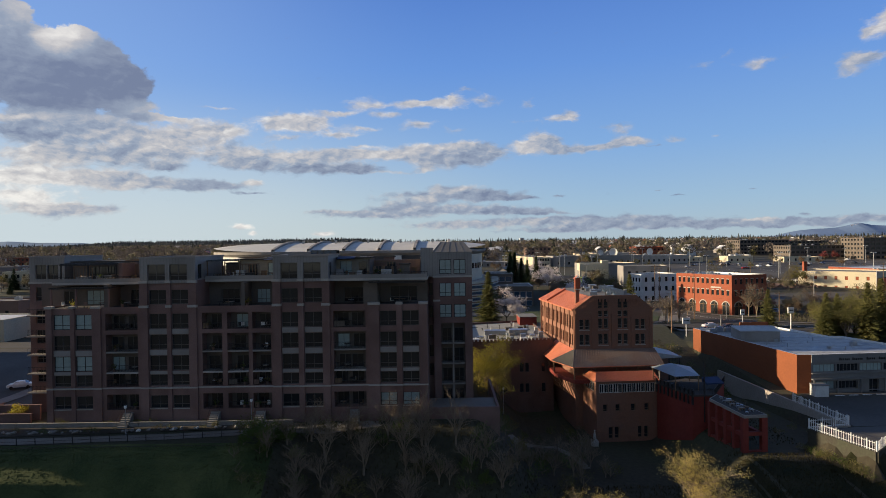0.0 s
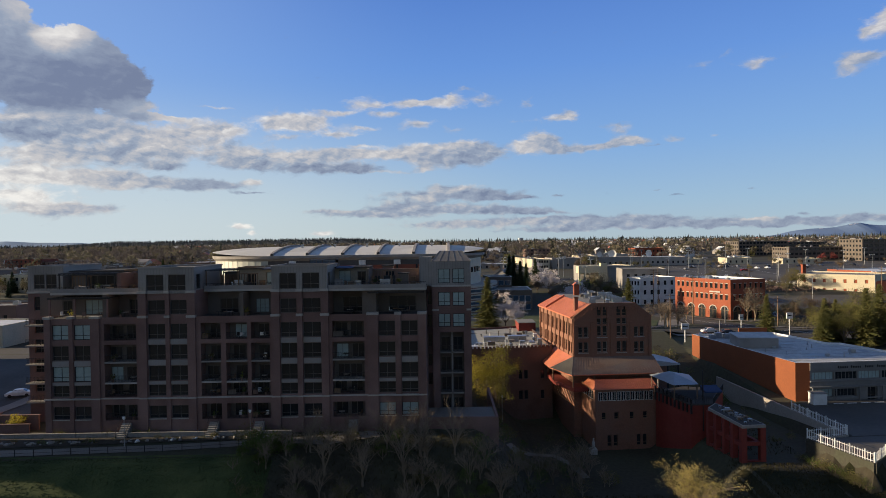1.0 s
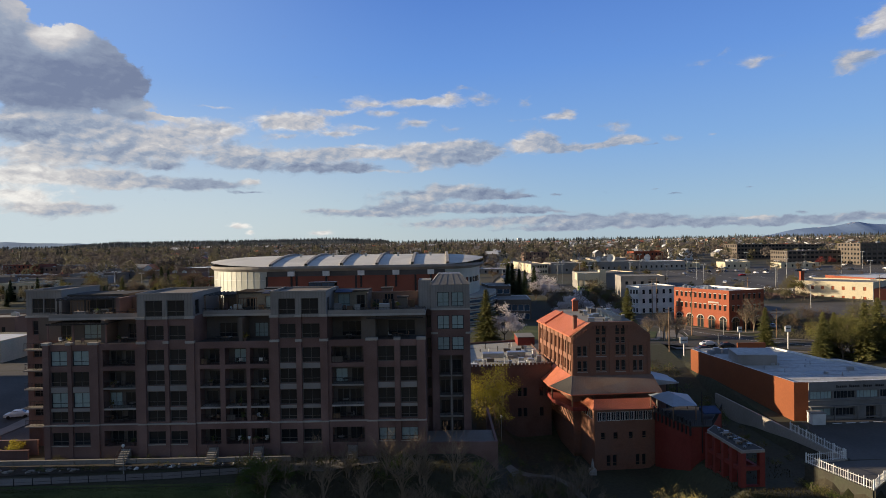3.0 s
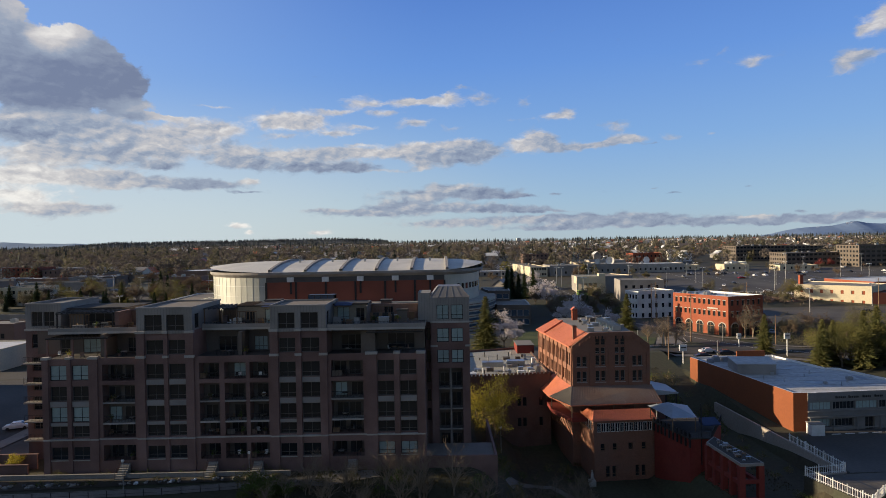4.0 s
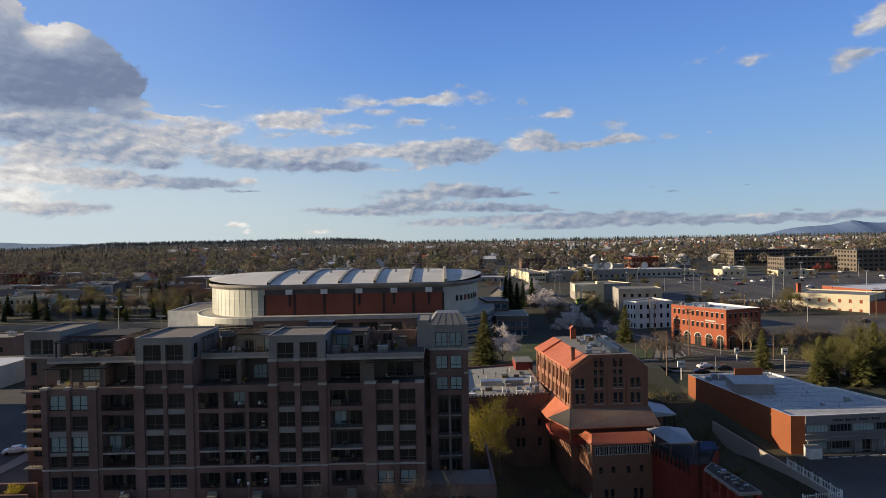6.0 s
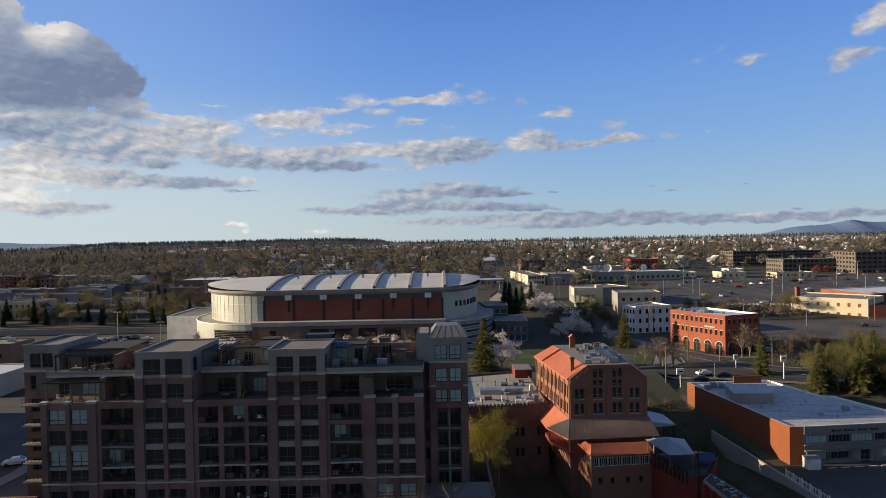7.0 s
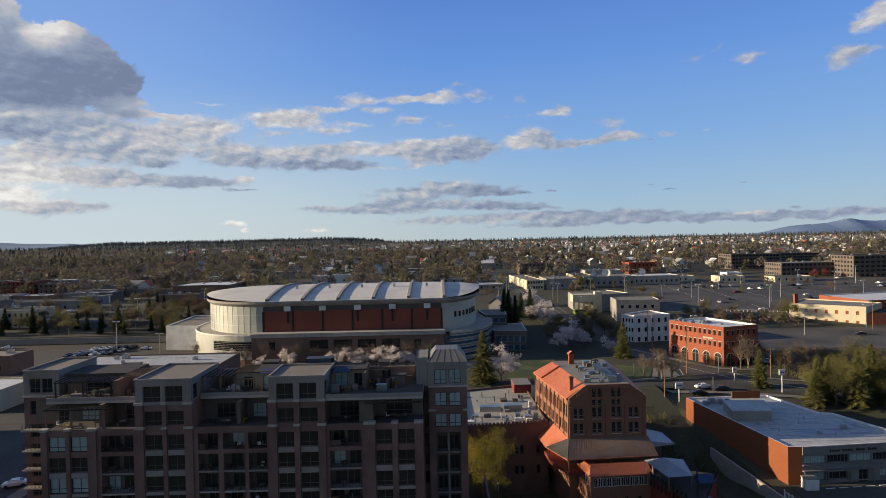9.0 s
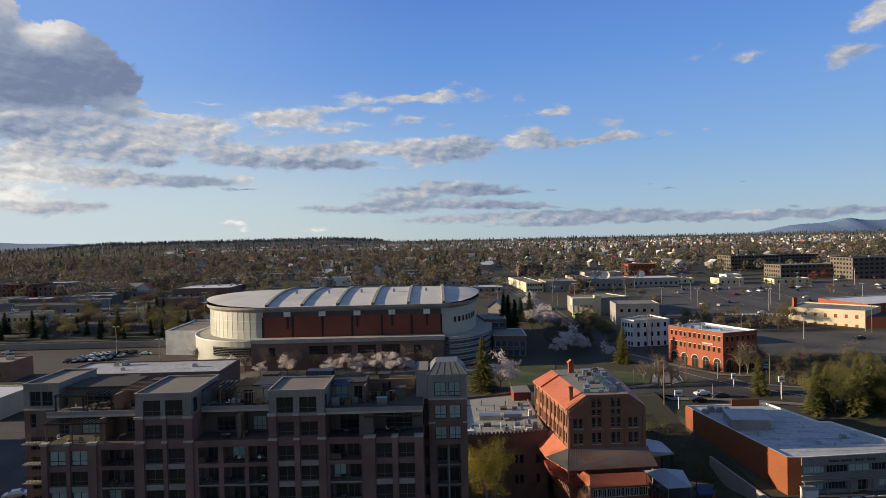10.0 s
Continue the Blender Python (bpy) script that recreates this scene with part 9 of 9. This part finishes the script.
def patio_set(x, y, z, colour):
    top = thing("patio_table", "small patio table with folded cover", "table", "patio furniture", "", (x, y, z))
    bm = bmesh.new()
    rod(bm, (0, 0, 0.68), (0, 0, 0.74), 0.5, 0.5, 10)
    part("tabletop", bm, colour, top)
    for a in (0.4, 2.5, 4.6):
        bm = bmesh.new()
        rod(bm, (0.4 * math.cos(a), 0.4 * math.sin(a), 0), (0.2 * math.cos(a), 0.2 * math.sin(a), 0.68), 0.03, 0.03, 4)
        part("leg", bm, DARK, top)


def patio_chair(x, y, z, r, colour):
    top = thing("patio_chair", "dark metal patio chair on a balcony", "chair", "patio chairs", "", (x, y, z))
    top.rotation_euler = (0, 0, radians(r))
    part("seat", boxes((-0.25, 0.25, -0.25, 0.25, 0.4, 0.46)), colour, top)
    part("backrest", boxes((-0.25, 0.25, 0.2, 0.25, 0.46, 0.95)), colour, top)
    for sx in (-0.22, 0.22):
        for sy in (-0.22, 0.22):
            part("leg", boxes((sx - 0.02, sx + 0.02, sy - 0.02, sy + 0.02, 0, 0.4)), DARK, top)


def planter(x, y, z, leaf):
    rg = random.Random(int(x * 100) + int(z * 7))
    top = thing("plant_pot", "potted plant on a balcony", "plant", "potted plants", "", (x, y, z))
    bm = bmesh.new()
    rod(bm, (0, 0, 0), (0, 0, 0.45), 0.18, 0.25, 8)
    part("pot", bm, BRICK_DIM, top)
    ob = new("foliage", leaf_mesh("foliage", rg, [(0, 0, 0.7), (0.1, 0, 0.95)], 24, 0.2, 0.12, leaf))
    ob.parent = top


for x0, x1 in ((-52.3, -47.9), (-37.3, -34.8), (-33.4, -30.7), (-29.5, -27.2), (-16.9, -12.5)):
    for z in (2.7, 6.3, 8.55, 11.75, 15.1):
        if bt.random() < 0.7:
            patio_set(bt.uniform(x0 + 0.6, x1 - 0.6), 93.4, z, bt.choice([DARK, STUCCO, WOOD, METAL]))
        for _ in range(bt.randint(0, 2)):
            patio_chair(bt.uniform(x0 + 0.3, x1 - 0.3), 93.5, z, bt.uniform(0, 360), bt.choice([DARK, WOOD, STUCCO, WHITE]))
        if bt.random() < 0.4:
            planter(bt.uniform(x0 + 0.3, x1 - 0.3), 93.0, z, bt.choice([MOSS, OLIVE]))
for x0, x1, y, z in ((-61, -54, 94.4, 18.5), (-52, -48, 94.6, 18.5), (-37.5, -27.5, 94.6, 18.5), (-17, -13, 94.4, 18.5), (-10, -3.5, 94.4, 18.5), (-61, -53, 98.0, 22.45), (-37.8, -27, 98.0, 22.65), (-17, -4.5, 97.0, 22.7)):
    for _ in range(int((x1 - x0) / 1.6)):
        k = bt.random()
        x, yy = bt.uniform(x0, x1), y + bt.uniform(-0.6, 1.2)
        if k < 0.35:
            planter(x, yy, z, bt.choice([MOSS, OLIVE, SPRING, CONIFER]))
        elif k < 0.65:
            patio_chair(x, yy, z, bt.uniform(0, 360), bt.choice([DARK, WOOD, WHITE, BRICK_DIM]))
        else:
            patio_set(x, yy, z, bt.choice([DARK, WOOD, STUCCO]))


# white bridge rail and rubble yard beyond the brick building
rail = thing("bridge_rail", "white painted bridge rail over the cutting", "railing")
for i in range(17):
    x, y = 146 + 2.0 * i, 304 - 0.35 * i
    z = gz(x, y)
    part("post", boxes((x - 0.12, x + 0.12, y - 0.12, y + 0.12, z - 0.2, z + 1.2)), WHITE, rail)
    if i:
        for dz in (0.5, 1.1):
            bm = bmesh.new()
            rod(bm, (x - 2.0, y + 0.35, gz(x - 2.0, y + 0.35) + dz), (x, y, z + dz), 0.09, 0.09, 4)
            part("rail", bm, WHITE, rail)
rr = random.Random(63)
bm = bmesh.new()
for i in range(140):
    x, y = rr.uniform(142, 176), rr.uniform(276, 294)
    s = rr.uniform(0.3, 1.1)
    z = gz(x, y)
    prism(bm, [(x - s, y - s * 0.7), (x + s * rr.uniform(0.5, 1), y - s * 0.6), (x + s * 0.8, y + s * 0.7), (x - s * 0.6, y + s)], z - 0.2, [z + s * rr.uniform(0.3, 1.2) for _ in range(4)])
tagged(part("rubble", bm, BRICK_DIM, None), "heaps of brown brick rubble in a yard", "rubble", "", "stuff")

# low brick planter and gate pillars at the street corner
pl = thing("brick_planter", "low brick planter wall at the street corner", "wall", "", "structure")
for dims in ((-74, -64.5, 92.6, 92.9, -0.5, 2.2), (-74, -73.7, 92.9, 99.5, -0.5, 2.2), (-72, -65, 95.6, 95.9, 0.2, 2.8)):
    part("wall_panel", boxes(dims, (dims[0] - 0.08, dims[1] + 0.08, dims[2] - 0.08, dims[3] + 0.08, dims[5], dims[5] + 0.12)), BRICK, pl)
